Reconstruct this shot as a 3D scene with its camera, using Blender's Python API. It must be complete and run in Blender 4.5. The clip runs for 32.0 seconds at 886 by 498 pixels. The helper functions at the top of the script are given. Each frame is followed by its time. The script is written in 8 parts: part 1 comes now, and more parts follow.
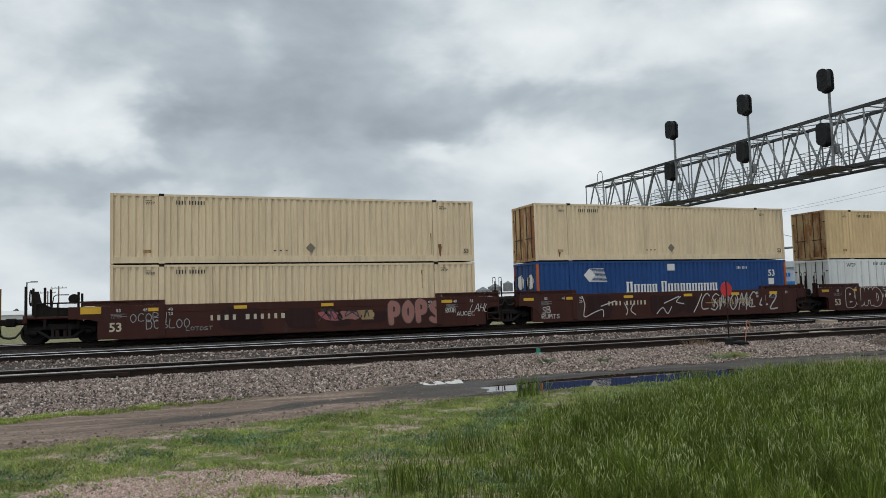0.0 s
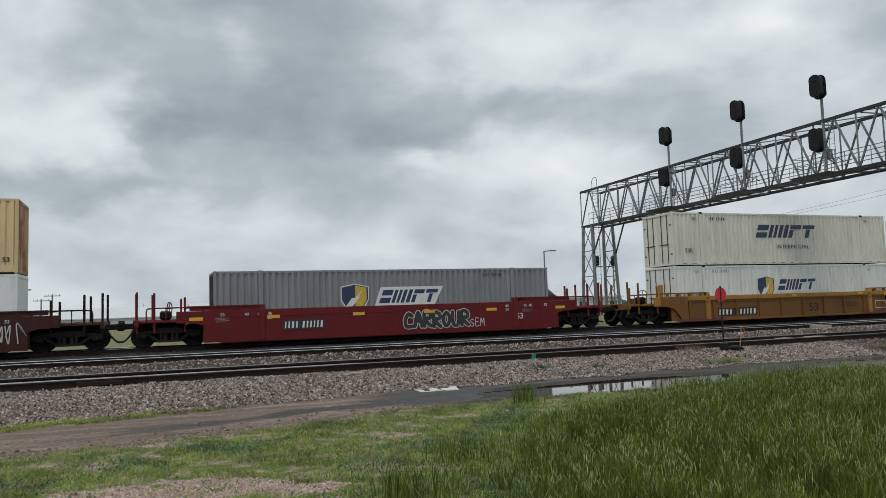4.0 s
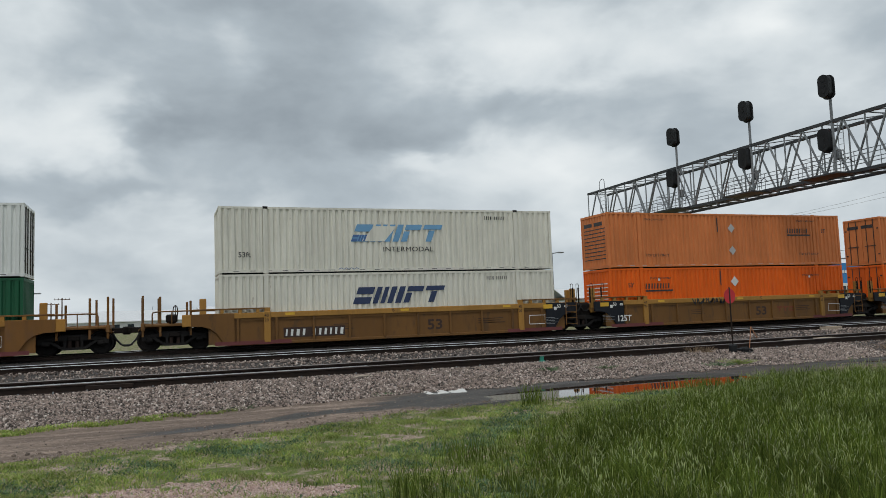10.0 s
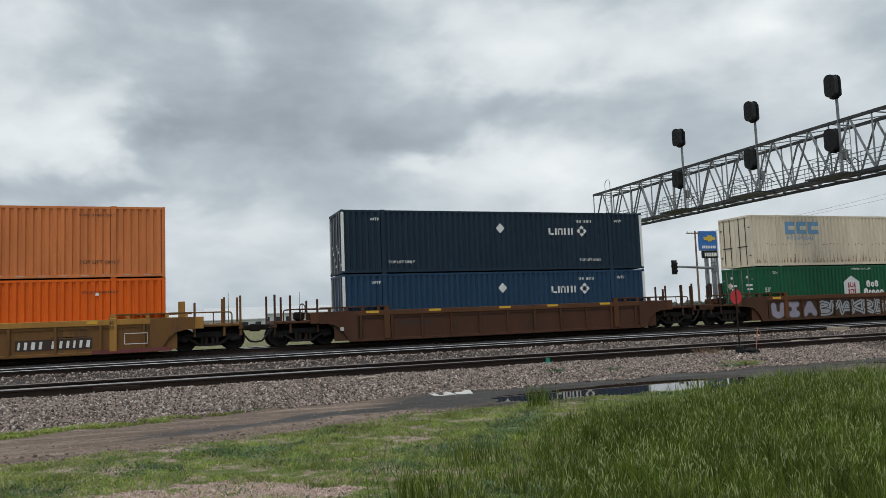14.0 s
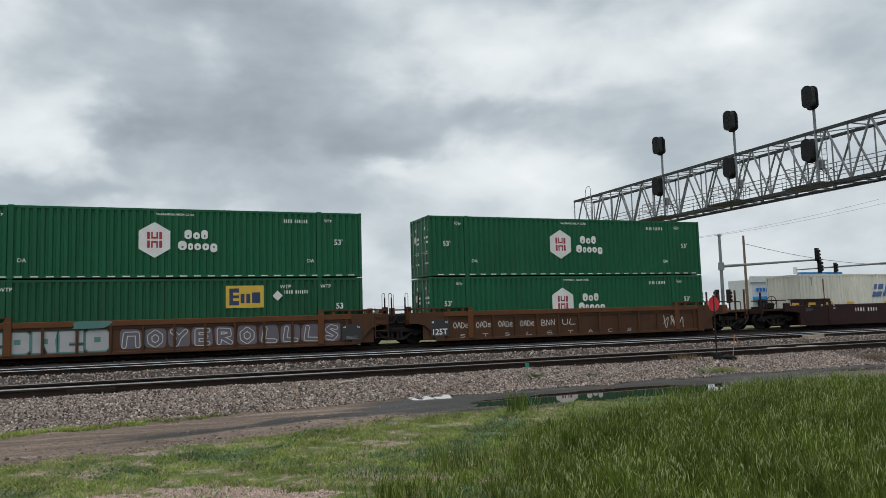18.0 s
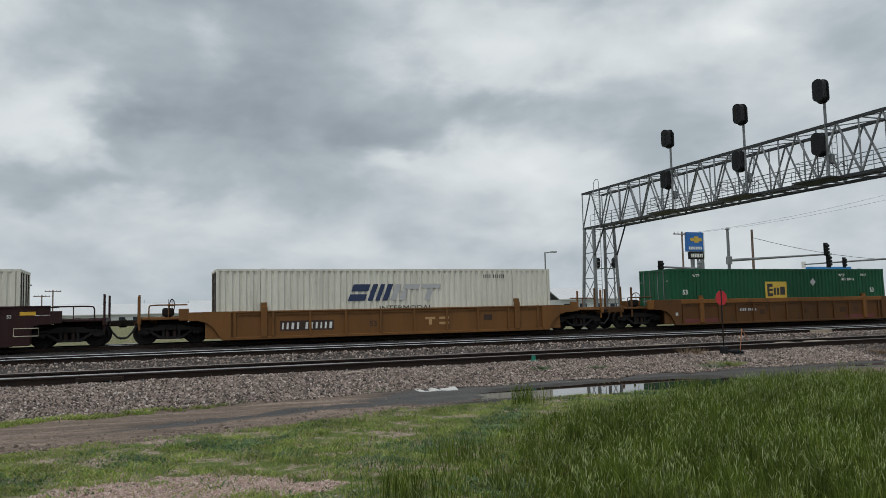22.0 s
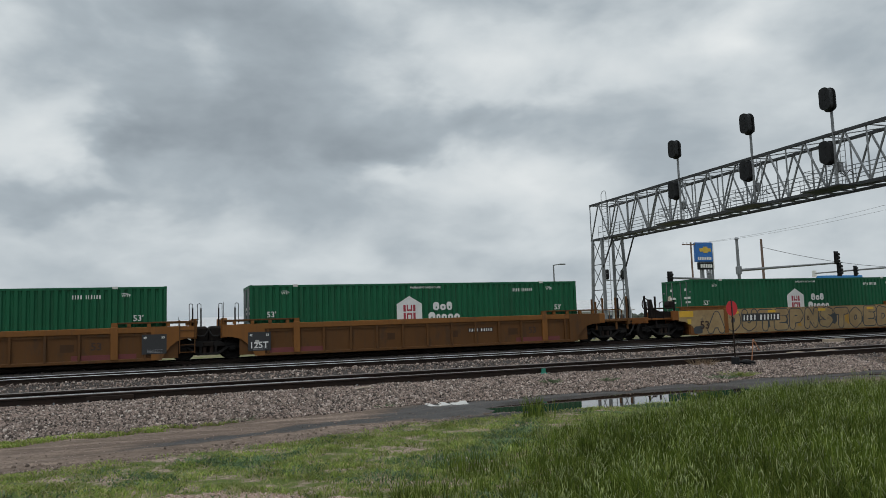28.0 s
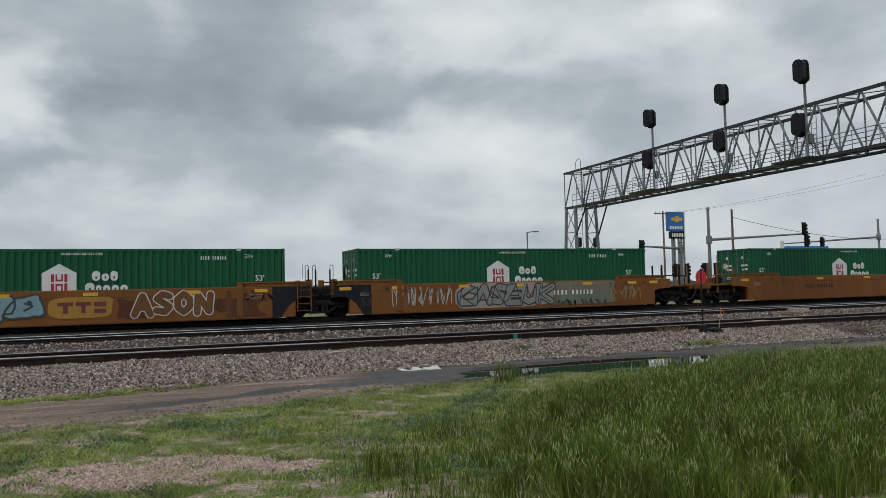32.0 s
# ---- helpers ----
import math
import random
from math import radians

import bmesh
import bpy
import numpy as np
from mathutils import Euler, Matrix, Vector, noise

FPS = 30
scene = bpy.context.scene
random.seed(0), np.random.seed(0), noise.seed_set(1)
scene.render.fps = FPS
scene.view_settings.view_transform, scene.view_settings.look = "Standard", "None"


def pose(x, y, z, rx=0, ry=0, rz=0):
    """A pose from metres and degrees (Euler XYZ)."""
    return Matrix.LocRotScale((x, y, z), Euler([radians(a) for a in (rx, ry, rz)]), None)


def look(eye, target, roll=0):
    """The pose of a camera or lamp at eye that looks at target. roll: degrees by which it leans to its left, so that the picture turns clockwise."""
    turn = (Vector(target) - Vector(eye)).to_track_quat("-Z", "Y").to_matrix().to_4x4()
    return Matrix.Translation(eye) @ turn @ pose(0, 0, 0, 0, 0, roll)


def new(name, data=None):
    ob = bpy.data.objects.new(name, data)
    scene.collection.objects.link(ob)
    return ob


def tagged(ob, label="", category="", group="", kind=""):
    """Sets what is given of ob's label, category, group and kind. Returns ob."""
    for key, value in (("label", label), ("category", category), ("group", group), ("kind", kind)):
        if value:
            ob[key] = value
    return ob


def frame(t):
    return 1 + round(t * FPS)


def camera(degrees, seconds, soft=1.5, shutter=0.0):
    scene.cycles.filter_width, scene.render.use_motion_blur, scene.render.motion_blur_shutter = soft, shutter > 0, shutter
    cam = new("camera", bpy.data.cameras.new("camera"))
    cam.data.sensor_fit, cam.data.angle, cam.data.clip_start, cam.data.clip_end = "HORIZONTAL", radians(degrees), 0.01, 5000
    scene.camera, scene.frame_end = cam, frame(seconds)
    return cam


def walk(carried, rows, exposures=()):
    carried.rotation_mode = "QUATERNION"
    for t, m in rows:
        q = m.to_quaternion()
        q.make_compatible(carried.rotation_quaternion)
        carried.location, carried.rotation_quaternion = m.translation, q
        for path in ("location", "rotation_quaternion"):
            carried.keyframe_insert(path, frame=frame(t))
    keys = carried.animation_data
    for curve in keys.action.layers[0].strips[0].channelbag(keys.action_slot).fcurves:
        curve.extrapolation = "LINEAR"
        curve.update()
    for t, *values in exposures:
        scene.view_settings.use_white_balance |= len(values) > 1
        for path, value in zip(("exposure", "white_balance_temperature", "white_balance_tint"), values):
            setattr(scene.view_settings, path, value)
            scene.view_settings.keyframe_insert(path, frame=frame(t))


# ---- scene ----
# The eye stands beside the line, 1.18 m above the rail heads; x runs along the track, y away from the eye, z = 0 is the rail head.
EYE = Vector((0, 0, 1.18))
cam = camera(61.309, 32.0, soft=0.5)
# seconds, turn to the right, tilt up, lean (degrees): a hand-held camera that hardly leaves its place
AIM = [
    (0, 20.921, 4.153, -1.645), (0.5, 20.920, 4.183, -1.665), (1, 20.904, 4.236, -1.725), (1.5, 20.910, 4.273, -1.549),
    (2, 20.926, 4.320, -1.521), (2.5, 20.984, 4.379, -1.522), (3, 21.085, 4.481, -1.667), (3.5, 21.234, 4.562, -1.760),
    (5.5, 21.421, 4.756, -2.160), (6, 21.322, 4.720, -2.126), (6.5, 21.257, 4.735, -2.153), (7, 21.182, 4.735, -2.165),
    (7.5, 21.118, 4.736, -2.152), (8, 21.032, 4.703, -2.102), (8.5, 20.952, 4.671, -2.073), (9, 20.878, 4.656, -1.978),
    (9.5, 20.785, 4.725, -1.997), (10, 20.748, 4.832, -2.065), (10.5, 20.752, 4.898, -2.092), (11, 20.756, 4.919, -2.124),
    (11.5, 20.780, 4.910, -2.133), (12, 20.763, 4.881, -2.157), (12.5, 20.698, 4.858, -2.155), (13, 20.579, 4.871, -2.194),
    (13.5, 20.452, 4.896, -2.230), (14, 20.335, 4.954, -2.181), (14.5, 20.254, 5.019, -2.157), (16.5, 21.160, 5.138, -1.675),
    (17, 21.560, 5.153, -1.624), (17.5, 21.789, 5.204, -1.692), (18, 21.815, 5.247, -1.664), (18.5, 21.690, 5.210, -1.608),
    (19, 21.496, 5.074, -1.448), (19.5, 21.325, 4.845, -1.257), (20, 21.177, 4.609, -1.109), (20.5, 21.105, 4.470, -1.053),
    (21, 21.106, 4.439, -1.032), (21.5, 21.168, 4.547, -1.155), (22, 21.254, 4.645, -1.217), (22.5, 21.326, 4.762, -1.305),
    (23, 21.384, 4.852, -1.359), (23.5, 21.400, 4.944, -1.436), (24, 21.397, 5.035, -1.491), (24.5, 21.390, 5.138, -1.563),
    (25, 21.364, 5.262, -1.665), (25.5, 21.243, 5.345, -1.699), (27.5, 20.629, 5.623, -1.889), (28, 20.653, 5.719, -1.939),
    (28.5, 20.722, 5.839, -2.009), (29, 20.771, 5.910, -2.034), (29.5, 20.774, 5.889, -1.974), (30, 20.759, 5.703, -1.821),
    (30.5, 20.979, 5.249, -1.577), (31, 21.401, 4.532, -1.391), (31.5, 21.971, 3.707, -1.268), (32, 22.569, 3.053, -1.341)]


def aim(turn, tilt, lean):
    a, b = radians(turn), radians(tilt)
    return look(EYE, EYE + Vector((math.sin(a) * math.cos(b), math.cos(a) * math.cos(b), math.sin(b))), lean)


walk(cam, [(t, aim(a, b, c)) for t, a, b, c in AIM], ((0.0, 0.12), (2.0, 0.11), (3.5, 0.03), (6.0, 0.02), (11.0, 0.05), (13.5, 0.09), (17.0, 0.12), (18.5, 0.11), (20.0, 0.0), (22.0, -0.06), (24.0, -0.07), (28.0, -0.1), (32.0, -0.1)))

# ---- world and light ----
# soft light and dark masses in the cloud cover: bearing and rise, their spreads, and how much lighter or darker
MASSES = [(6.3, 0.328, 14.4, 0.074, -0.21), (0.2, 0.237, 4.4, 0.033, -0.27), (14.4, 0.256, 11.4, 0.055, -0.23), (11.1, 0.426, 13.3, 0.048, -0.22),
          (32.3, 0.275, 10.4, 0.038, -0.16), (40.3, 0.207, 9.1, 0.037, -0.1), (-7.5, 0.232, 4.3, 0.059, 0.34), (-9.3, 0.375, 4.2, 0.028, 0.1),
          (17.8, 0.212, 3.3, 0.022, 0.3), (27.4, 0.349, 8.1, 0.059, 0.26), (44.3, 0.361, 3.3, 0.029, 0.3), (28.2, 0.188, 7.1, 0.038, 0.24),
          (5.1, 0.35, 1.7, 0.031, 0.12), (36.7, 0.32, 7.8, 0.03, 0.1), (-5.5, 0.165, 8.5, 0.03, -0.3), (0.2, 0.124, 12.3, 0.029, 0.06),
          (31.8, 0.093, 11.8, 0.03, 0.08), (1.5, 0.407, 4.9, 0.031, -0.1), (-3.6, 0.28, 2.3, 0.029, 0.14)]


def clouds(nt, vector):
    """The overcast sky's colour as a function of direction; returns the colour socket."""
    link = nt.links.new

    def math_node(op, a, b=None, c=None):
        n = nt.nodes.new("ShaderNodeMath")
        n.operation = op
        for sock, v in zip(n.inputs, (a, b, c)):
            if v is None:
                continue
            if isinstance(v, (int, float)):
                sock.default_value = v
            else:
                link(v, sock)
        return n.outputs[0]
    sep = nt.nodes.new("ShaderNodeSeparateXYZ")
    link(vector, sep.inputs[0])
    x, y, z = sep.outputs
    bearing = math_node("MULTIPLY", math_node("ARCTAN2", x, y), 57.2958)
    flat_len = math_node("SQRT", math_node("ADD", math_node("MULTIPLY", x, x), math_node("MULTIPLY", y, y)))
    rise = math_node("DIVIDE", z, math_node("MAXIMUM", flat_len, 0.001))
    # noise in a bearing-rise space that is stretched along the horizon
    comb = nt.nodes.new("ShaderNodeCombineXYZ")
    link(math_node("MULTIPLY", bearing, 0.05), comb.inputs[0])
    link(math_node("MULTIPLY", math_node("POWER", math_node("MAXIMUM", rise, 0.0), 0.9), 4.6), comb.inputs[1])

    def noise_at(scale, detail, rough, bend):
        n = nt.nodes.new("ShaderNodeTexNoise")
        for k, v in (("Scale", scale), ("Detail", detail), ("Roughness", rough), ("Distortion", bend)):
            n.inputs[k].default_value = v
        link(comb.outputs[0], n.inputs["Vector"])
        return n
    warp = noise_at(2.9, 4.0, 0.5, 0.2)
    wsep = nt.nodes.new("ShaderNodeSeparateXYZ")
    link(warp.outputs["Color"], wsep.inputs[0])
    wb = math_node("ADD", bearing, math_node("MULTIPLY", math_node("SUBTRACT", wsep.outputs[0], 0.5), 11.0))
    wr = math_node("ADD", rise, math_node("MULTIPLY", math_node("SUBTRACT", wsep.outputs[1], 0.5), 0.12))
    total = math_node("ADD", math_node("MULTIPLY", noise_at(1.5, 5.0, 0.5, 0.3).outputs[0], 0.50), math_node("MULTIPLY", noise_at(4.2, 4.0, 0.5, 0.2).outputs[0], 0.15))
    for b0, r0, sb, sr, amount in MASSES:
        u = math_node("DIVIDE", math_node("SUBTRACT", wb, b0), sb)
        v = math_node("DIVIDE", math_node("SUBTRACT", wr, r0), sr)
        d = math_node("ADD", math_node("MULTIPLY", u, u), math_node("MULTIPLY", v, v))
        total = math_node("ADD", total, math_node("MULTIPLY", math_node("POWER", 2.718, math_node("MULTIPLY", d, -0.9)), amount * 0.62))
    ramp = nt.nodes.new("ShaderNodeValToRGB")
    e = ramp.color_ramp.elements
    e[0].position, e[0].color = 0.05, (0.265, 0.31, 0.35, 1)
    e[1].position, e[1].color = 0.66, (0.90, 0.93, 0.93, 1)
    for at, c in ((0.24, (0.42, 0.48, 0.525, 1)), (0.38, (0.635, 0.69, 0.72, 1))):
        e.new(at).color = c
    link(total, ramp.inputs[0])
    return ramp.outputs[0]


SUN_HIGH, SUN_TURN = 60.0, 222.0
world = bpy.data.worlds.new("overcast_sky")
scene.world = world
world.use_nodes = True
wt = world.node_tree
wt.nodes.clear()
sky = wt.nodes.new("ShaderNodeTexSky")
sky.sky_type, sky.sun_disc = "NISHITA", False
sky.sun_elevation, sky.sun_rotation = radians(SUN_HIGH), radians(SUN_TURN)
where = wt.nodes.new("ShaderNodeTexCoord")
deck = clouds(wt, where.outputs["Generated"])
bg_sky, bg_deck = wt.nodes.new("ShaderNodeBackground"), wt.nodes.new("ShaderNodeBackground")
wt.links.new(sky.outputs[0], bg_sky.inputs[0])
bg_sky.inputs[1].default_value = 0.006
wt.links.new(deck, bg_deck.inputs[0])
bg_deck.inputs[1].default_value = 1.0
both, out = wt.nodes.new("ShaderNodeAddShader"), wt.nodes.new("ShaderNodeOutputWorld")
wt.links.new(bg_sky.outputs[0], both.inputs[0])
wt.links.new(bg_deck.outputs[0], both.inputs[1])
wt.links.new(both.outputs[0], out.inputs[0])
sun = new("sun", bpy.data.lights.new("sun", "SUN"))
sun.data.energy, sun.data.angle, sun.data.color = 1.02, radians(25), (1.0, 0.97, 0.92)
sun.matrix_world = look((0, 0, 60), (math.sin(radians(SUN_TURN)) * -60 / math.tan(radians(SUN_HIGH)), math.cos(radians(SUN_TURN)) * -60 / math.tan(radians(SUN_HIGH)), 0))
scene.view_settings.exposure = 0.0


# ---- materials ----
RUST = (0.13, 0.055, 0.025)
DIRT = (0.10, 0.085, 0.07)


def material(name, base, other, scale=3.0, rough=0.6, metal=0.0, bump=0.0, fine=40.0, amount=0.5, stretch=(1, 1, 1), stain=None, stain_at=0.62, stain_scale=1.2, spec=0.5, streak=0.0):
    """A weathered surface: two colours mixed by broad noise, fine grain, an optional stain colour with ragged edges, and relief."""
    m = bpy.data.materials.new(name)
    m.use_nodes = True
    nt = m.node_tree
    b = nt.nodes["Principled BSDF"]
    b.inputs["Roughness"].default_value, b.inputs["Metallic"].default_value = rough, metal
    b.inputs["Specular IOR Level"].default_value = spec
    tc, info = nt.nodes.new("ShaderNodeTexCoord"), nt.nodes.new("ShaderNodeObjectInfo")
    shift = nt.nodes.new("ShaderNodeVectorMath")
    shift.operation = "MULTIPLY_ADD"
    shift.inputs[1].default_value = stretch
    off = nt.nodes.new("ShaderNodeVectorMath")
    off.operation = "SCALE"
    off.inputs[0].default_value = (31, 17, 23)
    nt.links.new(info.outputs["Random"], off.inputs["Scale"])
    nt.links.new(tc.outputs["Object"], shift.inputs[0])
    nt.links.new(off.outputs[0], shift.inputs[2])

    def noise_node(s, detail=4.0, r=0.55):
        n = nt.nodes.new("ShaderNodeTexNoise")
        n.inputs["Scale"].default_value, n.inputs["Detail"].default_value, n.inputs["Roughness"].default_value = s, detail, r
        nt.links.new(shift.outputs[0], n.inputs["Vector"])
        return n
    broad, grain = noise_node(scale), noise_node(fine, 3.0)

    def mixed(fac, a, c):
        n = nt.nodes.new("ShaderNodeMix")
        n.data_type = "RGBA"
        nt.links.new(fac, n.inputs[0])
        for sock, v in ((n.inputs[6], a), (n.inputs[7], c)):
            if isinstance(v, tuple):
                sock.default_value = (*v, 1)
            else:
                nt.links.new(v, sock)
        return n.outputs[2]

    def ramp(src, lo, hi, top=1.0):
        n = nt.nodes.new("ShaderNodeMapRange")
        n.inputs[1].default_value, n.inputs[2].default_value, n.inputs[4].default_value = lo, hi, top
        nt.links.new(src, n.inputs[0])
        return n.outputs[0]
    colour = mixed(ramp(broad.outputs[0], 0.32, 0.68), base, other)
    colour = mixed(ramp(grain.outputs[0], 0.35, 0.75, amount), colour, tuple(0.62 * v for v in base))
    if stain:
        s = noise_node(stain_scale, 7.0, 0.68)
        colour = mixed(ramp(s.outputs[0], stain_at, stain_at + 0.09, 0.85), colour, stain)
    if streak:
        # rain-washed grime that runs down the sheet
        down = nt.nodes.new("ShaderNodeVectorMath")
        down.operation = "MULTIPLY"
        down.inputs[1].default_value = (6.5, 1.0, 0.8)
        nt.links.new(shift.outputs[0], down.inputs[0])
        n = noise_node(1.0, 5.0, 0.6)
        nt.links.new(down.outputs[0], n.inputs["Vector"])
        colour = mixed(ramp(n.outputs[0], 0.5, 0.78, streak), colour, tuple(0.45 * v + 0.25 * d for v, d in zip(base, DIRT)))
    nt.links.new(colour, b.inputs["Base Color"])
    if bump:
        n = nt.nodes.new("ShaderNodeBump")
        n.inputs["Strength"].default_value, n.inputs["Distance"].default_value = 0.6, bump
        nt.links.new(grain.outputs[0], n.inputs["Height"])
        nt.links.new(n.outputs[0], b.inputs["Normal"])
    return m


def plain(name, c, rough=0.5, metal=0.0):
    return material(name, c, tuple(0.86 * v for v in c), scale=2.0, rough=rough, metal=metal, amount=0.15)


M = {}
M["rail_side"] = material("rusty_rail_steel", (0.032, 0.02, 0.015), (0.02, 0.014, 0.012), rough=0.8, fine=30, spec=0.2)
M["rail_head"] = material("polished_rail_head", (0.72, 0.72, 0.72), (0.55, 0.54, 0.53), rough=0.34, metal=1.0, stretch=(0.3, 3, 1))
M["dull_head"] = material("dull_rail_head", (0.30, 0.27, 0.25), (0.16, 0.14, 0.13), rough=0.45, metal=0.8, stretch=(0.3, 3, 1))
M["tie"] = material("creosoted_tie_wood", (0.03, 0.024, 0.02), (0.055, 0.045, 0.037), rough=0.9, bump=0.01, stretch=(4, 1, 1))
M["galv"] = material("galvanised_steel", (0.26, 0.272, 0.28), (0.14, 0.15, 0.16), scale=1.2, rough=0.5, metal=0.4)
# bridge steel seen from below: the undersides' shade is put into this colour
M["chord"] = material("shaded_chord_steel", (0.045, 0.047, 0.05), (0.025, 0.027, 0.03), rough=0.6, metal=0.2)
M["galv_dark"] = material("weathered_grating", (0.10, 0.105, 0.11), (0.06, 0.065, 0.07), rough=0.6, metal=0.3)
M["black"] = material("matt_black_paint", (0.008, 0.009, 0.01), (0.014, 0.015, 0.016), rough=0.6, spec=0.25)
M["truck"] = material("grimy_cast_steel", (0.011, 0.009, 0.0085), (0.02, 0.015, 0.012), rough=0.85, fine=20, bump=0.004, spec=0.2)
M["side_frame"] = material("dusty_cast_steel", (0.014, 0.012, 0.011), (0.009, 0.008, 0.0075), rough=0.8, fine=20, bump=0.004, spec=0.3)
M["wheel"] = material("dark_wheel_steel", (0.012, 0.01, 0.009), (0.008, 0.007, 0.007), rough=0.8, spec=0.2)
M["hose"] = plain("black_rubber", (0.015, 0.015, 0.015), 0.7)
M["white"] = plain("white_marking", (0.78, 0.78, 0.75), 0.6)
M["cream_mark"] = plain("faded_cream_marking", (0.55, 0.5, 0.38), 0.7)
M["dark"] = plain("black_marking", (0.03, 0.03, 0.032), 0.6)
M["yellow"] = plain("yellow_reflector", (0.72, 0.42, 0.03), 0.45)
M["red"] = plain("red_sheet", (0.52, 0.02, 0.03), 0.45)
M["grey_mark"] = plain("grey_marking", (0.33, 0.34, 0.35), 0.6)


# ---- mesh building ----
class Shape:
    """Collects boxes, bars and sheets into one mesh."""

    def __init__(self):
        self.v, self.f = [], []

    def add(self, verts, faces):
        n = len(self.v)
        self.v += [tuple(p) for p in verts]
        self.f += [tuple(n + i for i in q) for q in faces]
        return self

    def box(self, x0, x1, y0, y1, z0, z1):
        p = [(x, y, z) for z in (z0, z1) for y in (y0, y1) for x in (x0, x1)]
        return self.add(p, [(0, 2, 3, 1), (4, 5, 7, 6), (0, 1, 5, 4), (2, 6, 7, 3), (0, 4, 6, 2), (1, 3, 7, 5)])

    def cbox(self, x0, x1, y0, y1, z0, z1, c):
        """A box with chamfered vertical and horizontal edges on all sides."""
        c = min(c, (x1 - x0) / 2.2, (y1 - y0) / 2.2, (z1 - z0) / 2.2)
        bm = bmesh.new()
        bmesh.ops.create_cube(bm, size=1, matrix=Matrix.Translation(((x0 + x1) / 2, (y0 + y1) / 2, (z0 + z1) / 2)) @ Matrix.Diagonal((x1 - x0, y1 - y0, z1 - z0, 1)))
        bmesh.ops.bevel(bm, geom=bm.edges[:], offset=c, segments=1, affect="EDGES")
        bm.verts.index_update()
        self.add([v.co for v in bm.verts], [[v.index for v in f.verts] for f in bm.faces])
        bm.free()
        return self

    def prism(self, outline, a, b, axis="y"):
        """A closed outline in the plane across the axis, drawn out from a to b."""
        n = len(outline)

        def at(p, k):
            return {"x": (k, p[0], p[1]), "y": (p[0], k, p[1]), "z": (p[0], p[1], k)}[axis]
        verts = [at(p, a) for p in outline] + [at(p, b) for p in outline]
        faces = [(i, (i + 1) % n, n + (i + 1) % n, n + i) for i in range(n)]
        return self.add(verts, faces + [tuple(range(n))[::-1], tuple(range(n, 2 * n))])

    def rod(self, p, q, r, n=6, r2=None):
        p, q = Vector(p), Vector(q)
        d = (q - p).normalized()
        s = d.orthogonal().normalized()
        t = d.cross(s)
        r2 = r if r2 is None else r2
        verts = [c + (s * math.cos(k) + t * math.sin(k)) * rr for c, rr in ((p, r), (q, r2)) for k in [2 * math.pi * i / n for i in range(n)]]
        return self.add(verts, [(i, (i + 1) % n, n + (i + 1) % n, n + i) for i in range(n)] + [tuple(range(n))[::-1], tuple(range(n, 2 * n))])

    def path(self, pts, r, n=6):
        for p, q in zip(pts, pts[1:]):
            self.rod(p, q, r, n)
        return self

    def sheet(self, profile, z0, z1):
        """An upright folded sheet that follows a profile of (x, y) points."""
        k = len(profile)
        return self.add([(x, y, z) for z in (z0, z1) for x, y in profile], [(i, i + 1, k + i + 1, k + i) for i in range(k - 1)])

    def mesh(self, name, mat, smooth=False):
        me = bpy.data.meshes.new(name)
        me.from_pydata(self.v, [], self.f)
        me.materials.append(mat)
        if smooth:
            me.shade_smooth()
        me.update()
        return me


MESHES = {}


def part(name, shape, mat, parent, label="", at=None, key=None):
    """One mesh object under a thing or under a part. Alike pieces share their mesh by key."""
    if key is not None and (key, mat.name) in MESHES:
        me = MESHES[key, mat.name]
    else:
        s = shape() if callable(shape) else shape
        me = s.mesh(name, mat) if isinstance(s, Shape) else s
        if key is not None:
            MESHES[key, mat.name] = me
    ob = new(name, me)
    ob.parent = parent
    if at is not None:
        ob.matrix_basis = at if isinstance(at, Matrix) else pose(*at)
    return tagged(ob, label)


def thing(name, label, category, at, group="", kind=""):
    ob = new(name)
    ob.empty_display_size = 0.2
    ob.matrix_basis = at if isinstance(at, Matrix) else pose(*at)
    return tagged(ob, label, category, group, kind)


def slab(name, shape, mat, label="", category="", group="", kind="structure", at=None):
    ob = new(name, shape.mesh(name, mat))
    if at is not None:
        ob.matrix_basis = at
    return tagged(ob, label, category, group, kind)


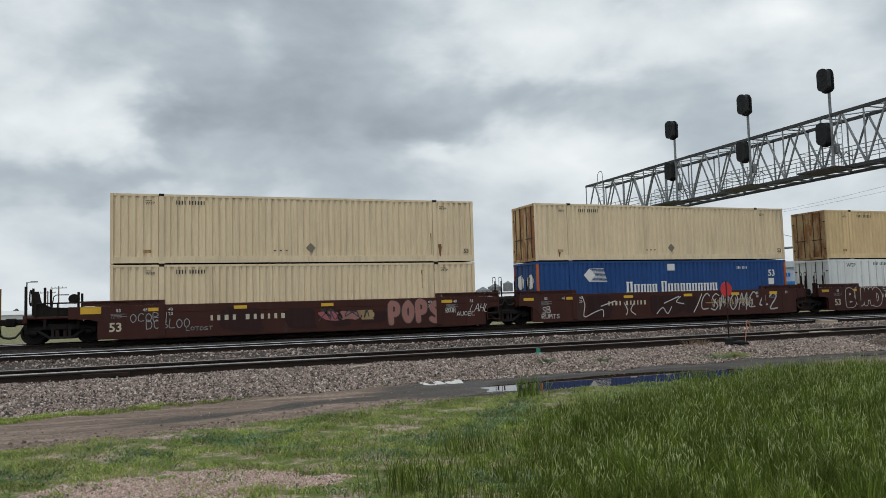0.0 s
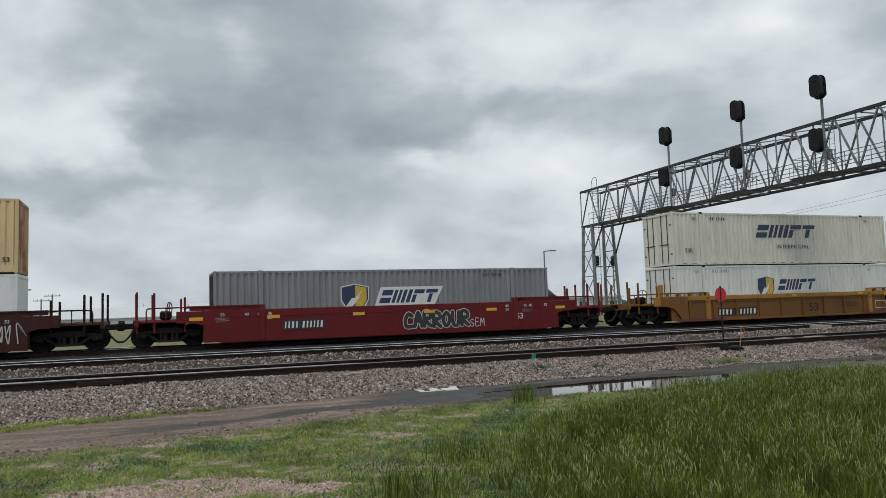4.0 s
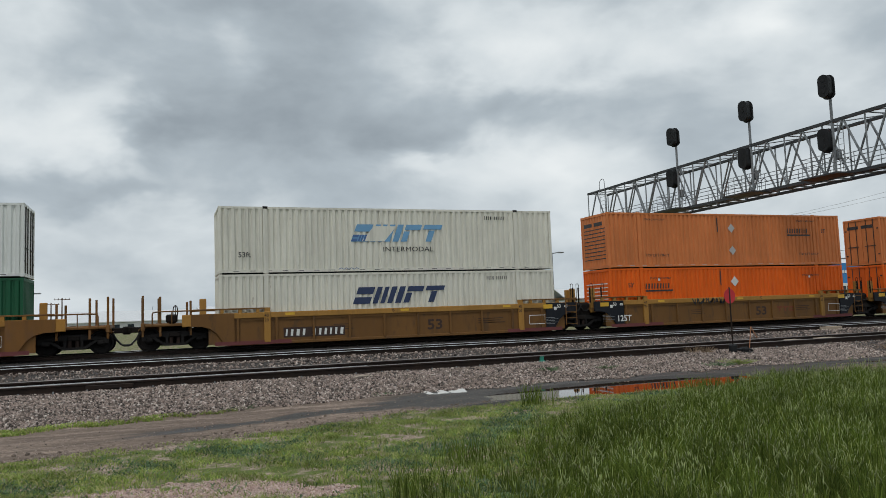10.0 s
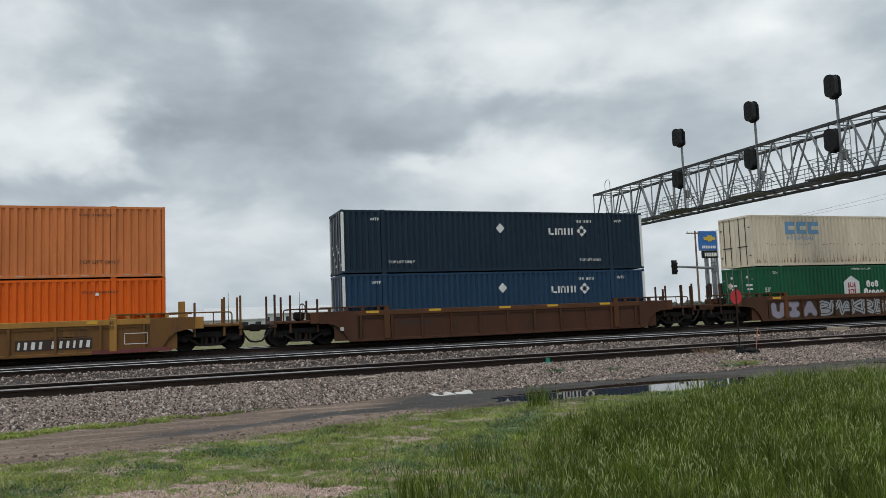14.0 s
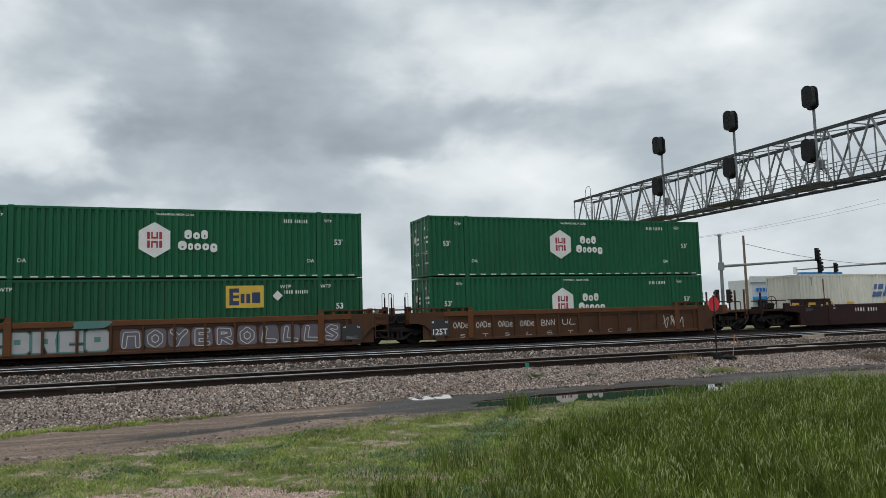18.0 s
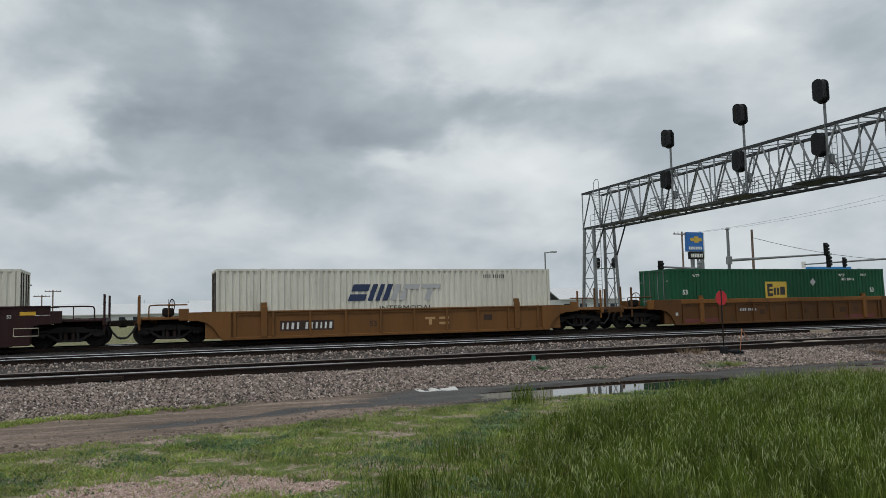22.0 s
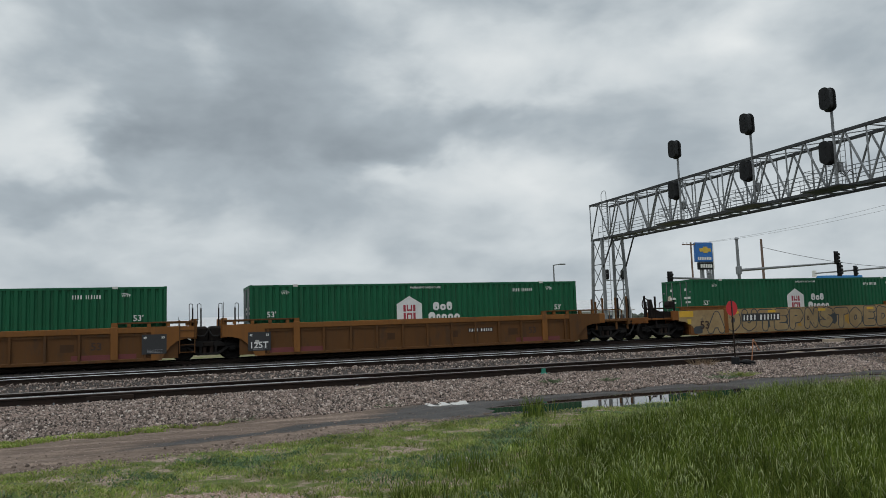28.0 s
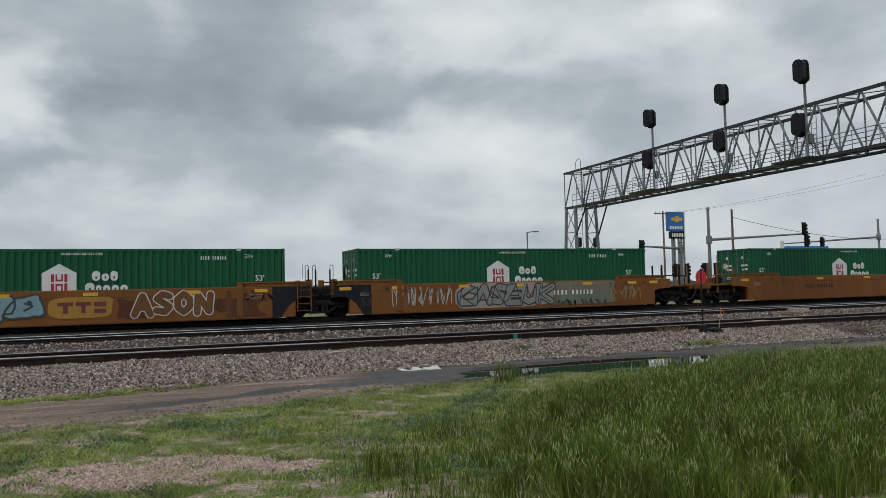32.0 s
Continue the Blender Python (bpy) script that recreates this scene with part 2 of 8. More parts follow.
# ---- the drifting cloud cover in view ----
def cloud_backdrop():
    """A piece of far sky that drifts slowly, with the same clouds as the rest of the sky."""
    m = bpy.data.materials.new("drifting_clouds")
    m.use_nodes = True
    nt = m.node_tree
    nt.nodes.clear()
    tc, em, out_node = nt.nodes.new("ShaderNodeTexCoord"), nt.nodes.new("ShaderNodeEmission"), nt.nodes.new("ShaderNodeOutputMaterial")
    norm = nt.nodes.new("ShaderNodeVectorMath")
    norm.operation = "NORMALIZE"
    nt.links.new(tc.outputs["Object"], norm.inputs[0])
    nt.links.new(clouds(nt, norm.outputs[0]), em.inputs[0])
    nt.links.new(em.outputs[0], out_node.inputs[0])
    m.cycles.emission_sampling = "NONE"
    r, na, ne = 4200.0, 48, 20
    v = []
    for j in range(ne + 1):
        el = radians(-1.0 + 47.0 * j / ne)
        for i in range(na + 1):
            az = radians(-32.0 + 106.0 * i / na)
            v.append((r * math.cos(el) * math.sin(az), r * math.cos(el) * math.cos(az), r * math.sin(el)))
    f = [(j * (na + 1) + i, j * (na + 1) + i + 1, (j + 1) * (na + 1) + i + 1, (j + 1) * (na + 1) + i) for j in range(ne) for i in range(na)]
    me = bpy.data.meshes.new("cloud_backdrop")
    me.from_pydata(v, [], f)
    me.materials.append(m)
    me.shade_smooth()
    ob = new("cloud_backdrop", me)
    ob.location = EYE
    return tagged(ob, "grey overcast cloud cover drifting slowly", "sky", kind="structure")


backdrop = cloud_backdrop()


# ---- lettering ----
def letters(body, bold=0.012, lean=0.0):
    """The words as a thin raised mesh of height 1 in the x-z plane, facing -y, its left foot at the origin."""
    cu = bpy.data.curves.new("words", "FONT")
    cu.resolution_u = 2
    cu.body, cu.size, cu.extrude, cu.offset, cu.shear = body, 1.4, 0.002, bold, lean
    ob = new("words", cu)
    me = bpy.data.meshes.new_from_object(ob.evaluated_get(bpy.context.evaluated_depsgraph_get()))
    bpy.data.objects.remove(ob)
    me.transform(Matrix.Rotation(radians(90), 4, "X"))
    return me


WORDS = {w: letters(w, 0.03 if w in ("53", "125T") else 0.012) for w in ("53", "53'", "53ft", "125T", "WTP", "DA", "TOP LIFT ONLY", "WARNING HIGH CUBE", "STACK 2 HIGH ONLY", "A", "B", "C", "40", "20", "45", "48", "5")}
WORDS["INTERMODAL"] = letters("INTERMODAL", 0.0)


def words(body, u, z, size, mat, parent, y, stretch=1.0, name="lettering"):
    """Readable words, painted on a side that faces -y."""
    key = ("words", body, mat.name)
    if key not in MESHES:
        me = WORDS[body].copy()
        me.materials.clear()
        me.materials.append(mat)
        MESHES[key] = me
    ob = new(name, MESHES[key])
    ob.parent = parent
    ob.matrix_basis = Matrix.Translation((u, y, z)) @ Matrix.Diagonal((size * stretch, 1, size, 1))
    return ob


def flat(rects, lean=0.0, thick=0.004):
    """Flat painted bars in the x-z plane facing -y; lean shears them to the right."""
    s = Shape()
    for x0, x1, z0, z1 in rects:
        s.prism([(x0 + lean * z0, z0), (x1 + lean * z0, z0), (x1 + lean * z1, z1), (x0 + lean * z1, z1)], -thick / 2, thick / 2, "y")
    return s


def bars(count, h, seed=1, gap_at=4):
    """Places of plain bars, one for each sign of writing that is not to be read, as (x0, x1)."""
    r, x, spans = random.Random(seed), 0.0, []
    for i in range(count):
        w = h * r.choice((0.2, 0.26, 0.34))
        spans.append((x, x + w))
        x += w + 0.38 * h + (0.5 * h if i + 1 == gap_at else 0)
    return spans


def bar_row(parent, u, z, h, mat, y, count=10, seed=1, gap_at=4, lean=0.0, wide=None, name="serial_bar"):
    spans = bars(count, h, seed, gap_at)
    f = wide / spans[-1][1] if wide else 1.0
    for a, b in spans:
        part(name, lambda: flat([(0, 1, 0, 1)]), mat, parent, at=Matrix.Translation((u + a * f, y, z)) @ Matrix(((1, 0, lean, 0), (0, 1, 0, 0), (0, 0, 1, 0), (0, 0, 0, 1))) @ Matrix.Diagonal(((b - a) * f, 1, h, 1)), key="bar")


def polygon(pts, thick=0.004):
    return Shape().prism(pts, -thick / 2, thick / 2, "y")


def ribbon(pts, w):
    """A painted stroke that follows points in the x-z plane."""
    s, out = Shape(), []
    for i, p in enumerate(pts):
        a, b = pts[max(0, i - 1)], pts[min(len(pts) - 1, i + 1)]
        d = math.hypot(b[0] - a[0], b[1] - a[1]) or 1.0
        nx, nz = -(b[1] - a[1]) / d * w / 2, (b[0] - a[0]) / d * w / 2
        out += [(p[0] + nx, 0, p[1] + nz), (p[0] - nx, 0, p[1] - nz)]
    return s.add(out, [(2 * i, 2 * i + 1, 2 * i + 3, 2 * i + 2) for i in range(len(pts) - 1)])


# ---- ground ----
def smooth(a, b, v):
    t = np.clip((v - a) / (b - a), 0, 1)
    return t * t * (3 - 2 * t)


def wobble(x, y, s=1.0, seed=0.0):
    return (np.sin(1.7 * s * x + 2.1 * np.sin(0.9 * s * y + seed) + seed) + np.sin(2.3 * s * y + 1.7 * np.sin(1.3 * s * x - seed)) + 0.6 * np.sin(5.1 * s * x + 3.7 * s * y + seed)) / 2.6


NEAR = 0.9  # scale of the foreground plan below, about the eye


def road_near(x):
    return np.interp(x, [-9, -1.9, -0.2, 1.2, 3.9, 6.0, 9.0, 16.0, 40.0], [9.6, 11.2, 11.45, 11.9, 12.7, 12.9, 12.9, 13.1, 14.5])


def bed_foot(x):
    return np.interp(x, [-9, -2.5, -0.1, 2.4, 5.4, 10.0, 14.0, 40.0], [13.7, 14.7, 15.35, 15.8, 15.95, 16.15, 16.25, 16.3])


def road_mask(x, y):
    """The muddy service track that runs beside the line."""
    near = road_near(x)
    far = bed_foot(x) + 0.3
    w = 0.22 * wobble(x, y, 0.9, 1.0)
    return smooth(near - 0.25, near + 0.35, y + w) * (1 - smooth(far - 0.1, far + 0.4, y + 0.6 * w))


def puddle_mask(x, y):
    w = 0.16 * wobble(x, y, 1.3, 4.0)
    a = 1 - smooth(0.75, 1.1, (np.abs(x - 9.8) / 3.7) ** 2.6 + (np.abs(y - 14.45 - 0.04 * (x - 10)) / 1.2) ** 2.6 + w)
    b = 1 - smooth(0.7, 1.1, ((x - 6.2) / 2.0) ** 2 + ((y - 13.25 - 0.03 * (x - 6.2)) / 0.14) ** 2 + 2 * w)
    c = 1 - smooth(0.7, 1.1, ((x - 20.5) / 4.5) ** 2 + ((y - 15.6) / 0.32) ** 2 + w)
    return np.maximum(np.maximum(a, 0.55 * b), c)


def patch_mask(x, y):
    """Bare pink gravel between the weeds."""
    w = 0.55 * wobble(x, y, 2.2, 2.0) + 0.45 * wobble(x, y, 5.3, 1.0)
    a = 1 - smooth(0.6, 1.3, ((x - 0.1) / 1.15) ** 2 + ((y - 7.95 + 0.15 * x) / 0.62) ** 2 + w)
    b = 1 - smooth(0.5, 1.2, ((x - 1.4) / 0.5) ** 2 + ((y - 7.55) / 0.3) ** 2 + w)
    return np.maximum(a, b)


def ground_z(x, y):
    x, y = x / NEAR, y / NEAR
    z = -0.55 + 0.02 * wobble(x, y, 0.35, 3.0) + 0.008 * wobble(x, y, 2.1, 5.0)
    z = z - 0.05 * road_mask(x, y) + 0.012 * road_mask(x, y) * np.sin(7 * (y - 0.25 * np.clip(x, -9, 7)))
    z = z - 0.06 * puddle_mask(x, y)
    z = z - 0.2 * smooth(0.0, 0.8, y - bed_foot(x)) * (1 - 0.5 * smooth(38, 44, y))
    return EYE[2] + (z - EYE[2]) * NEAR


def grid_object(name, xs, ys, zf, mat, masks):
    gx, gy = np.meshgrid(xs, ys)
    x, y = gx.ravel(), gy.ravel()
    co = np.stack([x, y, zf(x, y)], 1)
    nx, ny = len(xs), len(ys)
    i = (np.arange(ny - 1)[:, None] * nx + np.arange(nx - 1)[None]).ravel()
    quads = np.stack([i, i + 1, i + nx + 1, i + nx], 1)
    me = bpy.data.meshes.new(name)
    me.from_pydata(co.tolist(), [], quads.tolist())
    me.materials.append(mat)
    for k, fn in masks.items():
        me.attributes.new(k, "FLOAT", "POINT").data.foreach_set("value", fn(x, y).astype(np.float32))
    me.shade_smooth()
    return new(name, me)


def ground_material():
    m = bpy.data.materials.new("weedy_ground")
    m.use_nodes = True
    nt = m.node_tree
    b = nt.nodes["Principled BSDF"]
    geo = nt.nodes.new("ShaderNodeNewGeometry")

    drawn = nt.nodes.new("ShaderNodeMapping")
    drawn.inputs["Scale"].default_value, drawn.inputs["Rotation"].default_value = (0.22, 1.5, 1.0), (0, 0, radians(-11))
    nt.links.new(geo.outputs["Position"], drawn.inputs["Vector"])

    def noise_at(s, d=5.0, ruts=False):
        n = nt.nodes.new("ShaderNodeTexNoise")
        n.inputs["Scale"].default_value, n.inputs["Detail"].default_value = s, d
        nt.links.new(drawn.outputs[0] if ruts else geo.outputs["Position"], n.inputs["Vector"])
        return n.outputs[0]

    def ramp(src, lo, hi, t0=0.0, t1=1.0):
        n = nt.nodes.new("ShaderNodeMapRange")
        for k, v in ((1, lo), (2, hi), (3, t0), (4, t1)):
            n.inputs[k].default_value = v
        nt.links.new(src, n.inputs[0])
        return n.outputs[0]

    def mixed(fac, a, c):
        n = nt.nodes.new("ShaderNodeMix")
        n.data_type = "RGBA"
        nt.links.new(fac, n.inputs[0])
        for sock, v in ((n.inputs[6], a), (n.inputs[7], c)):
            if isinstance(v, tuple):
                sock.default_value = (*v, 1)
            else:
                nt.links.new(v, sock)
        return n.outputs[2]

    def attr(k):
        n = nt.nodes.new("ShaderNodeAttribute")
        n.attribute_name = k
        return n.outputs["Fac"]

    def plus(a, c, scale):
        n = nt.nodes.new("ShaderNodeMath")
        n.operation = "MULTIPLY_ADD"
        n.inputs[1].default_value = scale
        nt.links.new(c, n.inputs[0])
        nt.links.new(a, n.inputs[2])
        return n.outputs[0]
    broad, mid, grain, stones = noise_at(0.7), noise_at(4.0), noise_at(60.0), noise_at(26.0, 2.0)
    grass = mixed(ramp(mid, 0.35, 0.65), (0.14, 0.185, 0.05), (0.21, 0.22, 0.085))
    soil = mixed(ramp(stones, 0.42, 0.6), (0.25, 0.19, 0.15), (0.46, 0.36, 0.30))
    turf = mixed(ramp(mid, 0.46, 0.62), mixed(ramp(grain, 0.4, 0.62, 0, 0.7), grass, (0.07, 0.085, 0.03)), soil)
    mud = mixed(ramp(noise_at(1.6, 6.0, True), 0.38, 0.62), (0.20, 0.152, 0.122), (0.37, 0.285, 0.23))
    mud = mixed(ramp(noise_at(5.0, 4.0, True), 0.54, 0.64, 0, 0.6), mud, (0.115, 0.088, 0.07))
    mud = mixed(ramp(grain, 0.4, 0.7, 0, 0.6), mud, (0.13, 0.10, 0.083))
    mud = mixed(ramp(noise_at(13.0, 5.0), 0.45, 0.64, 0, 0.65), mud, (0.14, 0.108, 0.088))
    gravel = mixed(ramp(stones, 0.4, 0.62), (0.30, 0.215, 0.185), (0.56, 0.45, 0.40))
    colour = mixed(ramp(plus(attr("road"), mid, 0.5), 0.55, 0.8), turf, mud)
    colour = mixed(ramp(plus(attr("patch"), mid, 0.7), 0.7, 0.9), colour, gravel)
    wet = ramp(plus(attr("wet"), noise_at(2.2, 5.0, True), 0.7), 0.62, 0.95)
    colour = mixed(wet, colour, (0.04, 0.034, 0.03))
    nt.links.new(colour, b.inputs["Base Color"])
    nt.links.new(ramp(wet, 0, 1, 0.95, 0.45), b.inputs["Roughness"])
    nt.links.new(ramp(wet, 0, 1, 0.12, 0.16), b.inputs["Specular IOR Level"])
    bump = nt.nodes.new("ShaderNodeBump")
    nt.links.new(ramp(wet, 0, 1, 0.8, 0.15), bump.inputs["Strength"])
    bump.inputs["Distance"].default_value = 0.055
    nt.links.new(stones, bump.inputs["Height"])
    nt.links.new(bump.outputs[0], b.inputs["Normal"])
    return m


def wet_mask(x, y):
    mid = np.interp(x, [-3, 1.2, 2.4, 3.4, 5.6, 9], [12.7, 13.4, 13.8, 13.95, 14.0, 14.1])
    streak = (1 - smooth(0.15, 0.6, np.abs(y - mid + 0.12 * wobble(x, y, 2.0, 1.0)))) * smooth(-2.5, 1.5, x) * (1 - smooth(9, 12, x))
    rim = 1 - smooth(0.8, 2.4, ((x - 9.8) / 4.6) ** 2 + ((y - 14.5) / 1.5) ** 2)
    far = (1 - smooth(0.3, 0.9, np.abs(y - 15.5))) * smooth(12, 15, x) * (1 - smooth(30, 40, x))
    foot = (1 - smooth(0.25, 0.85, np.abs(y - bed_foot(x) + 0.3 + 0.2 * wobble(x, y, 1.4, 6.0)))) * smooth(3.0, 6.5, x) * (1 - smooth(24, 30, x))
    return np.maximum(np.maximum(np.maximum(0.8 * streak, rim), 0.7 * far), 0.9 * foot)


M["ground"] = ground_material()
near_x = np.concatenate([[-4000, -1200, -400, -150, -60, -30, -18], np.arange(-10, 30, 0.11), [31, 34, 40, 50, 70, 110, 200, 500, 1300, 4000]])
near_y = np.concatenate([[-3000, -800, -200, -60, -20, -6, 0, 2.5], np.arange(3.5, 15.2, 0.07), [17, 20, 26, 32, 38, 41, 44, 50, 60, 80, 120, 200, 400, 900, 2000, 4500]])
ground = tagged(grid_object("ground", near_x, near_y, ground_z, M["ground"], {"road": lambda x, y: road_mask(x / NEAR, y / NEAR), "patch": lambda x, y: patch_mask(x / NEAR, y / NEAR), "wet": lambda x, y: wet_mask(x / NEAR, y / NEAR)}),
                "weedy trackside ground with a muddy service track", "ground", kind="structure")

M["water"] = bpy.data.materials.new("muddy_puddle_water")
M["water"].use_nodes = True
wb = M["water"].node_tree.nodes["Principled BSDF"]
wb.inputs["Base Color"].default_value = (0.035, 0.024, 0.017, 1)
wb.inputs["Roughness"].default_value, wb.inputs["IOR"].default_value = 0.02, 1.5
slab("puddle", Shape().add([(x * NEAR, y * NEAR, EYE[2] + (-0.634 - EYE[2]) * NEAR) for x, y in ((2.5, 12.2), (28, 12.2), (28, 15.9), (2.5, 15.9))], [(0, 1, 2, 3)]), M["water"], "shallow brown rain puddle on the muddy track", "puddle", kind="structure")

# ---- tracks ----
TRACKS = {"main": 34.53, "middle": 25.55, "near": 17.80}
GAUGE = 0.7525
BED = [(16.75, -0.175), (17.0, -0.175), (17.25, -0.205), (18.35, -0.205), (18.6, -0.175), (19.2, -0.18), (20.4, -0.33), (23.2, -0.33), (24.1, -0.18), (24.8, -0.175), (25.0, -0.205), (26.1, -0.205), (26.3, -0.175), (27.0, -0.18), (28.4, -0.36), (32.0, -0.34), (32.9, -0.225), (36.2, -0.225), (37.8, -0.8)]


def bed_z(x, y):
    foot = bed_foot(x / NEAR) * NEAR
    slope = np.maximum(-0.475 + 0.30 * (y - foot) / (16.75 - foot), -0.8)
    return np.where(y < 16.75, slope, np.interp(y, [p[0] for p in BED], [p[1] for p in BED])) + 0.02 * wobble(x, y, 0.8, 7.0) + 0.012 * wobble(x, y, 3.0, 2.0)


# the bed's dark colour stands in for shade in the gaps between loose stones
M["ballast"] = material("shaded_rock_bed", (0.06, 0.05, 0.045), (0.04, 0.034, 0.03), scale=0.8, rough=0.95, bump=0.05, fine=14.0, amount=0.9)
bed_x = np.concatenate([np.arange(-60, -6, 3.0), np.arange(-6, 34, 0.25), np.arange(34, 200, 4.0)])
bed_y = np.concatenate([np.arange(11.5, 20.5, 0.15), np.arange(20.5, 38, 0.5)])
tagged(grid_object("ballast", bed_x, bed_y, bed_z, M["ballast"], {}), "crushed rock ballast under the tracks, coloured dark as the shade between stones", "ballast", kind="structure")
# a darker strip of bed along the main line
M["dark_bed"] = material("dark_rock_bed", (0.03, 0.026, 0.023), (0.018, 0.016, 0.015), scale=0.8, rough=0.9, bump=0.04, fine=16.0, amount=0.8)
tagged(grid_object("fouled_ballast", bed_x, np.arange(26.4, 36.4, 0.5), lambda x, y: bed_z(x, y) + 0.012, M["dark_bed"], {}), "darker strip of ballast along the main line", "ballast", kind="structure")

RAIL = [(-0.075, -0.175), (0.075, -0.175), (0.072, -0.162), (0.012, -0.145), (0.01, -0.05), (0.036, -0.04), (0.036, -0.012), (0.012, 0.0), (-0.012, 0.0), (-0.036, -0.012), (-0.036, -0.04), (-0.01, -0.05), (-0.012, -0.145), (-0.072, -0.162)]


def rail(name, y, x0, x1, y1=None, label="worn steel rail with a polished head", head="rail_head"):
    y1 = y if y1 is None else y1
    s = Shape()
    n = len(RAIL)
    s.add([(x0, y + a, b) for a, b in RAIL] + [(x1, y1 + a, b) for a, b in RAIL], [(i, (i + 1) % n, n + (i + 1) % n, n + i) for i in range(n)] + [tuple(range(n))[::-1], tuple(range(n, 2 * n))])
    ob = slab(name, s, M["rail_side"], label, "rail", "rails")
    h = Shape().add([(x0, y - 0.012, 0.006), (x1, y1 - 0.012, 0.006), (x1, y1 + 0.012, 0.006), (x0, y + 0.012, 0.006), (x0, y - 0.037, -0.008), (x1, y1 - 0.037, -0.008), (x1, y1 + 0.037, -0.008), (x0, y + 0.037, -0.008)], [(0, 1, 2, 3), (4, 5, 1, 0), (3, 2, 6, 7)])
    part("rail_head", h, M[head], ob, "bright worn running surface")
    return ob


for y in TRACKS.values():
    for side in (-GAUGE, GAUGE):
        rail("rail", y + side, -70, 260, head="rail_head" if y > 20 else "dull_head")


# ---- signal bridge over the tracks ----
GX = 33.9


def gantry():
    g = thing("signal_bridge", "galvanised steel truss bridge carrying railway signals over the tracks", "signal bridge", (GX, 0, 0))
    lo, hi, w, y0, y1 = 7.55, 10.42, 0.95, 11.2, 52.8
    nodes = [y1 - i * (y1 - y0) / 16 for i in range(17)]
    for sx in (-w, w):
        for z in (lo, hi):
            part("chord", Shape().box(sx - 0.07, sx + 0.07, y0, y1, z - 0.08, z + 0.08), M["chord"], g)
        for i, (a, b) in enumerate(zip(nodes, nodes[1:])):
            m = (a + b) / 2
            part("diagonal", Shape().rod((sx, a, lo), (sx, m, hi), 0.06, 6), M["galv"], g)
            part("diagonal", Shape().rod((sx, m, hi), (sx, b, lo), 0.06, 6), M["galv"], g)
            part("post", Shape().rod((sx, a, lo), (sx, a, hi), 0.045, 5), M["galv"], g)
    for a, b in zip(nodes, nodes[1:]):
        for z in (lo, hi):
            part("cross_strut", Shape().rod((-w, a, z), (w, a, z), 0.04, 5), M["galv"], g)
            part("cross_brace", Shape().rod((-w, a, z), (w, b, z), 0.03, 5), M["galv"], g)
    # walkway with handrails inside the truss
    part("walkway", Shape().box(-0.45, -0.25, y0, y1 - 1, lo + 0.06, lo + 0.12).box(-0.1, 0.1, y0, y1 - 1, lo + 0.06, lo + 0.12).box(0.25, 0.45, y0, y1 - 1, lo + 0.06, lo + 0.12), M["chord"], g, "dark steel grating walkway")
    for sx in (-0.5, 0.5):
        for z in (0.62, 1.1):
            part("handrail", Shape().rod((sx, y0, lo + z), (sx, y1 - 0.4, lo + z), 0.022, 5), M["galv"], g)
        for k in range(28):
            yy = y0 + (y1 - 0.4 - y0) * k / 27
            part("baluster", Shape().rod((sx, yy, lo + 0.1), (sx, yy, lo + 1.1), 0.018, 5), M["galv"], g)
    # far tower and near tower
    for ya, out in ((51.95, 1), (12.6, -1)):
        for sx in (-1, 1):
            for sy in (-1, 1):
                part("leg", Shape().rod((sx * w, ya + sy * 0.66, lo), (sx * (w + 0.2), ya + sy * 1.02, -0.75), 0.13, 10), M["galv"], g)
            for k in range(4):
                za, zb = lo - k * 2.05, lo - (k + 1) * 2.05
                fa, fb = 0.66 + 0.36 * k / 4, 0.66 + 0.36 * (k + 1) / 4
                part("tower_brace", Shape().rod((sx * (w + 0.05 * k), ya - fa, za), (sx * (w + 0.05 * k + 0.05), ya + fb, zb), 0.035, 5), M["galv"], g)
                part("tower_brace", Shape().rod((sx * (w + 0.05 * k), ya + fa, za), (sx * (w + 0.05 * k + 0.05), ya - fb, zb), 0.035, 5), M["galv"], g)
                part("tower_brace", Shape().rod((sx * (w + 0.05 * k + 0.05), ya - fb, zb), (sx * (w + 0.05 * k + 0.05), ya + fb, zb), 0.035, 5), M["galv"], g)
            part("knee_brace", Shape().rod((sx * w, ya - out * 2.3, lo), (sx * (w + 0.1), ya - out * 0.85, lo - 2.3), 0.07, 6), M["chord"], g)
    # caged ladder top above the far tower
    for sy in (-0.35, 0.35):
        part("ladder_rail", Shape().path([(-w - 0.25, 50.3 + sy, 0.2), (-w - 0.25, 50.3 + sy, 11.0), (-w - 0.22, 50.3 + sy * 0.6, 11.2), (-w - 0.22, 50.3, 11.25)], 0.025), M["galv"], g)
    for k in range(34):
        part("rung", Shape().rod((-w - 0.25, 49.95, 0.5 + 0.3 * k), (-w - 0.25, 50.65, 0.5 + 0.3 * k), 0.014, 4), M["galv"], g)
    return g


def rounded(w, h, r=0.2, n=5):
    pts = []
    for cx, cz, a0 in ((w / 2 - r, h / 2 - r, 0), (-w / 2 + r, h / 2 - r, 90), (-w / 2 + r, -h / 2 + r, 180), (w / 2 - r, -h / 2 + r, 270)):
        pts += [(cx + r * math.cos(radians(a0 + 90 * k / n)), cz + r * math.sin(radians(a0 + 90 * k / n))) for k in range(n + 1)]
    return pts


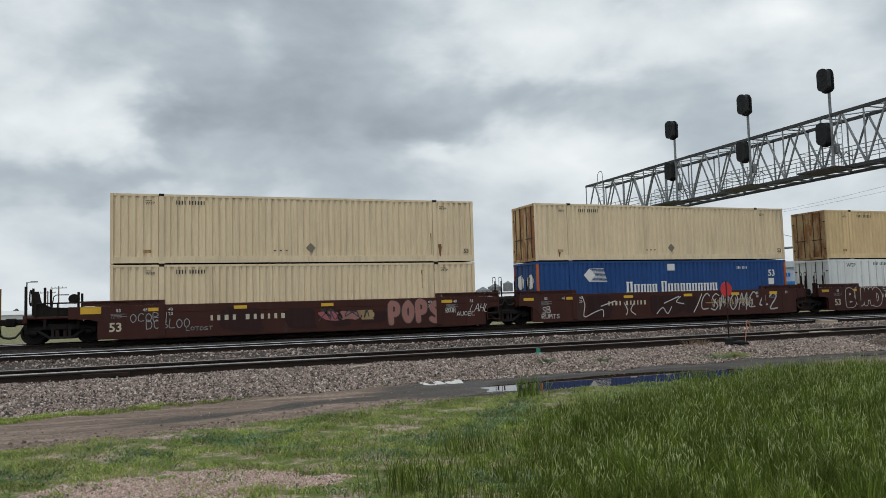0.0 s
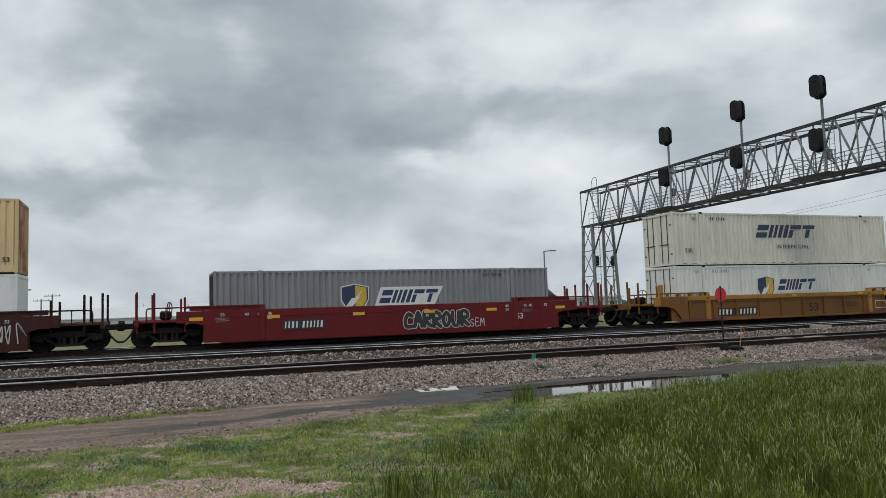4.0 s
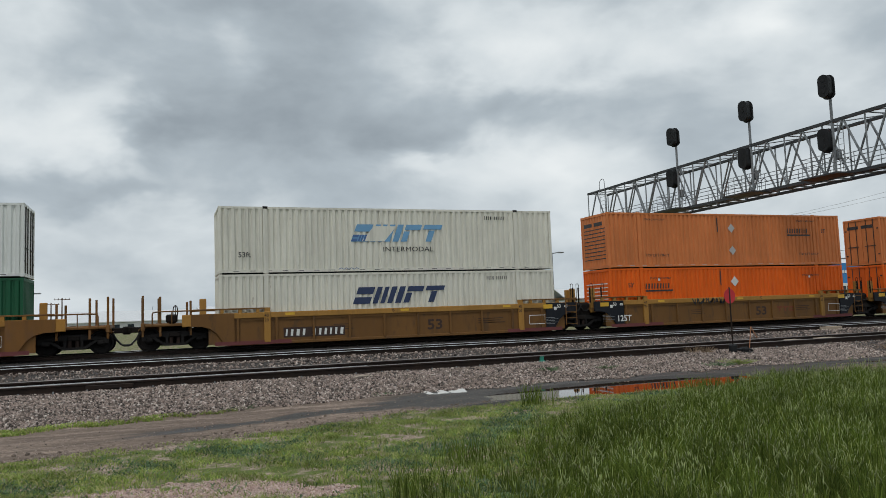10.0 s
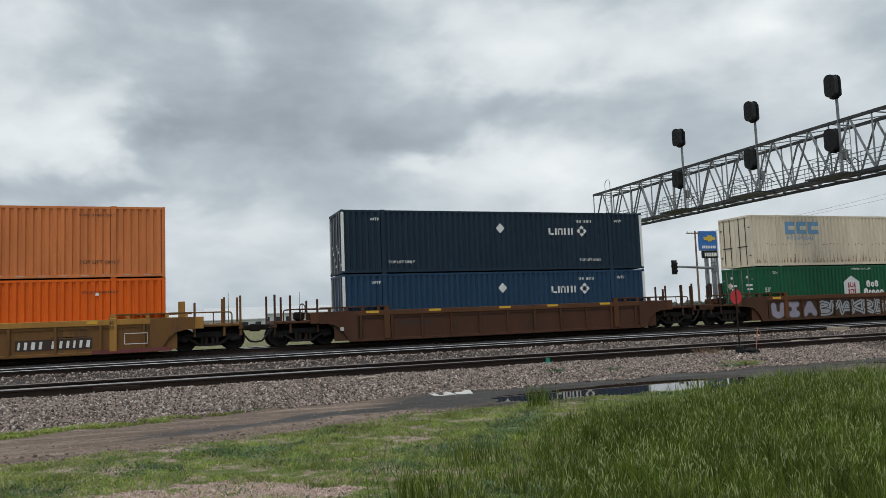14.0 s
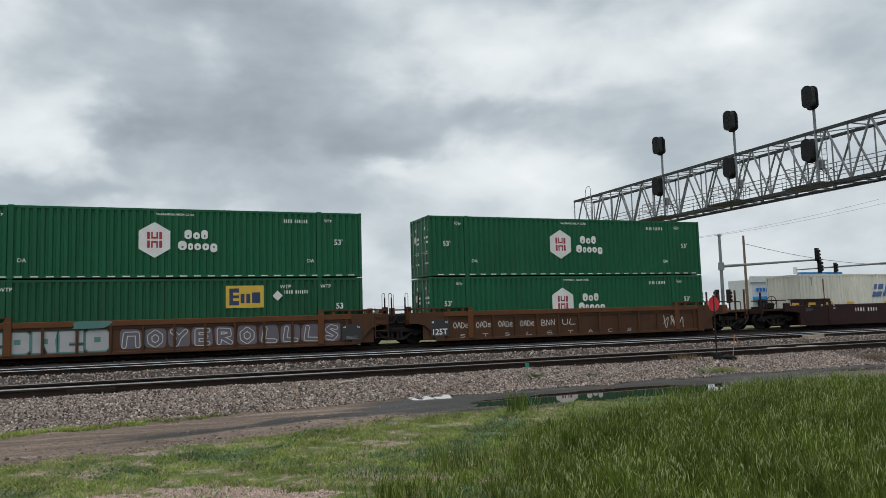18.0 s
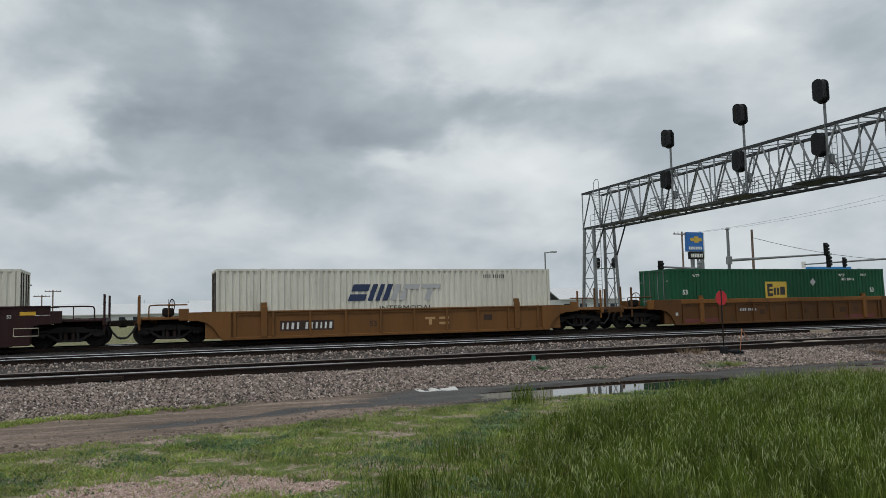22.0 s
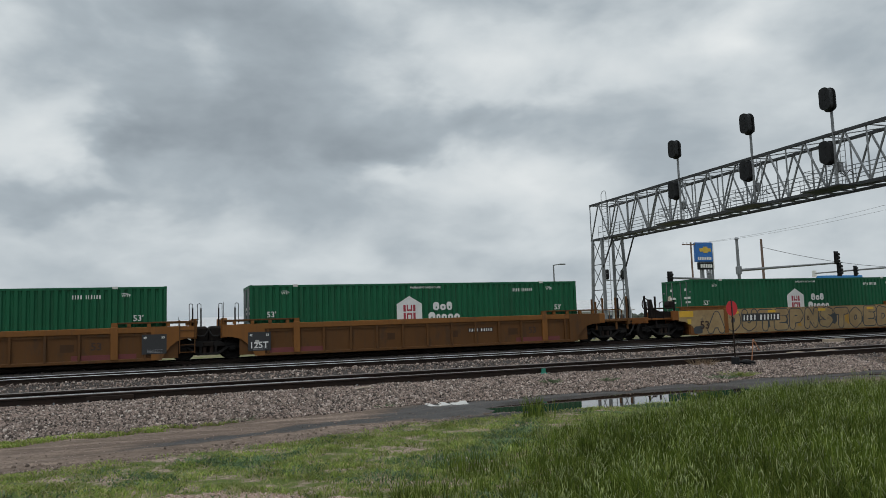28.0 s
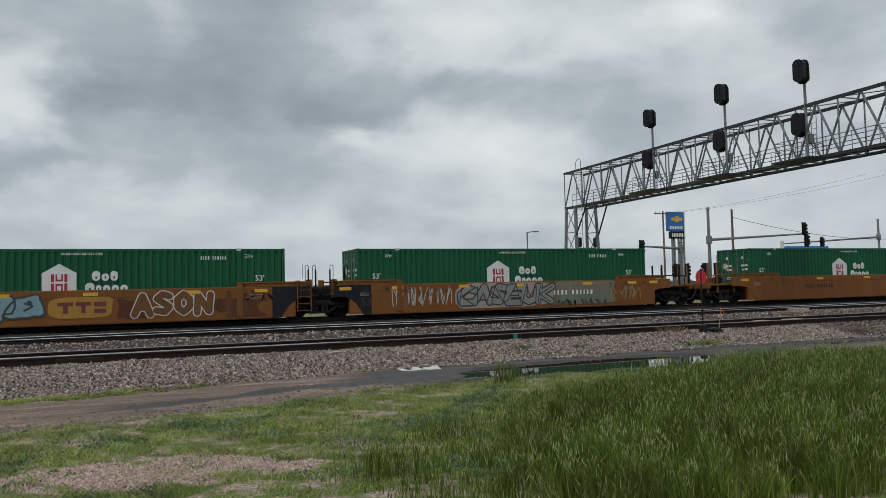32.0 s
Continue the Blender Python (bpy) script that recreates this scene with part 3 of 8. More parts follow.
def signal_head(parent, y, z, yaw=0):
    """A black colour-light unit: target board, housing behind it and hoods in front. It looks down the line, towards -x."""
    at = pose(-0.05, y, z, 0, 0, yaw)
    head = part("signal_head", Shape().prism(rounded(0.7, 1.3, 0.3), -0.05, 0.0, "x"), M["black"], parent, "black signal target board", at)
    part("housing", Shape().prism(rounded(0.5, 1.05, 0.16), 0.0, 0.2, "x"), M["black"], head)
    part("neck", Shape().prism(rounded(0.42, 0.96, 0.18), -0.14, -0.05, "x"), M["black"], head)
    part("hood", Shape().prism(rounded(0.58, 1.2, 0.27), -0.5, -0.14, "x"), M["black"], head, "deep black hood over the lenses")
    for dz in (-0.3, 0.0, 0.3):
        part("lens", Shape().rod((-0.515, 0, dz), (-0.5, 0, dz), 0.1, 14), M["black"], head)
    return head


def signal_mast(y, low=0.0):
    m = thing("railway_signal", "galvanised mast with two black signal heads on the truss bridge", "railway signal", (GX - 0.95, y, 7.6), "signals on the bridge")
    part("mast", Shape().rod((0, 0, 0.06), (0, 0, 4.6 - low), 0.075, 10), M["galv"], m)
    part("bracket", Shape().rod((0, 0, 4.5 - low), (-0.02, 0.05, 4.55 - low), 0.04), M["galv"], m)
    part("bracket", Shape().rod((0, 0, 2.1 - low), (-0.02, 0.3, 2.1 - low), 0.04), M["galv"], m)
    signal_head(m, 0.02, 4.9 - low, 12)
    signal_head(m, 0.3, 2.1 - low, 12)
    part("platform", Shape().box(-1.2, 0.1, -1.1, 1.3, -0.16, -0.08), M["chord"], m, "steel grating platform, as dark all over as its shaded underside")
    part("junction_box", Shape().cbox(0.06, 0.3, -0.2, 0.15, 0.8, 1.3, 0.02), M["galv"], m)
    for z in (0.5, 1.0):
        part("guard_rail", Shape().path([(-0.72, -1.18, z), (-0.72, 1.48, z)], 0.018, 5), M["galv"], m)
        part("guard_rail", Shape().path([(-0.72, 1.48, z), (0.55, 1.48, z)], 0.018, 5), M["galv"], m)
    for yy in (-1.18, -0.5, 0.15, 0.8, 1.48):
        part("guard_post", Shape().rod((-0.72, yy, -0.08), (-0.72, yy, 1.0), 0.018, 5), M["galv"], m)
    part("cable", Shape().path([(0.1, -0.1, 0.8), (0.15, -0.35, 0.5), (0.2, -0.6, 0.75), (0.35, -0.8, 0.5)], 0.022, 5), M["hose"], m)
    for sy in (-0.62, -0.3):
        part("ladder_rail", Shape().rod((0.0, sy, 0.1), (0.0, sy, 2.7), 0.02, 5), M["galv"], m)
    for k in range(7):
        part("rung", Shape().rod((0.0, -0.62, 0.6 + 0.3 * k), (0.0, -0.3, 0.6 + 0.3 * k), 0.012, 4), M["galv"], m)


gantry()
for y, low in ((41.35, 0.0), (34.55, 0.03), (28.75, 0.26)):
    signal_mast(y, low)


# ---- switch stand ----
def switch_stand():
    s = thing("switch_stand", "black switch stand with a round red target beside the rails", "switch stand", (14.62, 16.5, -0.22))
    part("base", Shape().cbox(-0.22, 0.62, -0.12, 0.2, -0.05, 0.03, 0.02), M["black"], s)
    part("gear_box", Shape().cbox(-0.09, 0.09, -0.09, 0.09, 0.02, 0.24, 0.03), M["black"], s)
    part("mast", Shape().rod((0, 0, 0.22), (0, 0, 1.8), 0.02, 8), M["rail_side"], s)
    n = 20
    disc = [(0.15 * math.cos(2 * math.pi * k / n), 1.56 + 0.205 * math.sin(2 * math.pi * k / n)) for k in range(n)]
    part("target", Shape().prism(disc, -0.01, 0.01, "y"), M["red"], s, "oval red target with a dark centre rib", pose(0, 0, 0, 0, 0, -24))
    part("rib", Shape().box(-0.01, 0.01, -0.025, 0.025, 1.33, 1.8), M["dark"], s)
    part("lever", Shape().path([(0.52, -0.05, 0.12), (0.6, -0.05, 0.62), (0.66, 0.0, 0.69), (0.9, 0.05, 0.38)], 0.014), plain("faded_orange_lever", (0.42, 0.18, 0.09), 0.7), s, "bent faded orange hand lever")
    part("rod", Shape().rod((0.1, 0.1, 0.08), (0.2, 1.3, 0.08), 0.025), M["rail_side"], s)
    part("motor", Shape().cbox(0.26, 0.48, -0.12, 0.1, 0.02, 0.15, 0.04).rod((0.1, -0.02, 0.1), (0.3, -0.02, 0.08), 0.035, 8).rod((0.48, -0.02, 0.1), (0.68, 0.02, 0.05), 0.03, 8), M["black"], s)


switch_stand()


# ---- the train ----
TRACK_Y = TRACKS["main"]
LONG, WIDE, TALL = 16.154, 2.59, 2.9
FACE = TRACK_Y - WIDE / 2


def run(t):
    """Metres that the train has gone to the left after t seconds."""
    return 14.577 * t - 0.0085 * t * t


MOVING, WHEELS = [], []


def ride(ob, x, y, z):
    MOVING.append((ob, x, y, z))
    ob.matrix_basis = pose(x, y, z)
    return ob


PAINT = {}


def paint(key, c, rust=0.66, rough=0.6, stain=RUST, dust=0.8, scale=0.9, streak=0.5):
    if key not in PAINT:
        PAINT[key] = material(key, c, tuple(dust * v for v in c), scale=scale, rough=rough, fine=9.0, amount=0.22, stretch=(1.0, 1.0, 0.35), stain=stain, stain_at=rust, stain_scale=1.6, spec=0.22, streak=streak)
    return PAINT[key]


def seamed(x0, x1, y_out, y_in, pitch=0.61):
    """Flat sheets with a narrow open seam between them."""
    n = max(1, round((x1 - x0) / pitch))
    p = (x1 - x0) / n
    pts = [(x0, y_out)]
    for i in range(1, n):
        a = x0 + i * p
        pts += [(a - 0.035, y_out), (a - 0.02, y_in), (a + 0.02, y_in), (a + 0.035, y_out)]
    return pts + [(x1, y_out)]


def folded(x0, x1, y_out, y_in, pitch=0.278):
    n = max(1, round((x1 - x0) / pitch))
    p = (x1 - x0) / n
    pts = []
    for i in range(n):
        a = x0 + i * p
        pts += [(a, y_in), (a + 0.24 * p, y_in), (a + 0.4 * p, y_out), (a + 0.84 * p, y_out)]
    return pts + [(x1, y_in)]


POST = (1.98, LONG - 1.98)


DOOR_GEAR = material("rusty_door_gear", (0.07, 0.06, 0.052), (0.035, 0.026, 0.022), scale=4.0, rough=0.7, metal=0.2)


def container(x, level, colour, end=None, frame_mat=None, rail_h=0.16, label="", doors_left=True, casting=None, top_lock=None, flat_sides=False):
    """A 53-foot box with folded side walls, posts at the 40-foot lifting points, doors, rails and castings."""
    z = 0.23 if level == 0 else 3.16
    tall = TALL if level == 0 else 2.935
    c = thing("shipping_container", label, "shipping container", (0, 0, 0), "containers on the train")
    ride(c, x, FACE, z)
    gear = M["galv"] if "green" in colour.name or "navy" in colour.name or "slate" in colour.name else DOOR_GEAR
    end, frame_mat, casting = end or colour, frame_mat or colour, casting or colour
    k = ("lo" if level == 0 else "hi", rail_h)
    zb, zt = rail_h, tall - 0.11
    for side, (yo, yi) in enumerate(((0.01, 0.066), (WIDE - 0.01, WIDE - 0.066))):
        for j, (a, b) in enumerate(((0.13, POST[0] - 0.1), (POST[0] + 0.1, POST[1] - 0.1), (POST[1] + 0.1, LONG - 0.13))):
            part("side_panel", lambda: Shape().sheet((seamed if flat_sides else folded)(a, b, yo, yi), zb, zt), colour, c, key=("side", side, j, flat_sides, *k))
        ys = (0.0, 0.075) if side == 0 else (WIDE - 0.075, WIDE)
        part("bottom_rail", lambda: Shape().box(0.13, LONG - 0.13, ys[0] + 0.004, ys[1] - 0.004, 0.03, zb), colour, c, key=("brail", side, *k))
        part("top_rail", lambda: Shape().box(0.13, LONG - 0.13, ys[0] + 0.004, ys[1] - 0.004, zt, tall - 0.012), colour, c, key=("trail", side, *k))
        for j, px in enumerate(POST):
            part("lifting_post", lambda: Shape().cbox(px - 0.1, px + 0.1, ys[0], ys[1], 0.03, tall, 0.012), colour, c, key=("lpost", side, j, *k))
            for zz in (0.0, tall - 0.1) if side == 0 else ():
                part("casting", lambda: Shape().cbox(px - 0.11, px + 0.11, ys[0] - (0.004 if side == 0 else -0.0), ys[1] + (0.004 if side else 0.0), zz - 0.002, zz + 0.115, 0.012), top_lock if top_lock and zz else casting, c, key=("mcast", side, j, zz))
        for j, (ea, eb) in enumerate(((0.0, 0.13), (LONG - 0.13, LONG))):
            part("corner_post", lambda: Shape().cbox(ea, eb, ys[0], ys[1] if side == 0 else ys[1], 0.1, tall - 0.1, 0.01), frame_mat, c, key=("cpost", side, j, *k))
            for zz in (0.0, tall - 0.118):
                part("corner_casting", lambda: Shape().cbox(ea - (0.004 if j == 0 else 0), eb + (0.004 if j else 0), ys[0] - 0.003, ys[1] + 0.003, zz, zz + 0.118, 0.012), casting, c, key=("ccast", side, j, zz))
    part("roof", lambda: Shape().box(0.02, LONG - 0.02, 0.07, WIDE - 0.07, tall - 0.05, tall - 0.02), colour, c, key=("roof", *k))
    part("floor", lambda: Shape().box(0.02, LONG - 0.02, 0.07, WIDE - 0.07, 0.05, 0.14), M["truck"], c, key=("floor", *k))
    for doors, xe, s in ((doors_left, 0.0, 1), (not doors_left, LONG, -1)):
        def out(a, b):
            return (xe + s * a, xe + s * b) if s > 0 else (xe - b, xe - a)
        xa, xb = out(0.0, 0.1)
        part("end_sill", lambda: Shape().box(xa, xb, 0.075, WIDE - 0.075, 0.02, 0.16), end, c, key=("sill", s, *k))
        part("end_header", lambda: Shape().box(xa, xb, 0.075, WIDE - 0.075, tall - 0.13, tall - 0.01), end, c, key=("header", s, *k))
        if doors:
            xa, xb = out(0.035, 0.075)
            for j, (a, b) in enumerate(((0.08, WIDE / 2 - 0.01), (WIDE / 2 + 0.01, WIDE - 0.08))):
                d = part("door", lambda: Shape().cbox(xa, xb, a, b, 0.165, tall - 0.135, 0.012), end, c, key=("door", s, j, *k))
                for q in (0.3, 0.72):
                    yy = a + (b - a) * q
                    part("lock_rod", lambda: Shape().rod((xe - s * -0.012, yy, 0.08), (xe - s * -0.012, yy, tall - 0.08), 0.024, 6), gear, d, key=("rod", s, j, q, *k))
                part("handle", lambda: Shape().box(*out(0.0, 0.02), a + 0.25, b - 0.2, 1.15, 1.2), gear, d, key=("handle", s, j, *k))
                for q in (0.6, 2.2):
                    hy = a if j == 0 else b - 0.14
                    part("hinge", lambda: Shape().box(*out(0.012, 0.036), hy, hy + 0.14, q, q + 0.07), gear, d, key=("hinge", s, j, q, *k))
        else:
            wall = folded(0.08, WIDE - 0.08, 0.02, 0.055, 0.26)
            part("end_wall", lambda: Shape().sheet([((xe + s * d), y) for y, d in wall], 0.16, tall - 0.13), end, c, key=("front", s, *k))
    return c


def hoop(r, t, n=18, m=5):
    """A closed ring of round bar in the y-z plane."""
    s = Shape()
    for i in range(n):
        a = 2 * math.pi * i / n
        for j in range(m):
            b = 2 * math.pi * j / m
            q = r + t * math.cos(b)
            s.v.append((t * math.sin(b), q * math.cos(a), q * math.sin(a)))
    s.f = [(i * m + j, i * m + (j + 1) % m, (i + 1) % n * m + (j + 1) % m, (i + 1) % n * m + j) for i in range(n) for j in range(m)]
    return s


def wheelset(parent, u, key):
    w = part("wheelset", lambda: Shape().rod((0, -1.02, 0), (0, 1.02, 0), 0.08, 10), M["wheel"], parent, "dark axle with two steel wheels", (u, TRACK_Y, 0.47), key="axle")
    for s in (-1, 1):
        def disc():
            n, sh = 28, Shape()
            prof = [(s * 0.69, 0.44), (s * 0.69, 0.49), (s * 0.715, 0.485), (s * 0.72, 0.46), (s * 0.82, 0.452), (s * 0.825, 0.40), (s * 0.77, 0.37), (s * 0.75, 0.2), (s * 0.80, 0.15), (s * 0.80, 0.02)]
            for y, r in prof:
                sh.v += [(r * math.cos(2 * math.pi * i / n), y, r * math.sin(2 * math.pi * i / n)) for i in range(n)]
            sh.f += [(j * n + i, j * n + (i + 1) % n, (j + 1) * n + (i + 1) % n, (j + 1) * n + i) for j in range(len(prof) - 1) for i in range(n)]
            sh.f.append(tuple(range((len(prof) - 1) * n, len(prof) * n)))
            return sh
        part("wheel", disc, M["wheel"], w, key=("wheel", s))
    WHEELS.append((w, u))
    return w


def bogie(parent, u):
    """A three-piece freight truck: cast side frames, bolster, springs, bearings and two wheelsets."""
    for s in (-1, 1):
        y0, y1 = sorted((TRACK_Y + s * 0.92, TRACK_Y + s * 1.08))

        def frame_shape():
            sh = Shape().prism([(-1.28, 0.44), (-1.28, 0.64), (-0.62, 0.72), (-0.45, 0.80), (0.45, 0.80), (0.62, 0.72), (1.28, 0.64), (1.28, 0.44), (1.14, 0.44), (1.1, 0.57), (-1.1, 0.57), (-1.14, 0.44)], y0, y1, "y")
            for k in (-1, 1):
                sh.prism([(k * 0.98, 0.60), (k * 0.82, 0.60), (k * 0.34, 0.28), (k * 0.42, 0.2)], y0, y1, "y")
                sh.prism([(k * 0.26, 0.3), (k * 0.36, 0.3), (k * 0.36, 0.58), (k * 0.26, 0.58)], y0, y1, "y")
            return sh.box(-0.44, 0.44, y0 - 0.03, y1 + 0.03, 0.2, 0.3)
        fr = part("side_frame", frame_shape, M["side_frame"], parent, "cast truck side frame", (u, 0, 0), key=("sframe", s))
        for a in (-1.0, 1.0):
            part("bearing", lambda: Shape().cbox(a - 0.15, a + 0.15, min(y0, y1) - 0.02, max(y0, y1) + 0.03, 0.37, 0.58, 0.05), M["side_frame"], fr, key=("bearing", s, a))
        for a in (-0.14, 0.14):
            part("spring", lambda: Shape().rod((a, (y0 + y1) / 2, 0.3), (a, (y0 + y1) / 2, 0.56), 0.085, 8), M["rail_side"], fr, key=("spring", s, a))
    # two added dark blocks close the truck's gaps, standing in for rigging and shade
    part("brake_beam", lambda: Shape().cbox(-0.88, 0.88, TRACK_Y - 0.62, TRACK_Y + 0.62, 0.2, 0.78, 0.05), M["truck"], parent, at=(u, 0, 0), key="beam")
    part("center_bearing", lambda: Shape().cbox(-0.55, 0.55, TRACK_Y - 0.5, TRACK_Y + 0.5, 0.76, 1.08, 0.06), M["truck"], parent, at=(u, 0, 0), key="center")
    part("bolster", lambda: Shape().cbox(-0.22, 0.22, TRACK_Y - 1.12, TRACK_Y + 1.12, 0.56, 0.76, 0.03), M["truck"], parent, at=(u, 0, 0), key="bolster")
    for a in (-1.0, 1.0):
        wheelset(parent, u + a, None)


def well_car(x, body, chord, ribs=9, left="joint", right="joint", dark=None, label="", walkway=None, end_posts=None, top=1.46, posts=False, stakes=((1.15, 2.05), (2.35, 2.25), (3.02, 2.3)), stand=False, raised=True):
    """One well unit: x is the place of its box's end. left, right: 'joint' where it shares a truck, 'end' at a coupler."""
    c = thing("well_car", label, "well car", (0, 0, 0), "well cars of the train")
    ride(c, x, 0, 0)
    y0 = FACE - 0.22
    y1 = 2 * TRACK_Y - y0
    dark = dark or body
    walkway = walkway or body
    end_posts = end_posts or chord
    gear = M["truck"] if stand else walkway
    for s, (ya, yb) in (("near", (y0, y0 + 0.16)), ("far", (y1 - 0.16, y1))):
        o = 1 if s == "near" else -1
        edge = ya if s == "near" else yb
        # side sill, recessed sheet, bottom sill
        part("top_chord", lambda: Shape().cbox(-0.55, LONG + 0.55, ya, yb, 1.13 if not ribs else 1.22, top, 0.02), chord, c, key=("chord", s, bool(ribs), top))
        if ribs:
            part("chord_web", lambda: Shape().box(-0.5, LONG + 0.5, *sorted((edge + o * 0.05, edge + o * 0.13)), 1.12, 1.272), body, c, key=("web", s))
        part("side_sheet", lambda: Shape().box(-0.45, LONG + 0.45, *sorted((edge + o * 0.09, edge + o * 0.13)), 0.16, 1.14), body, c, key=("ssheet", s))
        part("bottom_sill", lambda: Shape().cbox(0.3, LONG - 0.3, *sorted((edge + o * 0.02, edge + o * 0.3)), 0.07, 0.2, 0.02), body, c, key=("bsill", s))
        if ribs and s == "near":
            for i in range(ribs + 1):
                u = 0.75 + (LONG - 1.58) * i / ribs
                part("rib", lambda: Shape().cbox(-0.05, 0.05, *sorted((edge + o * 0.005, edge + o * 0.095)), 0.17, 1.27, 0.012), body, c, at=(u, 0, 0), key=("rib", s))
        elif not ribs:
            part("outer_sheet", lambda: Shape().box(-0.4, LONG + 0.4, *sorted((edge + o * 0.01, edge + o * 0.05)), 0.12, 1.16), body, c, key=("osheet", s))
        for u in POST:
            part("lock_bracket", lambda: Shape().cbox(-0.14, 0.14, *sorted((edge - o * 0.025, edge + o * 0.1)), 0.17, 1.5, 0.02).box(-0.12, 0.12, *sorted((edge + o * 0.02, edge + o * 0.16)), 1.5, 1.66), chord, c, at=(u, 0, 0), key=("bracket", s))
        # raised end walkways along the well ends
        for u0, u1, e in ((-1.1, POST[0] - 0.1, left), (POST[1] + 0.1, LONG + 1.1, right)) if raised else ():
            part("end_walkway", lambda: Shape().cbox(u0, u1, *sorted((edge - o * 0.01, edge + o * 0.2)), 1.60, 1.665, 0.01), walkway, c, key=("walk", s, u0, u1))
            for q in (0.15, 0.4, 0.65, 0.9) if s == "near" else ():
                u = u0 + (u1 - u0) * q
                part("bracket", lambda: Shape().box(-0.07, 0.07, *sorted((edge + o * 0.0, edge + o * 0.12)), top + 0.002, 1.6), chord, c, at=(u, 0, 0), key=("wbr", s, top))
            if not ribs and s == "near":
                part("raised_side", lambda: Shape().cbox(u0 + 0.12, u1, edge + 0.03, edge + 0.11, top + 0.002, 1.598, 0.01), chord, c, key=("raised", u0, u1, top))
        # tapering end plates that rise over the trucks
        for sgn, ue in ((-1, 0.0), (1, LONG)):
            outline = [(ue - sgn * 0.6, 0.1), (ue - sgn * 0.2, 0.1), (ue - sgn * 0.1, 0.3), (ue + sgn * 0.12, 0.62), (ue + sgn * 0.4, 0.84), (ue + sgn * 0.75, 0.93), (ue + sgn * 1.15, 0.94), (ue + sgn * 1.15, top - 0.01), (ue - sgn * 0.6, top - 0.01)]
            m = dark if ((sgn < 0 and left == "joint") or (sgn > 0 and right == "joint")) else body
            part("end_plate", lambda: Shape().prism(outline, *sorted((edge - o * 0.006, edge + o * 0.085)), "y"), m, c, key=("eplate", s, sgn, top))
    for sgn, ue, kind in ((-1, 0.0, left), (1, LONG, right)):
        # end bulkhead and platform over the truck
        part("end_floor", lambda: Shape().box(*sorted((ue + sgn * 0.15, ue + sgn * 1.2)), y0 + 0.1, y1 - 0.1, 1.02, 1.14), body, c, key=("efloor", sgn))
        part("bulkhead", lambda: Shape().box(*sorted((ue + sgn * 0.06, ue + sgn * 0.16)), y0 + 0.1, y1 - 0.1, 0.2, 1.14), body, c, key=("bulk", sgn))
        reach = 1.62 if kind == "joint" else 3.1
        part("draft_sill", lambda: Shape().cbox(*sorted((ue + sgn * 1.1, ue + sgn * reach)), TRACK_Y - 0.4, TRACK_Y + 0.4, 0.78, 1.14, 0.04), body, c, key=("sill", sgn, reach))
        if kind == "joint":
            part("joint_casting", lambda: Shape().cbox(*sorted((ue + sgn * 1.02, ue + sgn * 1.66)), TRACK_Y - 0.95, TRACK_Y + 0.95, 0.72, 1.42, 0.1), M["truck"], c, "dark cast block over the shared truck", key=("jcast", sgn))
            for yy in (y0 + 0.2, y1 - 0.32):
                part("guide_post", lambda: Shape().cbox(*sorted((ue + sgn * 0.95, ue + sgn * 1.2)), 0, 0.2, 0.9, 2.14 if posts else 1.74, 0.02), end_posts, c, at=(0, yy, 0), key=("gpost", sgn, posts))
            for q in (0.95, 1.28) if sgn > 0 else (0.55, 1.22):
                part("grab_iron", lambda: Shape().path([(-0.07, 0, 1.5), (-0.07, 0, 2.34), (0, 0, 2.38), (0.07, 0, 2.34), (0.07, 0, 1.5)], 0.013, 5), M["truck"], c, at=(ue + sgn * q, y0 + 0.1, 0), key="grab")
                part("stake", lambda: Shape().cbox(-0.03, 0.03, -0.03, 0.03, 1.4, 2.18, 0.008), M["truck"], c, at=(ue + sgn * (q + 0.07), y0 + 0.14, 0), key="stake")
            if sgn > 0:
                lad = part("ladder", lambda: Shape().path([(0.5, -0.02, 0.32), (0.5, -0.02, 1.7)], 0.022, 6).path([(1.1, -0.02, 0.32), (1.1, -0.02, 1.7)], 0.022, 6), walkway, c, at=(ue, y0, 0), key="ladder")
                for k in range(5):
                    part("rung", lambda: Shape().box(0.5, 1.1, -0.035, 0.005, 0, 0.03), walkway, lad, at=(0, 0, 0.36 + 0.3 * k), key="rung")
            part("hose", lambda: Shape().path([(0, 0, 1.15), (sgn * 0.2, 0, 1.0), (sgn * 0.42, 0, 1.02), (sgn * 0.6, 0, 1.3)], 0.03, 6), M["hose"], c, at=(ue + sgn * 1.1, y0 + 0.5, 0), key=("jhose", sgn))
        else:
            part("end_deck", lambda: Shape().cbox(*sorted((ue + sgn * 1.15, ue + sgn * 3.0)), y0 + 0.25, y1 - 0.25, 1.0, 1.1, 0.02), body, c, key=("edeck", sgn))
            part("end_beam", lambda: Shape().cbox(*sorted((ue + sgn * 2.95, ue + sgn * 3.1)), y0 + 0.15, y1 - 0.15, 0.85, 1.16, 0.02), body, c, key=("ebeam", sgn))
            part("deck_edge", lambda: Shape().cbox(*sorted((ue + sgn * 1.1, ue + sgn * 1.5)), y0 + 0.02, y0 + 0.2, 0.95, 1.45, 0.02), chord, c, key=("dedge", sgn))
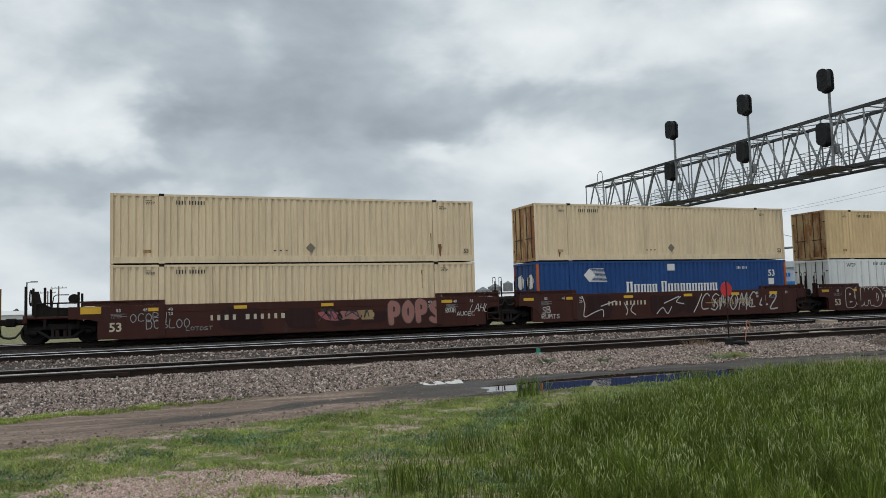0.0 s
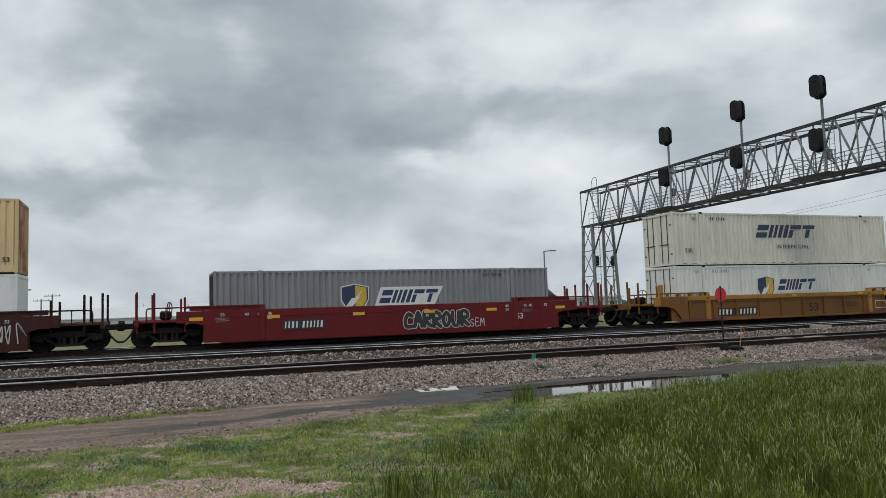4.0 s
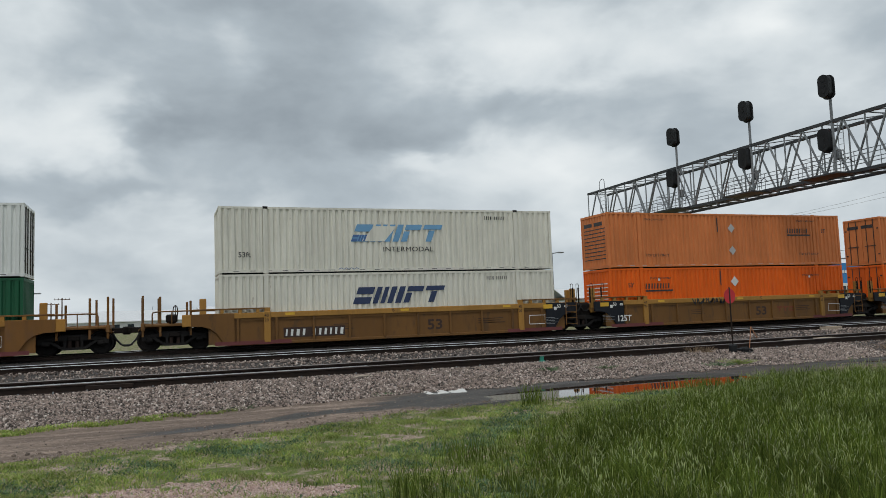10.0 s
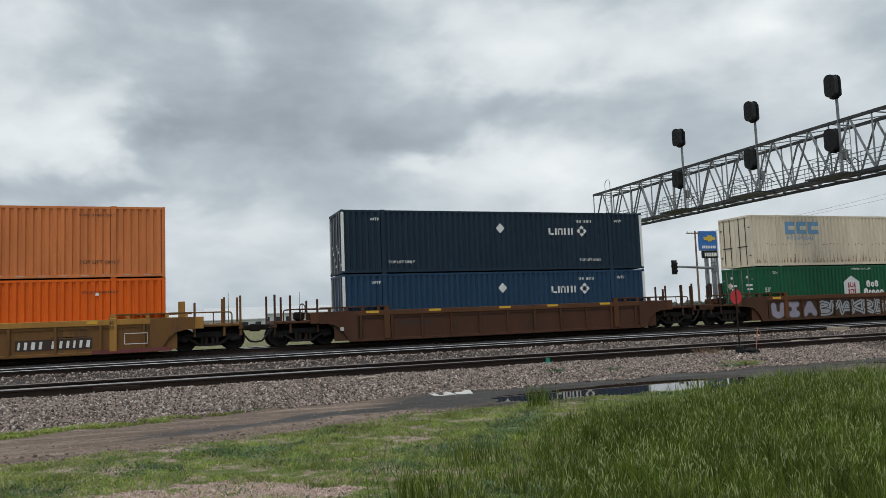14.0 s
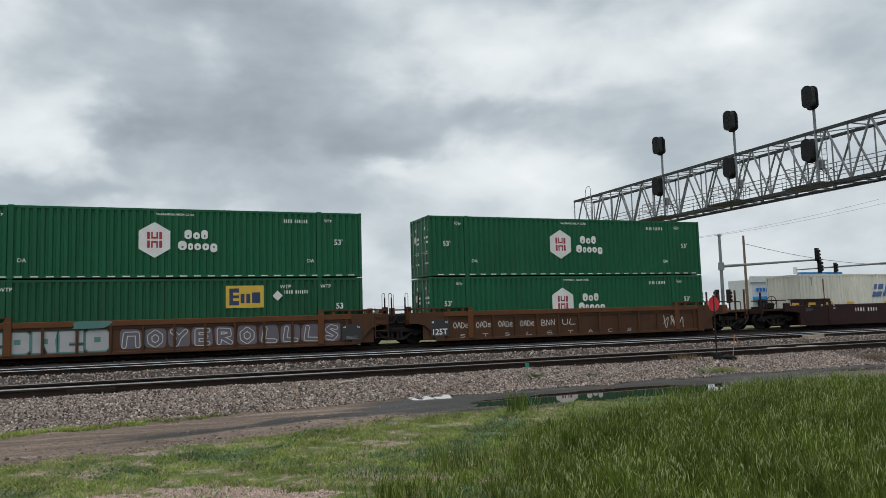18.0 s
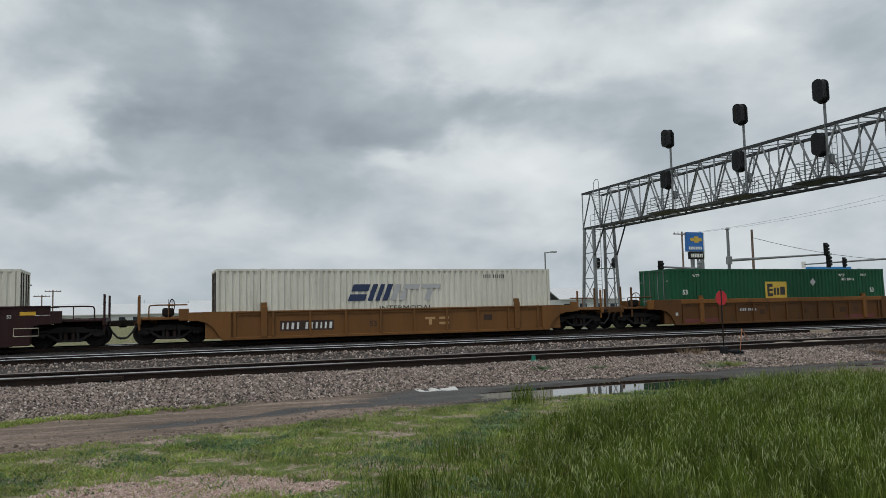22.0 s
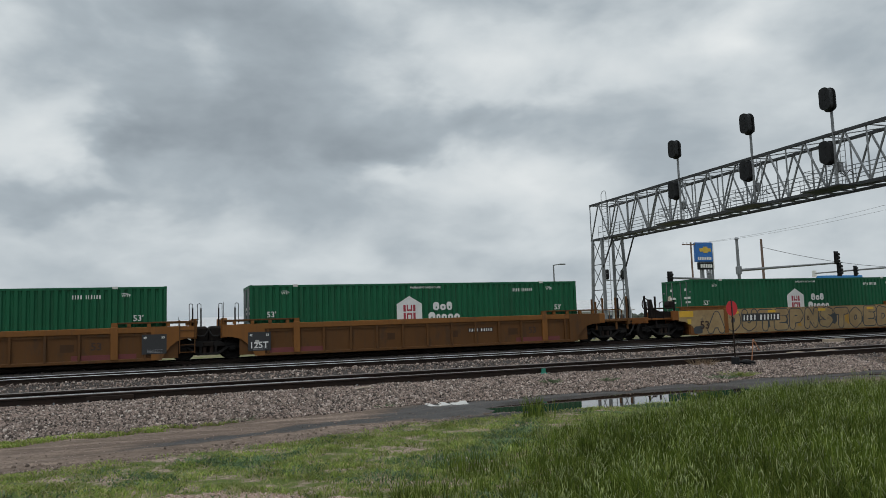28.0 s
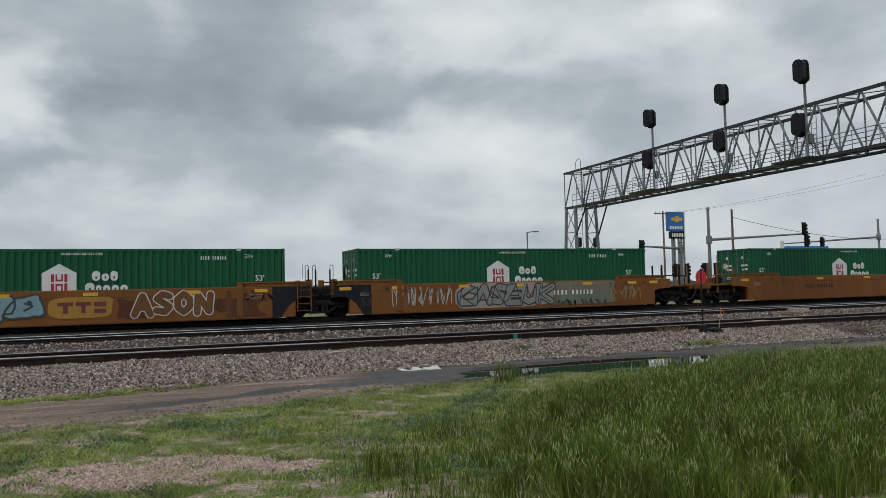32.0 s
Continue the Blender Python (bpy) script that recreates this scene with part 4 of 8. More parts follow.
            for q, zz in stakes:
                part("stanchion", lambda: Shape().cbox(-0.045, 0.045, -0.04, 0.04, 0.6, zz, 0.01), gear, c, at=(ue + sgn * q, y0 + 0.32, 0), key=("stan", zz))
                part("stanchion", lambda: Shape().cbox(-0.045, 0.045, -0.04, 0.04, 0.6, zz, 0.01), gear, c, at=(ue + sgn * (q + 0.07), y1 - 0.32, 0), key=("stan", zz))
            part("hand_rail", lambda: Shape().path([(sgn * 1.15, 0, 1.62), (sgn * 2.3, 0, 1.62), (sgn * 2.62, 0, 1.6), (sgn * 2.66, 0, 1.5), (sgn * 2.66, 0, 1.05)], 0.03, 6).path([(sgn * 1.9, 0, 1.62), (sgn * 1.9, 0, 1.05)], 0.022, 6), gear, c, at=(ue, y0 + 0.24, 0), key=("hrail", sgn))
            if posts:
                part("guide_post", lambda: Shape().cbox(*sorted((ue + sgn * 0.5, ue + sgn * 0.78)), 0, 0.12, 1.1, 2.12, 0.02), end_posts, c, at=(0, y0 + 0.6, 0), key=("egpost", sgn))
            if stand and sgn < 0:
                part("brake_stand", lambda: Shape().prism([(-2.75, 1.1), (-2.78, 2.1), (-2.58, 2.1), (-2.46, 1.62), (-2.1, 1.46), (-1.2, 1.42), (-1.2, 1.1)], y0 + 0.3, y0 + 0.42, "y"), M["truck"], c, "dark bent plate that carries the brake wheel", key="bstand")
                part("brake_wheel", lambda: hoop(0.3, 0.03), M["rail_side"], c, at=(-2.86, y0 + 0.45, 1.85), key="side_brake")
                part("winding_drum", lambda: Shape().rod((0, -0.2, 0), (0, 0.2, 0), 0.2, 14).rod((0, -0.24, 0), (0, -0.2, 0), 0.12, 10), M["truck"], c, at=(-1.32, y0 + 0.5, 1.78), key="drum")
                part("guard_hoop", lambda: Shape().path([(-2.1, 0, 1.45), (-2.05, 0, 1.88), (-1.95, 0, 1.95), (-1.5, 0, 1.95)], 0.02, 6), M["rail_side"], c, at=(0, y0 + 0.36, 0), key="ghoop")
            wheels = () if stand or sgn > 0 else ((1.75, 1.6),)
            for q, zz in wheels:
                rim = part("brake_wheel", lambda: hoop(0.27, 0.022), M["rail_side"], c, at=(ue + sgn * q, y0 + 0.75, zz, 0, 0, 20), key="brake")
                for k in range(2):
                    part("spoke", lambda: Shape().rod((0, -0.27 * (k == 0), -0.27 * (k == 1)), (0, 0.27 * (k == 0), 0.27 * (k == 1)), 0.016, 5), M["rail_side"], rim, key=("spoke", k))
            mid, top_z = 1.9, 1.5
            if wheels:
                part("brake_gear", lambda: Shape().cbox(-0.24, 0.24, -0.2, 0.2, top_z - 0.36, top_z, 0.07), M["truck"], c, at=(ue + sgn * mid, y0 + 0.8, 0), key=("gear", sgn))
                part("brake_post", lambda: Shape().cbox(-0.12, 0.12, -0.08, 0.08, 1.08, top_z - 0.3, 0.02), M["truck"], c, at=(ue + sgn * mid, y0 + 0.8, 0), key=("bpost", sgn))
            part("coupler", lambda: Shape().cbox(*sorted((ue + sgn * 3.05, ue + sgn * 3.62)), TRACK_Y - 0.11, TRACK_Y + 0.11, 0.78, 1.02, 0.04).cbox(*sorted((ue + sgn * 3.5, ue + sgn * 3.8)), TRACK_Y - 0.22, TRACK_Y + 0.16, 0.72, 1.06, 0.06), M["truck"], c, key=("coupler", sgn))
            part("air_hose", lambda: Shape().path([(0, 0, 0.8), (sgn * 0.12, 0, 0.55), (sgn * 0.34, 0, 0.3), (sgn * 0.62, 0, 0.26)], 0.045, 6), M["hose"], c, at=(ue + sgn * 3.15, TRACK_Y - 0.35, 0), key=("ahose", sgn))
            part("uncoupling_lever", lambda: Shape().path([(0, -1.2, 1.0), (sgn * 0.12, -1.0, 0.85), (sgn * 0.12, -0.1, 0.9)], 0.015, 5), walkway, c, at=(ue + sgn * 3.08, TRACK_Y, 0), key=("lever", sgn))
    part("well_floor", lambda: Shape().box(0.3, LONG - 0.3, y0 + 0.15, y1 - 0.15, 0.14, 0.2), M["truck"], c, key="wfloor")
    bogie(c, -1.70 if left == "joint" else -1.78)
    if right == "end":
        bogie(c, LONG + 1.75)
    return c


# liveries of the boxes
EMBLEM_PLAIN = plain("chipped_white_casting", (0.6, 0.6, 0.56), 0.6)
CREAM = paint("cream_box_paint", (0.80, 0.65, 0.44), 0.72, dust=0.88)
CREAM_OLD = paint("stained_cream_box_paint", (0.80, 0.60, 0.34), 0.68, dust=0.8)
CREAM_RUSTY = paint("rusty_cream_door_paint", (0.5, 0.34, 0.17), 0.47, stain=(0.24, 0.085, 0.03))
WHITE = paint("white_box_paint", (0.80, 0.82, 0.80), 0.74, dust=0.9)
WHITE_NEW = paint("clean_white_box_paint", (0.77, 0.79, 0.75), 0.735, dust=0.9)
WHITE_OLD = paint("weathered_white_box_paint", (0.77, 0.75, 0.65), 0.67, dust=0.86)
WHITE_RUSTY = paint("rust_streaked_white_paint", (0.78, 0.68, 0.53), 0.68, dust=0.85)
GREY = paint("grey_box_paint", (0.28, 0.29, 0.30), 0.8)
BLUE = paint("blue_box_paint", (0.022, 0.078, 0.25), 0.74)
ORANGE_END = paint("orange_corner_paint", (0.55, 0.14, 0.04), 0.8)
GREEN = paint("dark_green_box_paint", (0.012, 0.115, 0.052), 0.8, dust=0.8)
GREEN_OLD = paint("faded_green_box_paint", (0.015, 0.10, 0.047), 0.76)
ORANGE_DULL = paint("dull_orange_box_paint", (0.70, 0.228, 0.075), 0.74)
ORANGE = paint("bright_orange_box_paint", (0.86, 0.145, 0.012), 0.8)
NAVY = paint("navy_box_paint", (0.014, 0.032, 0.055), 0.82)
NAVY_BLUE = paint("slate_blue_box_paint", (0.018, 0.055, 0.11), 0.8)
# liveries of the cars
MAROON = paint("maroon_car_paint", (0.058, 0.018, 0.013), 0.6, stain=(0.05, 0.035, 0.03))
MAROON_DARK = paint("dark_maroon_car_paint", (0.034, 0.012, 0.012), 0.68, stain=(0.03, 0.02, 0.02))
RED = paint("red_car_paint", (0.15, 0.014, 0.017), 0.64, stain=(0.09, 0.03, 0.025))
OCHRE = paint("ochre_car_paint", (0.42, 0.205, 0.043), 0.66, stain=(0.16, 0.085, 0.03))
OCHRE_SHEET = paint("dark_ochre_sheet", (0.21, 0.096, 0.026), 0.54, stain=(0.16, 0.08, 0.035))
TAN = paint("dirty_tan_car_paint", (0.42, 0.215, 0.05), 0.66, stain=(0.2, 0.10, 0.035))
TAN_SHEET = paint("dark_tan_sheet", (0.19, 0.092, 0.028), 0.54, stain=(0.10, 0.055, 0.026))
DARK_END = paint("dark_blue_end_paint", (0.012, 0.014, 0.019), 0.66, stain=(0.06, 0.04, 0.03))
BROWN = paint("brown_car_paint", (0.12, 0.05, 0.022), 0.6, stain=(0.09, 0.04, 0.02))
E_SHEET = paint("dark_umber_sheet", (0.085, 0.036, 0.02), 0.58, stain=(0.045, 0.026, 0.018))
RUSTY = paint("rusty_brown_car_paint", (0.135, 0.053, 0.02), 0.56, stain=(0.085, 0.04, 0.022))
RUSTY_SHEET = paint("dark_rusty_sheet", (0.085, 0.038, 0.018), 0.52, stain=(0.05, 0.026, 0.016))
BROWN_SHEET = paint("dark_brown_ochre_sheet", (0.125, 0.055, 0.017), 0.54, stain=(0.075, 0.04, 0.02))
YELLOW_CAR = paint("yellow_car_paint", (0.20, 0.09, 0.028), 0.56, stain=(0.14, 0.065, 0.024))
BROWN_TAN = paint("worn_brown_ochre_paint", (0.24, 0.10, 0.026), 0.58, stain=(0.11, 0.055, 0.025))
ORANGE_CAR = paint("orange_car_paint", (0.235, 0.088, 0.022), 0.56, stain=(0.15, 0.065, 0.026))

BOX = {}


def box(key, x, level, mat, label, **more):
    BOX[key] = container(x, level, mat, label=label, **more)


CARS = {}


def car(key, x, *args, **more):
    CARS[key] = well_car(x, *args, **more)


# the train, from its front to its end: x is where each box's end stands at the start
car("lead", -25.4, TAN_SHEET, TAN, right="end", left="end", label="dirty tan well car at the front of the shot")
for key, x, ends in (("a1", -1.84, ("end", "joint")), ("a2", 17.68, ("joint", "joint")), ("a3", 37.12, ("joint", "end"))):
    car(key, x, MAROON, MAROON, ribs=0, stand=True, left=ends[0], right=ends[1], label="maroon articulated well car covered in graffiti")
car("b", 60.6, RED, RED, ribs=0, left="end", right="end", label="red well car with white graffiti")
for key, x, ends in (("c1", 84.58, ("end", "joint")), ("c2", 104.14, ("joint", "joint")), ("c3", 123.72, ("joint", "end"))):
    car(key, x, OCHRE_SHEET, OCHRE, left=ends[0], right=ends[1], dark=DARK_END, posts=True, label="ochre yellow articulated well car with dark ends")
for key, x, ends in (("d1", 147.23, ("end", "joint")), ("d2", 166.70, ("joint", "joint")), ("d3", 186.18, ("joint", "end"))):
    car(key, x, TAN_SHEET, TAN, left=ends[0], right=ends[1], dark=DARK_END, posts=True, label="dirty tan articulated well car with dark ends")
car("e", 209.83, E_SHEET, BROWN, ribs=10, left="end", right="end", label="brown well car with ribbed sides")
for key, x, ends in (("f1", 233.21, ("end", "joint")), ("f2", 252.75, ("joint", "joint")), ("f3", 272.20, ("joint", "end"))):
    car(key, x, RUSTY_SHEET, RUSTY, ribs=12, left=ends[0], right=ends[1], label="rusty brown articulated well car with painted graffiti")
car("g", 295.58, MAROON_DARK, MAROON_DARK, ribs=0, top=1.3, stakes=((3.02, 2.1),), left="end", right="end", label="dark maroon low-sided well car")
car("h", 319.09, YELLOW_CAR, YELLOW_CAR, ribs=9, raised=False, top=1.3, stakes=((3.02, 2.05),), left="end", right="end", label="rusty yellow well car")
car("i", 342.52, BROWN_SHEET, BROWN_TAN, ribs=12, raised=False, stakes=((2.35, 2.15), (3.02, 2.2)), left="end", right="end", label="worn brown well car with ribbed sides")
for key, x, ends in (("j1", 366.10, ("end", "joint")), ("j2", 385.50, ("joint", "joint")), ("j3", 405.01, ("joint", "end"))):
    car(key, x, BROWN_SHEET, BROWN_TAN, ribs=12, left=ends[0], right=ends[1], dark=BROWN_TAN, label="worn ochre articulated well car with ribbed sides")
for key, x, ends in (("k1", 428.33, ("end", "joint")), ("k2", 447.82, ("joint", "joint")), ("k3", 467.27, ("joint", "end"))):
    car(key, x, ORANGE_CAR, ORANGE_CAR, ribs=0, stand=True, left=ends[0], right=ends[1], dark=DARK_END, label="orange articulated well car painted over with graffiti")
car("m", 490.8, ORANGE_CAR, ORANGE_CAR, ribs=0, left="end", right="end", label="orange-brown well car with smooth sides")

box("a1u", -1.84, 1, CREAM, "cream steel container stacked on another", rail_h=0.3, top_lock=M["truck"])
box("a1l", -1.84, 0, CREAM, "cream steel container in a maroon well car", rail_h=0.3, top_lock=M["truck"])
box("a2u", 17.68, 1, CREAM, "cream steel container with rusty doors on a blue one", rail_h=0.3, end=CREAM_RUSTY, top_lock=M["truck"])
box("a2l", 17.68, 0, BLUE, "blue steel container with orange corner posts and white lettering shapes", frame_mat=ORANGE_END)
box("a3u", 37.12, 1, CREAM_OLD, "yellowed cream container with rusty doors", rail_h=0.3, end=CREAM_RUSTY, top_lock=M["truck"])
box("a3l", 37.12, 0, WHITE, "white smooth-sided container below a cream one", rail_h=0.3, flat_sides=True)
box("b", 60.6, 0, GREY, "grey steel container with a shield emblem", doors_left=True)
box("c1u", 84.58, 1, WHITE_OLD, "off-white container with slanted navy lettering shapes", top_lock=M["truck"])
box("c1l", 84.58, 0, WHITE_NEW, "white container with a shield emblem", top_lock=M["truck"])
box("c2u", 104.14, 1, WHITE_NEW, "white container with a shield emblem", doors_left=False)
box("c2l", 104.14, 0, WHITE_NEW, "white container with a shield emblem in an ochre well car")
box("c3u", 123.72, 1, WHITE_NEW, "white container with a shield emblem on a green one", doors_left=False)
box("c3l", 123.72, 0, GREEN_OLD, "green container with a white hexagon emblem")
box("d1u", 147.23, 1, WHITE_OLD, "weathered white container with faded blue lettering shapes", doors_left=False, top_lock=M["truck"])
box("d1l", 147.23, 0, WHITE_OLD, "weathered white container with navy lettering shapes", doors_left=False)
box("d2u", 166.70, 1, ORANGE_DULL, "dull orange container with black lettering shapes", doors_left=False)
box("d2l", 166.70, 0, ORANGE, "bright orange container with a white diamond placard", doors_left=False)
box("d3u", 186.18, 1, ORANGE_DULL, "dull orange container stacked on a bright orange one")
box("d3l", 186.18, 0, ORANGE, "bright orange container in a tan well car")
box("e_u", 209.83, 1, NAVY, "dark navy container with white corner posts", frame_mat=WHITE)
box("e_l", 209.83, 0, NAVY_BLUE, "slate blue container with white corner posts", frame_mat=WHITE)
box("f1u", 233.21, 1, WHITE_RUSTY, "rust-streaked white container on a green one")
box("f1l", 233.21, 0, GREEN, "dark green container with a white hexagon emblem")
box("f2u", 252.75, 1, GREEN, "dark green container with a white hexagon emblem")
box("f2l", 252.75, 0, GREEN_OLD, "green container with a yellow panel emblem")
box("f3u", 272.20, 1, GREEN, "dark green container with a white hexagon emblem")
box("f3l", 272.20, 0, GREEN, "dark green container in a rusty brown well car")
box("g", 295.58, 0, WHITE_OLD, "weathered white container with streaked blue lettering shapes", doors_left=False)
box("h", 319.09, 0, WHITE_OLD, "weathered white container with half-worn navy lettering shapes")
box("i", 342.52, 0, GREEN_OLD, "green container with a yellow panel emblem")
for key, x in (("j1", 366.10), ("j2", 385.50), ("j3", 405.01), ("k1", 428.33), ("k2", 447.82), ("k3", 467.27), ("m", 490.8)):
    box(key, x, 0, GREEN, "dark green container with a white house-shaped emblem", top_lock=EMBLEM_PLAIN)


# ---- painted marks on the boxes ----
BY = 0.001
NAVY_INK = plain("navy_lettering", (0.022, 0.04, 0.105), 0.5)
BLUE_INK = plain("worn_blue_lettering", (0.06, 0.14, 0.33), 0.6)
PALE_BLUE = plain("sky_blue_lettering", (0.16, 0.36, 0.58), 0.6)
GOLD_INK = plain("gold_emblem", (0.62, 0.42, 0.06), 0.5)
EMBLEM_WHITE = plain("white_emblem", (0.75, 0.75, 0.73), 0.5)
EMBLEM_RED = plain("dark_red_emblem", (0.36, 0.03, 0.05), 0.5)
EMBLEM_YELLOW = plain("yellow_emblem", (0.66, 0.44, 0.05), 0.5)
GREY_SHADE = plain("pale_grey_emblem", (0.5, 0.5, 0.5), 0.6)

# plain slanted blocks that stand for a brand's five wide signs, as (x0, x1, z0, z1) in a box of height 1
SLANTED = [[(0, 1.0, 0.58, 1), (0, 1.0, 0, 0.40)], [(0, 0.3, 0, 1), (0.46, 0.72, 0, 1), (0.88, 1.2, 0, 1)], [(0, 0.36, 0, 1)], [(0, 1.0, 0.68, 1), (0, 0.36, 0, 0.6)], [(0, 1.15, 0.72, 1), (0.4, 0.76, 0, 0.66)]]


def slanted_word(parent, u, z, h, wide, mat, only=range(5), lean=0.38, y=BY):
    x, k = 0.0, 0.0
    total = sum(max(r[1] for r in g) for g in SLANTED) + 0.16 * 4
    f = (wide - lean * h) / (total * h)
    for i, g in enumerate(SLANTED):
        if i in only:
            part("lettering", flat([((x + a) * h * f, (x + b) * h * f, c * h, d * h) for a, b, c, d in g], lean), mat, parent, at=(u, y, z))
        x += max(r[1] for r in g) + 0.16


def shield(parent, u, z, w, h):
    """A shield emblem: white edge, navy and gold fields and a white slash."""
    def out(s):
        return [(-w / 2 * s, h * (0.5 * s) - 0.1 * h), (0, h * 0.5 * s), (w / 2 * s, h * 0.5 * s - 0.1 * h), (w / 2 * s, -0.05 * h), (0.34 * w * s, -0.32 * h * s), (0, -0.5 * h * s), (-0.34 * w * s, -0.32 * h * s), (-w / 2 * s, -0.05 * h)]
    e = part("emblem", polygon(out(1.0)), NAVY_INK, parent, "navy and gold shield emblem", (u, BY, z))
    part("emblem_field", polygon([(0.02, 0.44 * h), (0.42 * w, 0.36 * h), (0.42 * w, -0.05 * h), (0.3 * w, -0.28 * h), (0.02, -0.42 * h)], 0.006), GOLD_INK, e, at=(0, -0.002, 0))
    part("emblem_slash", polygon([(-0.34 * w, -0.3 * h), (-0.1 * w, 0.02 * h), (0.0, 0.0), (0.3 * w, 0.3 * h), (0.12 * w, 0.05 * h), (0.18 * w, 0.05 * h), (-0.16 * w, -0.38 * h)], 0.01), EMBLEM_WHITE, e, at=(0, -0.003, 0))
    rim = out(0.98)
    part("emblem_edge", ribbon(rim + rim[:1], 0.05), EMBLEM_WHITE, e, at=(0, -0.007, 0))


def hexagon(parent, u, z, r):
    pts = [(r * math.sin(math.pi * k / 3) * 0.95, r * math.cos(math.pi * k / 3)) for k in range(6)]
    e = part("emblem", polygon(pts), EMBLEM_WHITE, parent, "white hexagon emblem with dark red bars", (u, BY, z))
    q = 0.56 * r
    for a, b, c, d in ((-0.58, -0.36, 0.07, 0.8), (-0.58, -0.36, -0.8, -0.07), (-0.26, -0.14, 0.12, 0.8), (-0.26, -0.14, -0.8, -0.12), (0.14, 0.26, 0.12, 0.8), (0.14, 0.26, -0.8, -0.12), (0.36, 0.58, 0.07, 0.8), (0.36, 0.58, -0.8, -0.07), (-0.14, 0.14, 0.12, 0.3), (-0.14, 0.14, -0.3, -0.12)):
        part("emblem_bar", flat([(a * q * 1.2, b * q * 1.2, c * q, d * q)]), EMBLEM_RED, e, at=(0, -0.004, 0))


def round_blocks(parent, u, z, widths, h, mat, tall=(), drop=(), y=BY):
    x = 0.0
    for i, w in enumerate(widths):
        hh = h * (1.35 if i in tall else 1.0)
        b = min(w, hh) * 0.28
        z0 = -0.3 * h if i in drop else 0.0
        pts = [(x + b, z0), (x + w - b, z0), (x + w, z0 + b), (x + w, hh - b), (x + w - b, hh), (x + b, hh), (x, hh - b), (x, z0 + b)]
        part("lettering", polygon(pts), mat, parent, at=(u, y, z))
        if w > 0.18:
            part("lettering_gap", flat([(x + 0.4 * w, x + 0.62 * w, 0.3 * h, 0.62 * h)], thick=0.002), PAINT["dark_green_box_paint"], parent, at=(u, y - 0.003, z))
        x += w + 0.055


def green_marks(b, level, house=True):
    base = 1.60 if level else 1.55
    hexagon(b, 7.24, base, 0.75)
    round_blocks(b, 8.42, base + 0.05, (0.3, 0.27, 0.27), 0.29, EMBLEM_WHITE, tall=(0, 2))
    round_blocks(b, 8.17, base - 0.42, (0.34, 0.2, 0.27, 0.27, 0.28), 0.29, EMBLEM_WHITE, drop=(4,), tall=(0,))
    words("WARNING HIGH CUBE", 7.3, 2.64, 0.10, M["white"], b, BY, 1.05)
    for u in (0.72, 14.85):
        words("53'", u, base - 0.12 - (0.02 if level else -0.06), 0.25, M["white"], b, BY)
    for u in (1.36, 14.42):
        words("WTP", u, 2.48, 0.115, M["white"], b, BY)
        part("stripe", flat([(0, 0.25, 0, 0.016)]), M["white"], b, at=(u, BY, 2.62))
    bar_row(b, 12.6, 2.42, 0.16, M["white"], BY, 10, 7, 4)
    if level:
        for u in (2.22, 13.62):
            words("DA", u, 0.66, 0.16, M["white"], b, BY)
        for k in range(28):
            part("dash", flat([(0, 0.29, 0, 0.045)]), M["white"], b, at=(0.45 + k * 0.557, BY, 0.06), key="dash")
    for j, y in enumerate((0.18, 1.42)):
        for k, (dy, w, z, h) in enumerate(((0.0, 0.5, 1.85, 0.12), (0.0, 0.42, 1.63, 0.1), (0.1, 0.3, 1.2, 0.05), (0.1, 0.34, 1.1, 0.05), (0.05, 0.42, 0.62, 0.07), (0.3, 0.16, 2.3, 0.14))):
            part("door_mark", lambda: Shape().box(-0.002, 0.002, y + dy, y + dy + w, z, z + h), M["white"], b, at=(0.03, 0, 0), key=("dmark", j, k))
    part("door_emblem", Shape().rod((0.03, 1.95, 1.9), (0.034, 1.95, 1.9), 0.2, 6), M["cream_mark"], b, key="demblem")


def white_ids(b, ink, level):
    bar_row(b, 2.55, 2.5, 0.17, ink, BY, 10, 3, 4)
    for u in (1.35, 14.4):
        words("WTP", u, 2.48, 0.12, ink, b, BY)
        part("stripe", flat([(0, 0.26, 0, 0.018)]), ink, b, at=(u, BY, 2.63))


def diamond(b, u, z, r, mat):
    part("placard", polygon([(0, -r), (r * 0.95, 0), (0, r), (-r * 0.95, 0)]), mat, b, "diamond placard", (u, BY, z))


PLACARD = plain("grey_brown_placard", (0.20, 0.17, 0.12), 0.6)
for key in ("a1u", "a1l", "a2u", "a3u"):
    white_ids(BOX[key], M["dark"], 1)
    diamond(BOX[key], 8.22, 0.66, 0.23, PLACARD)
    words("53", 15.6, 0.42, 0.2, M["dark"], BOX[key], BY)
    part("plate", flat([(0, 0.32, 0, 0.13)]), PAINT["rusty_cream_door_paint"], BOX[key], at=(1.25, BY, 0.45))
    for k, w in enumerate((0.1, 0.1, 0.1)):
        part("vent", flat([(0, w, 0, 0.05)]), M["dark"], BOX[key], at=(6.6 + 0.25 * k, BY, 0.52))
b = BOX["a2l"]
diamond(b, 3.05, 2.17, 0.36, M["white"])
for k in range(11):
    part("stripe", flat([(0.36 - 0.06 * abs(k - 5), 1.1 - 0.02 * k, 0, 0.025)]), M["white"], b, at=(3.0, BY, 1.83 + 0.066 * k))
x = 5.25
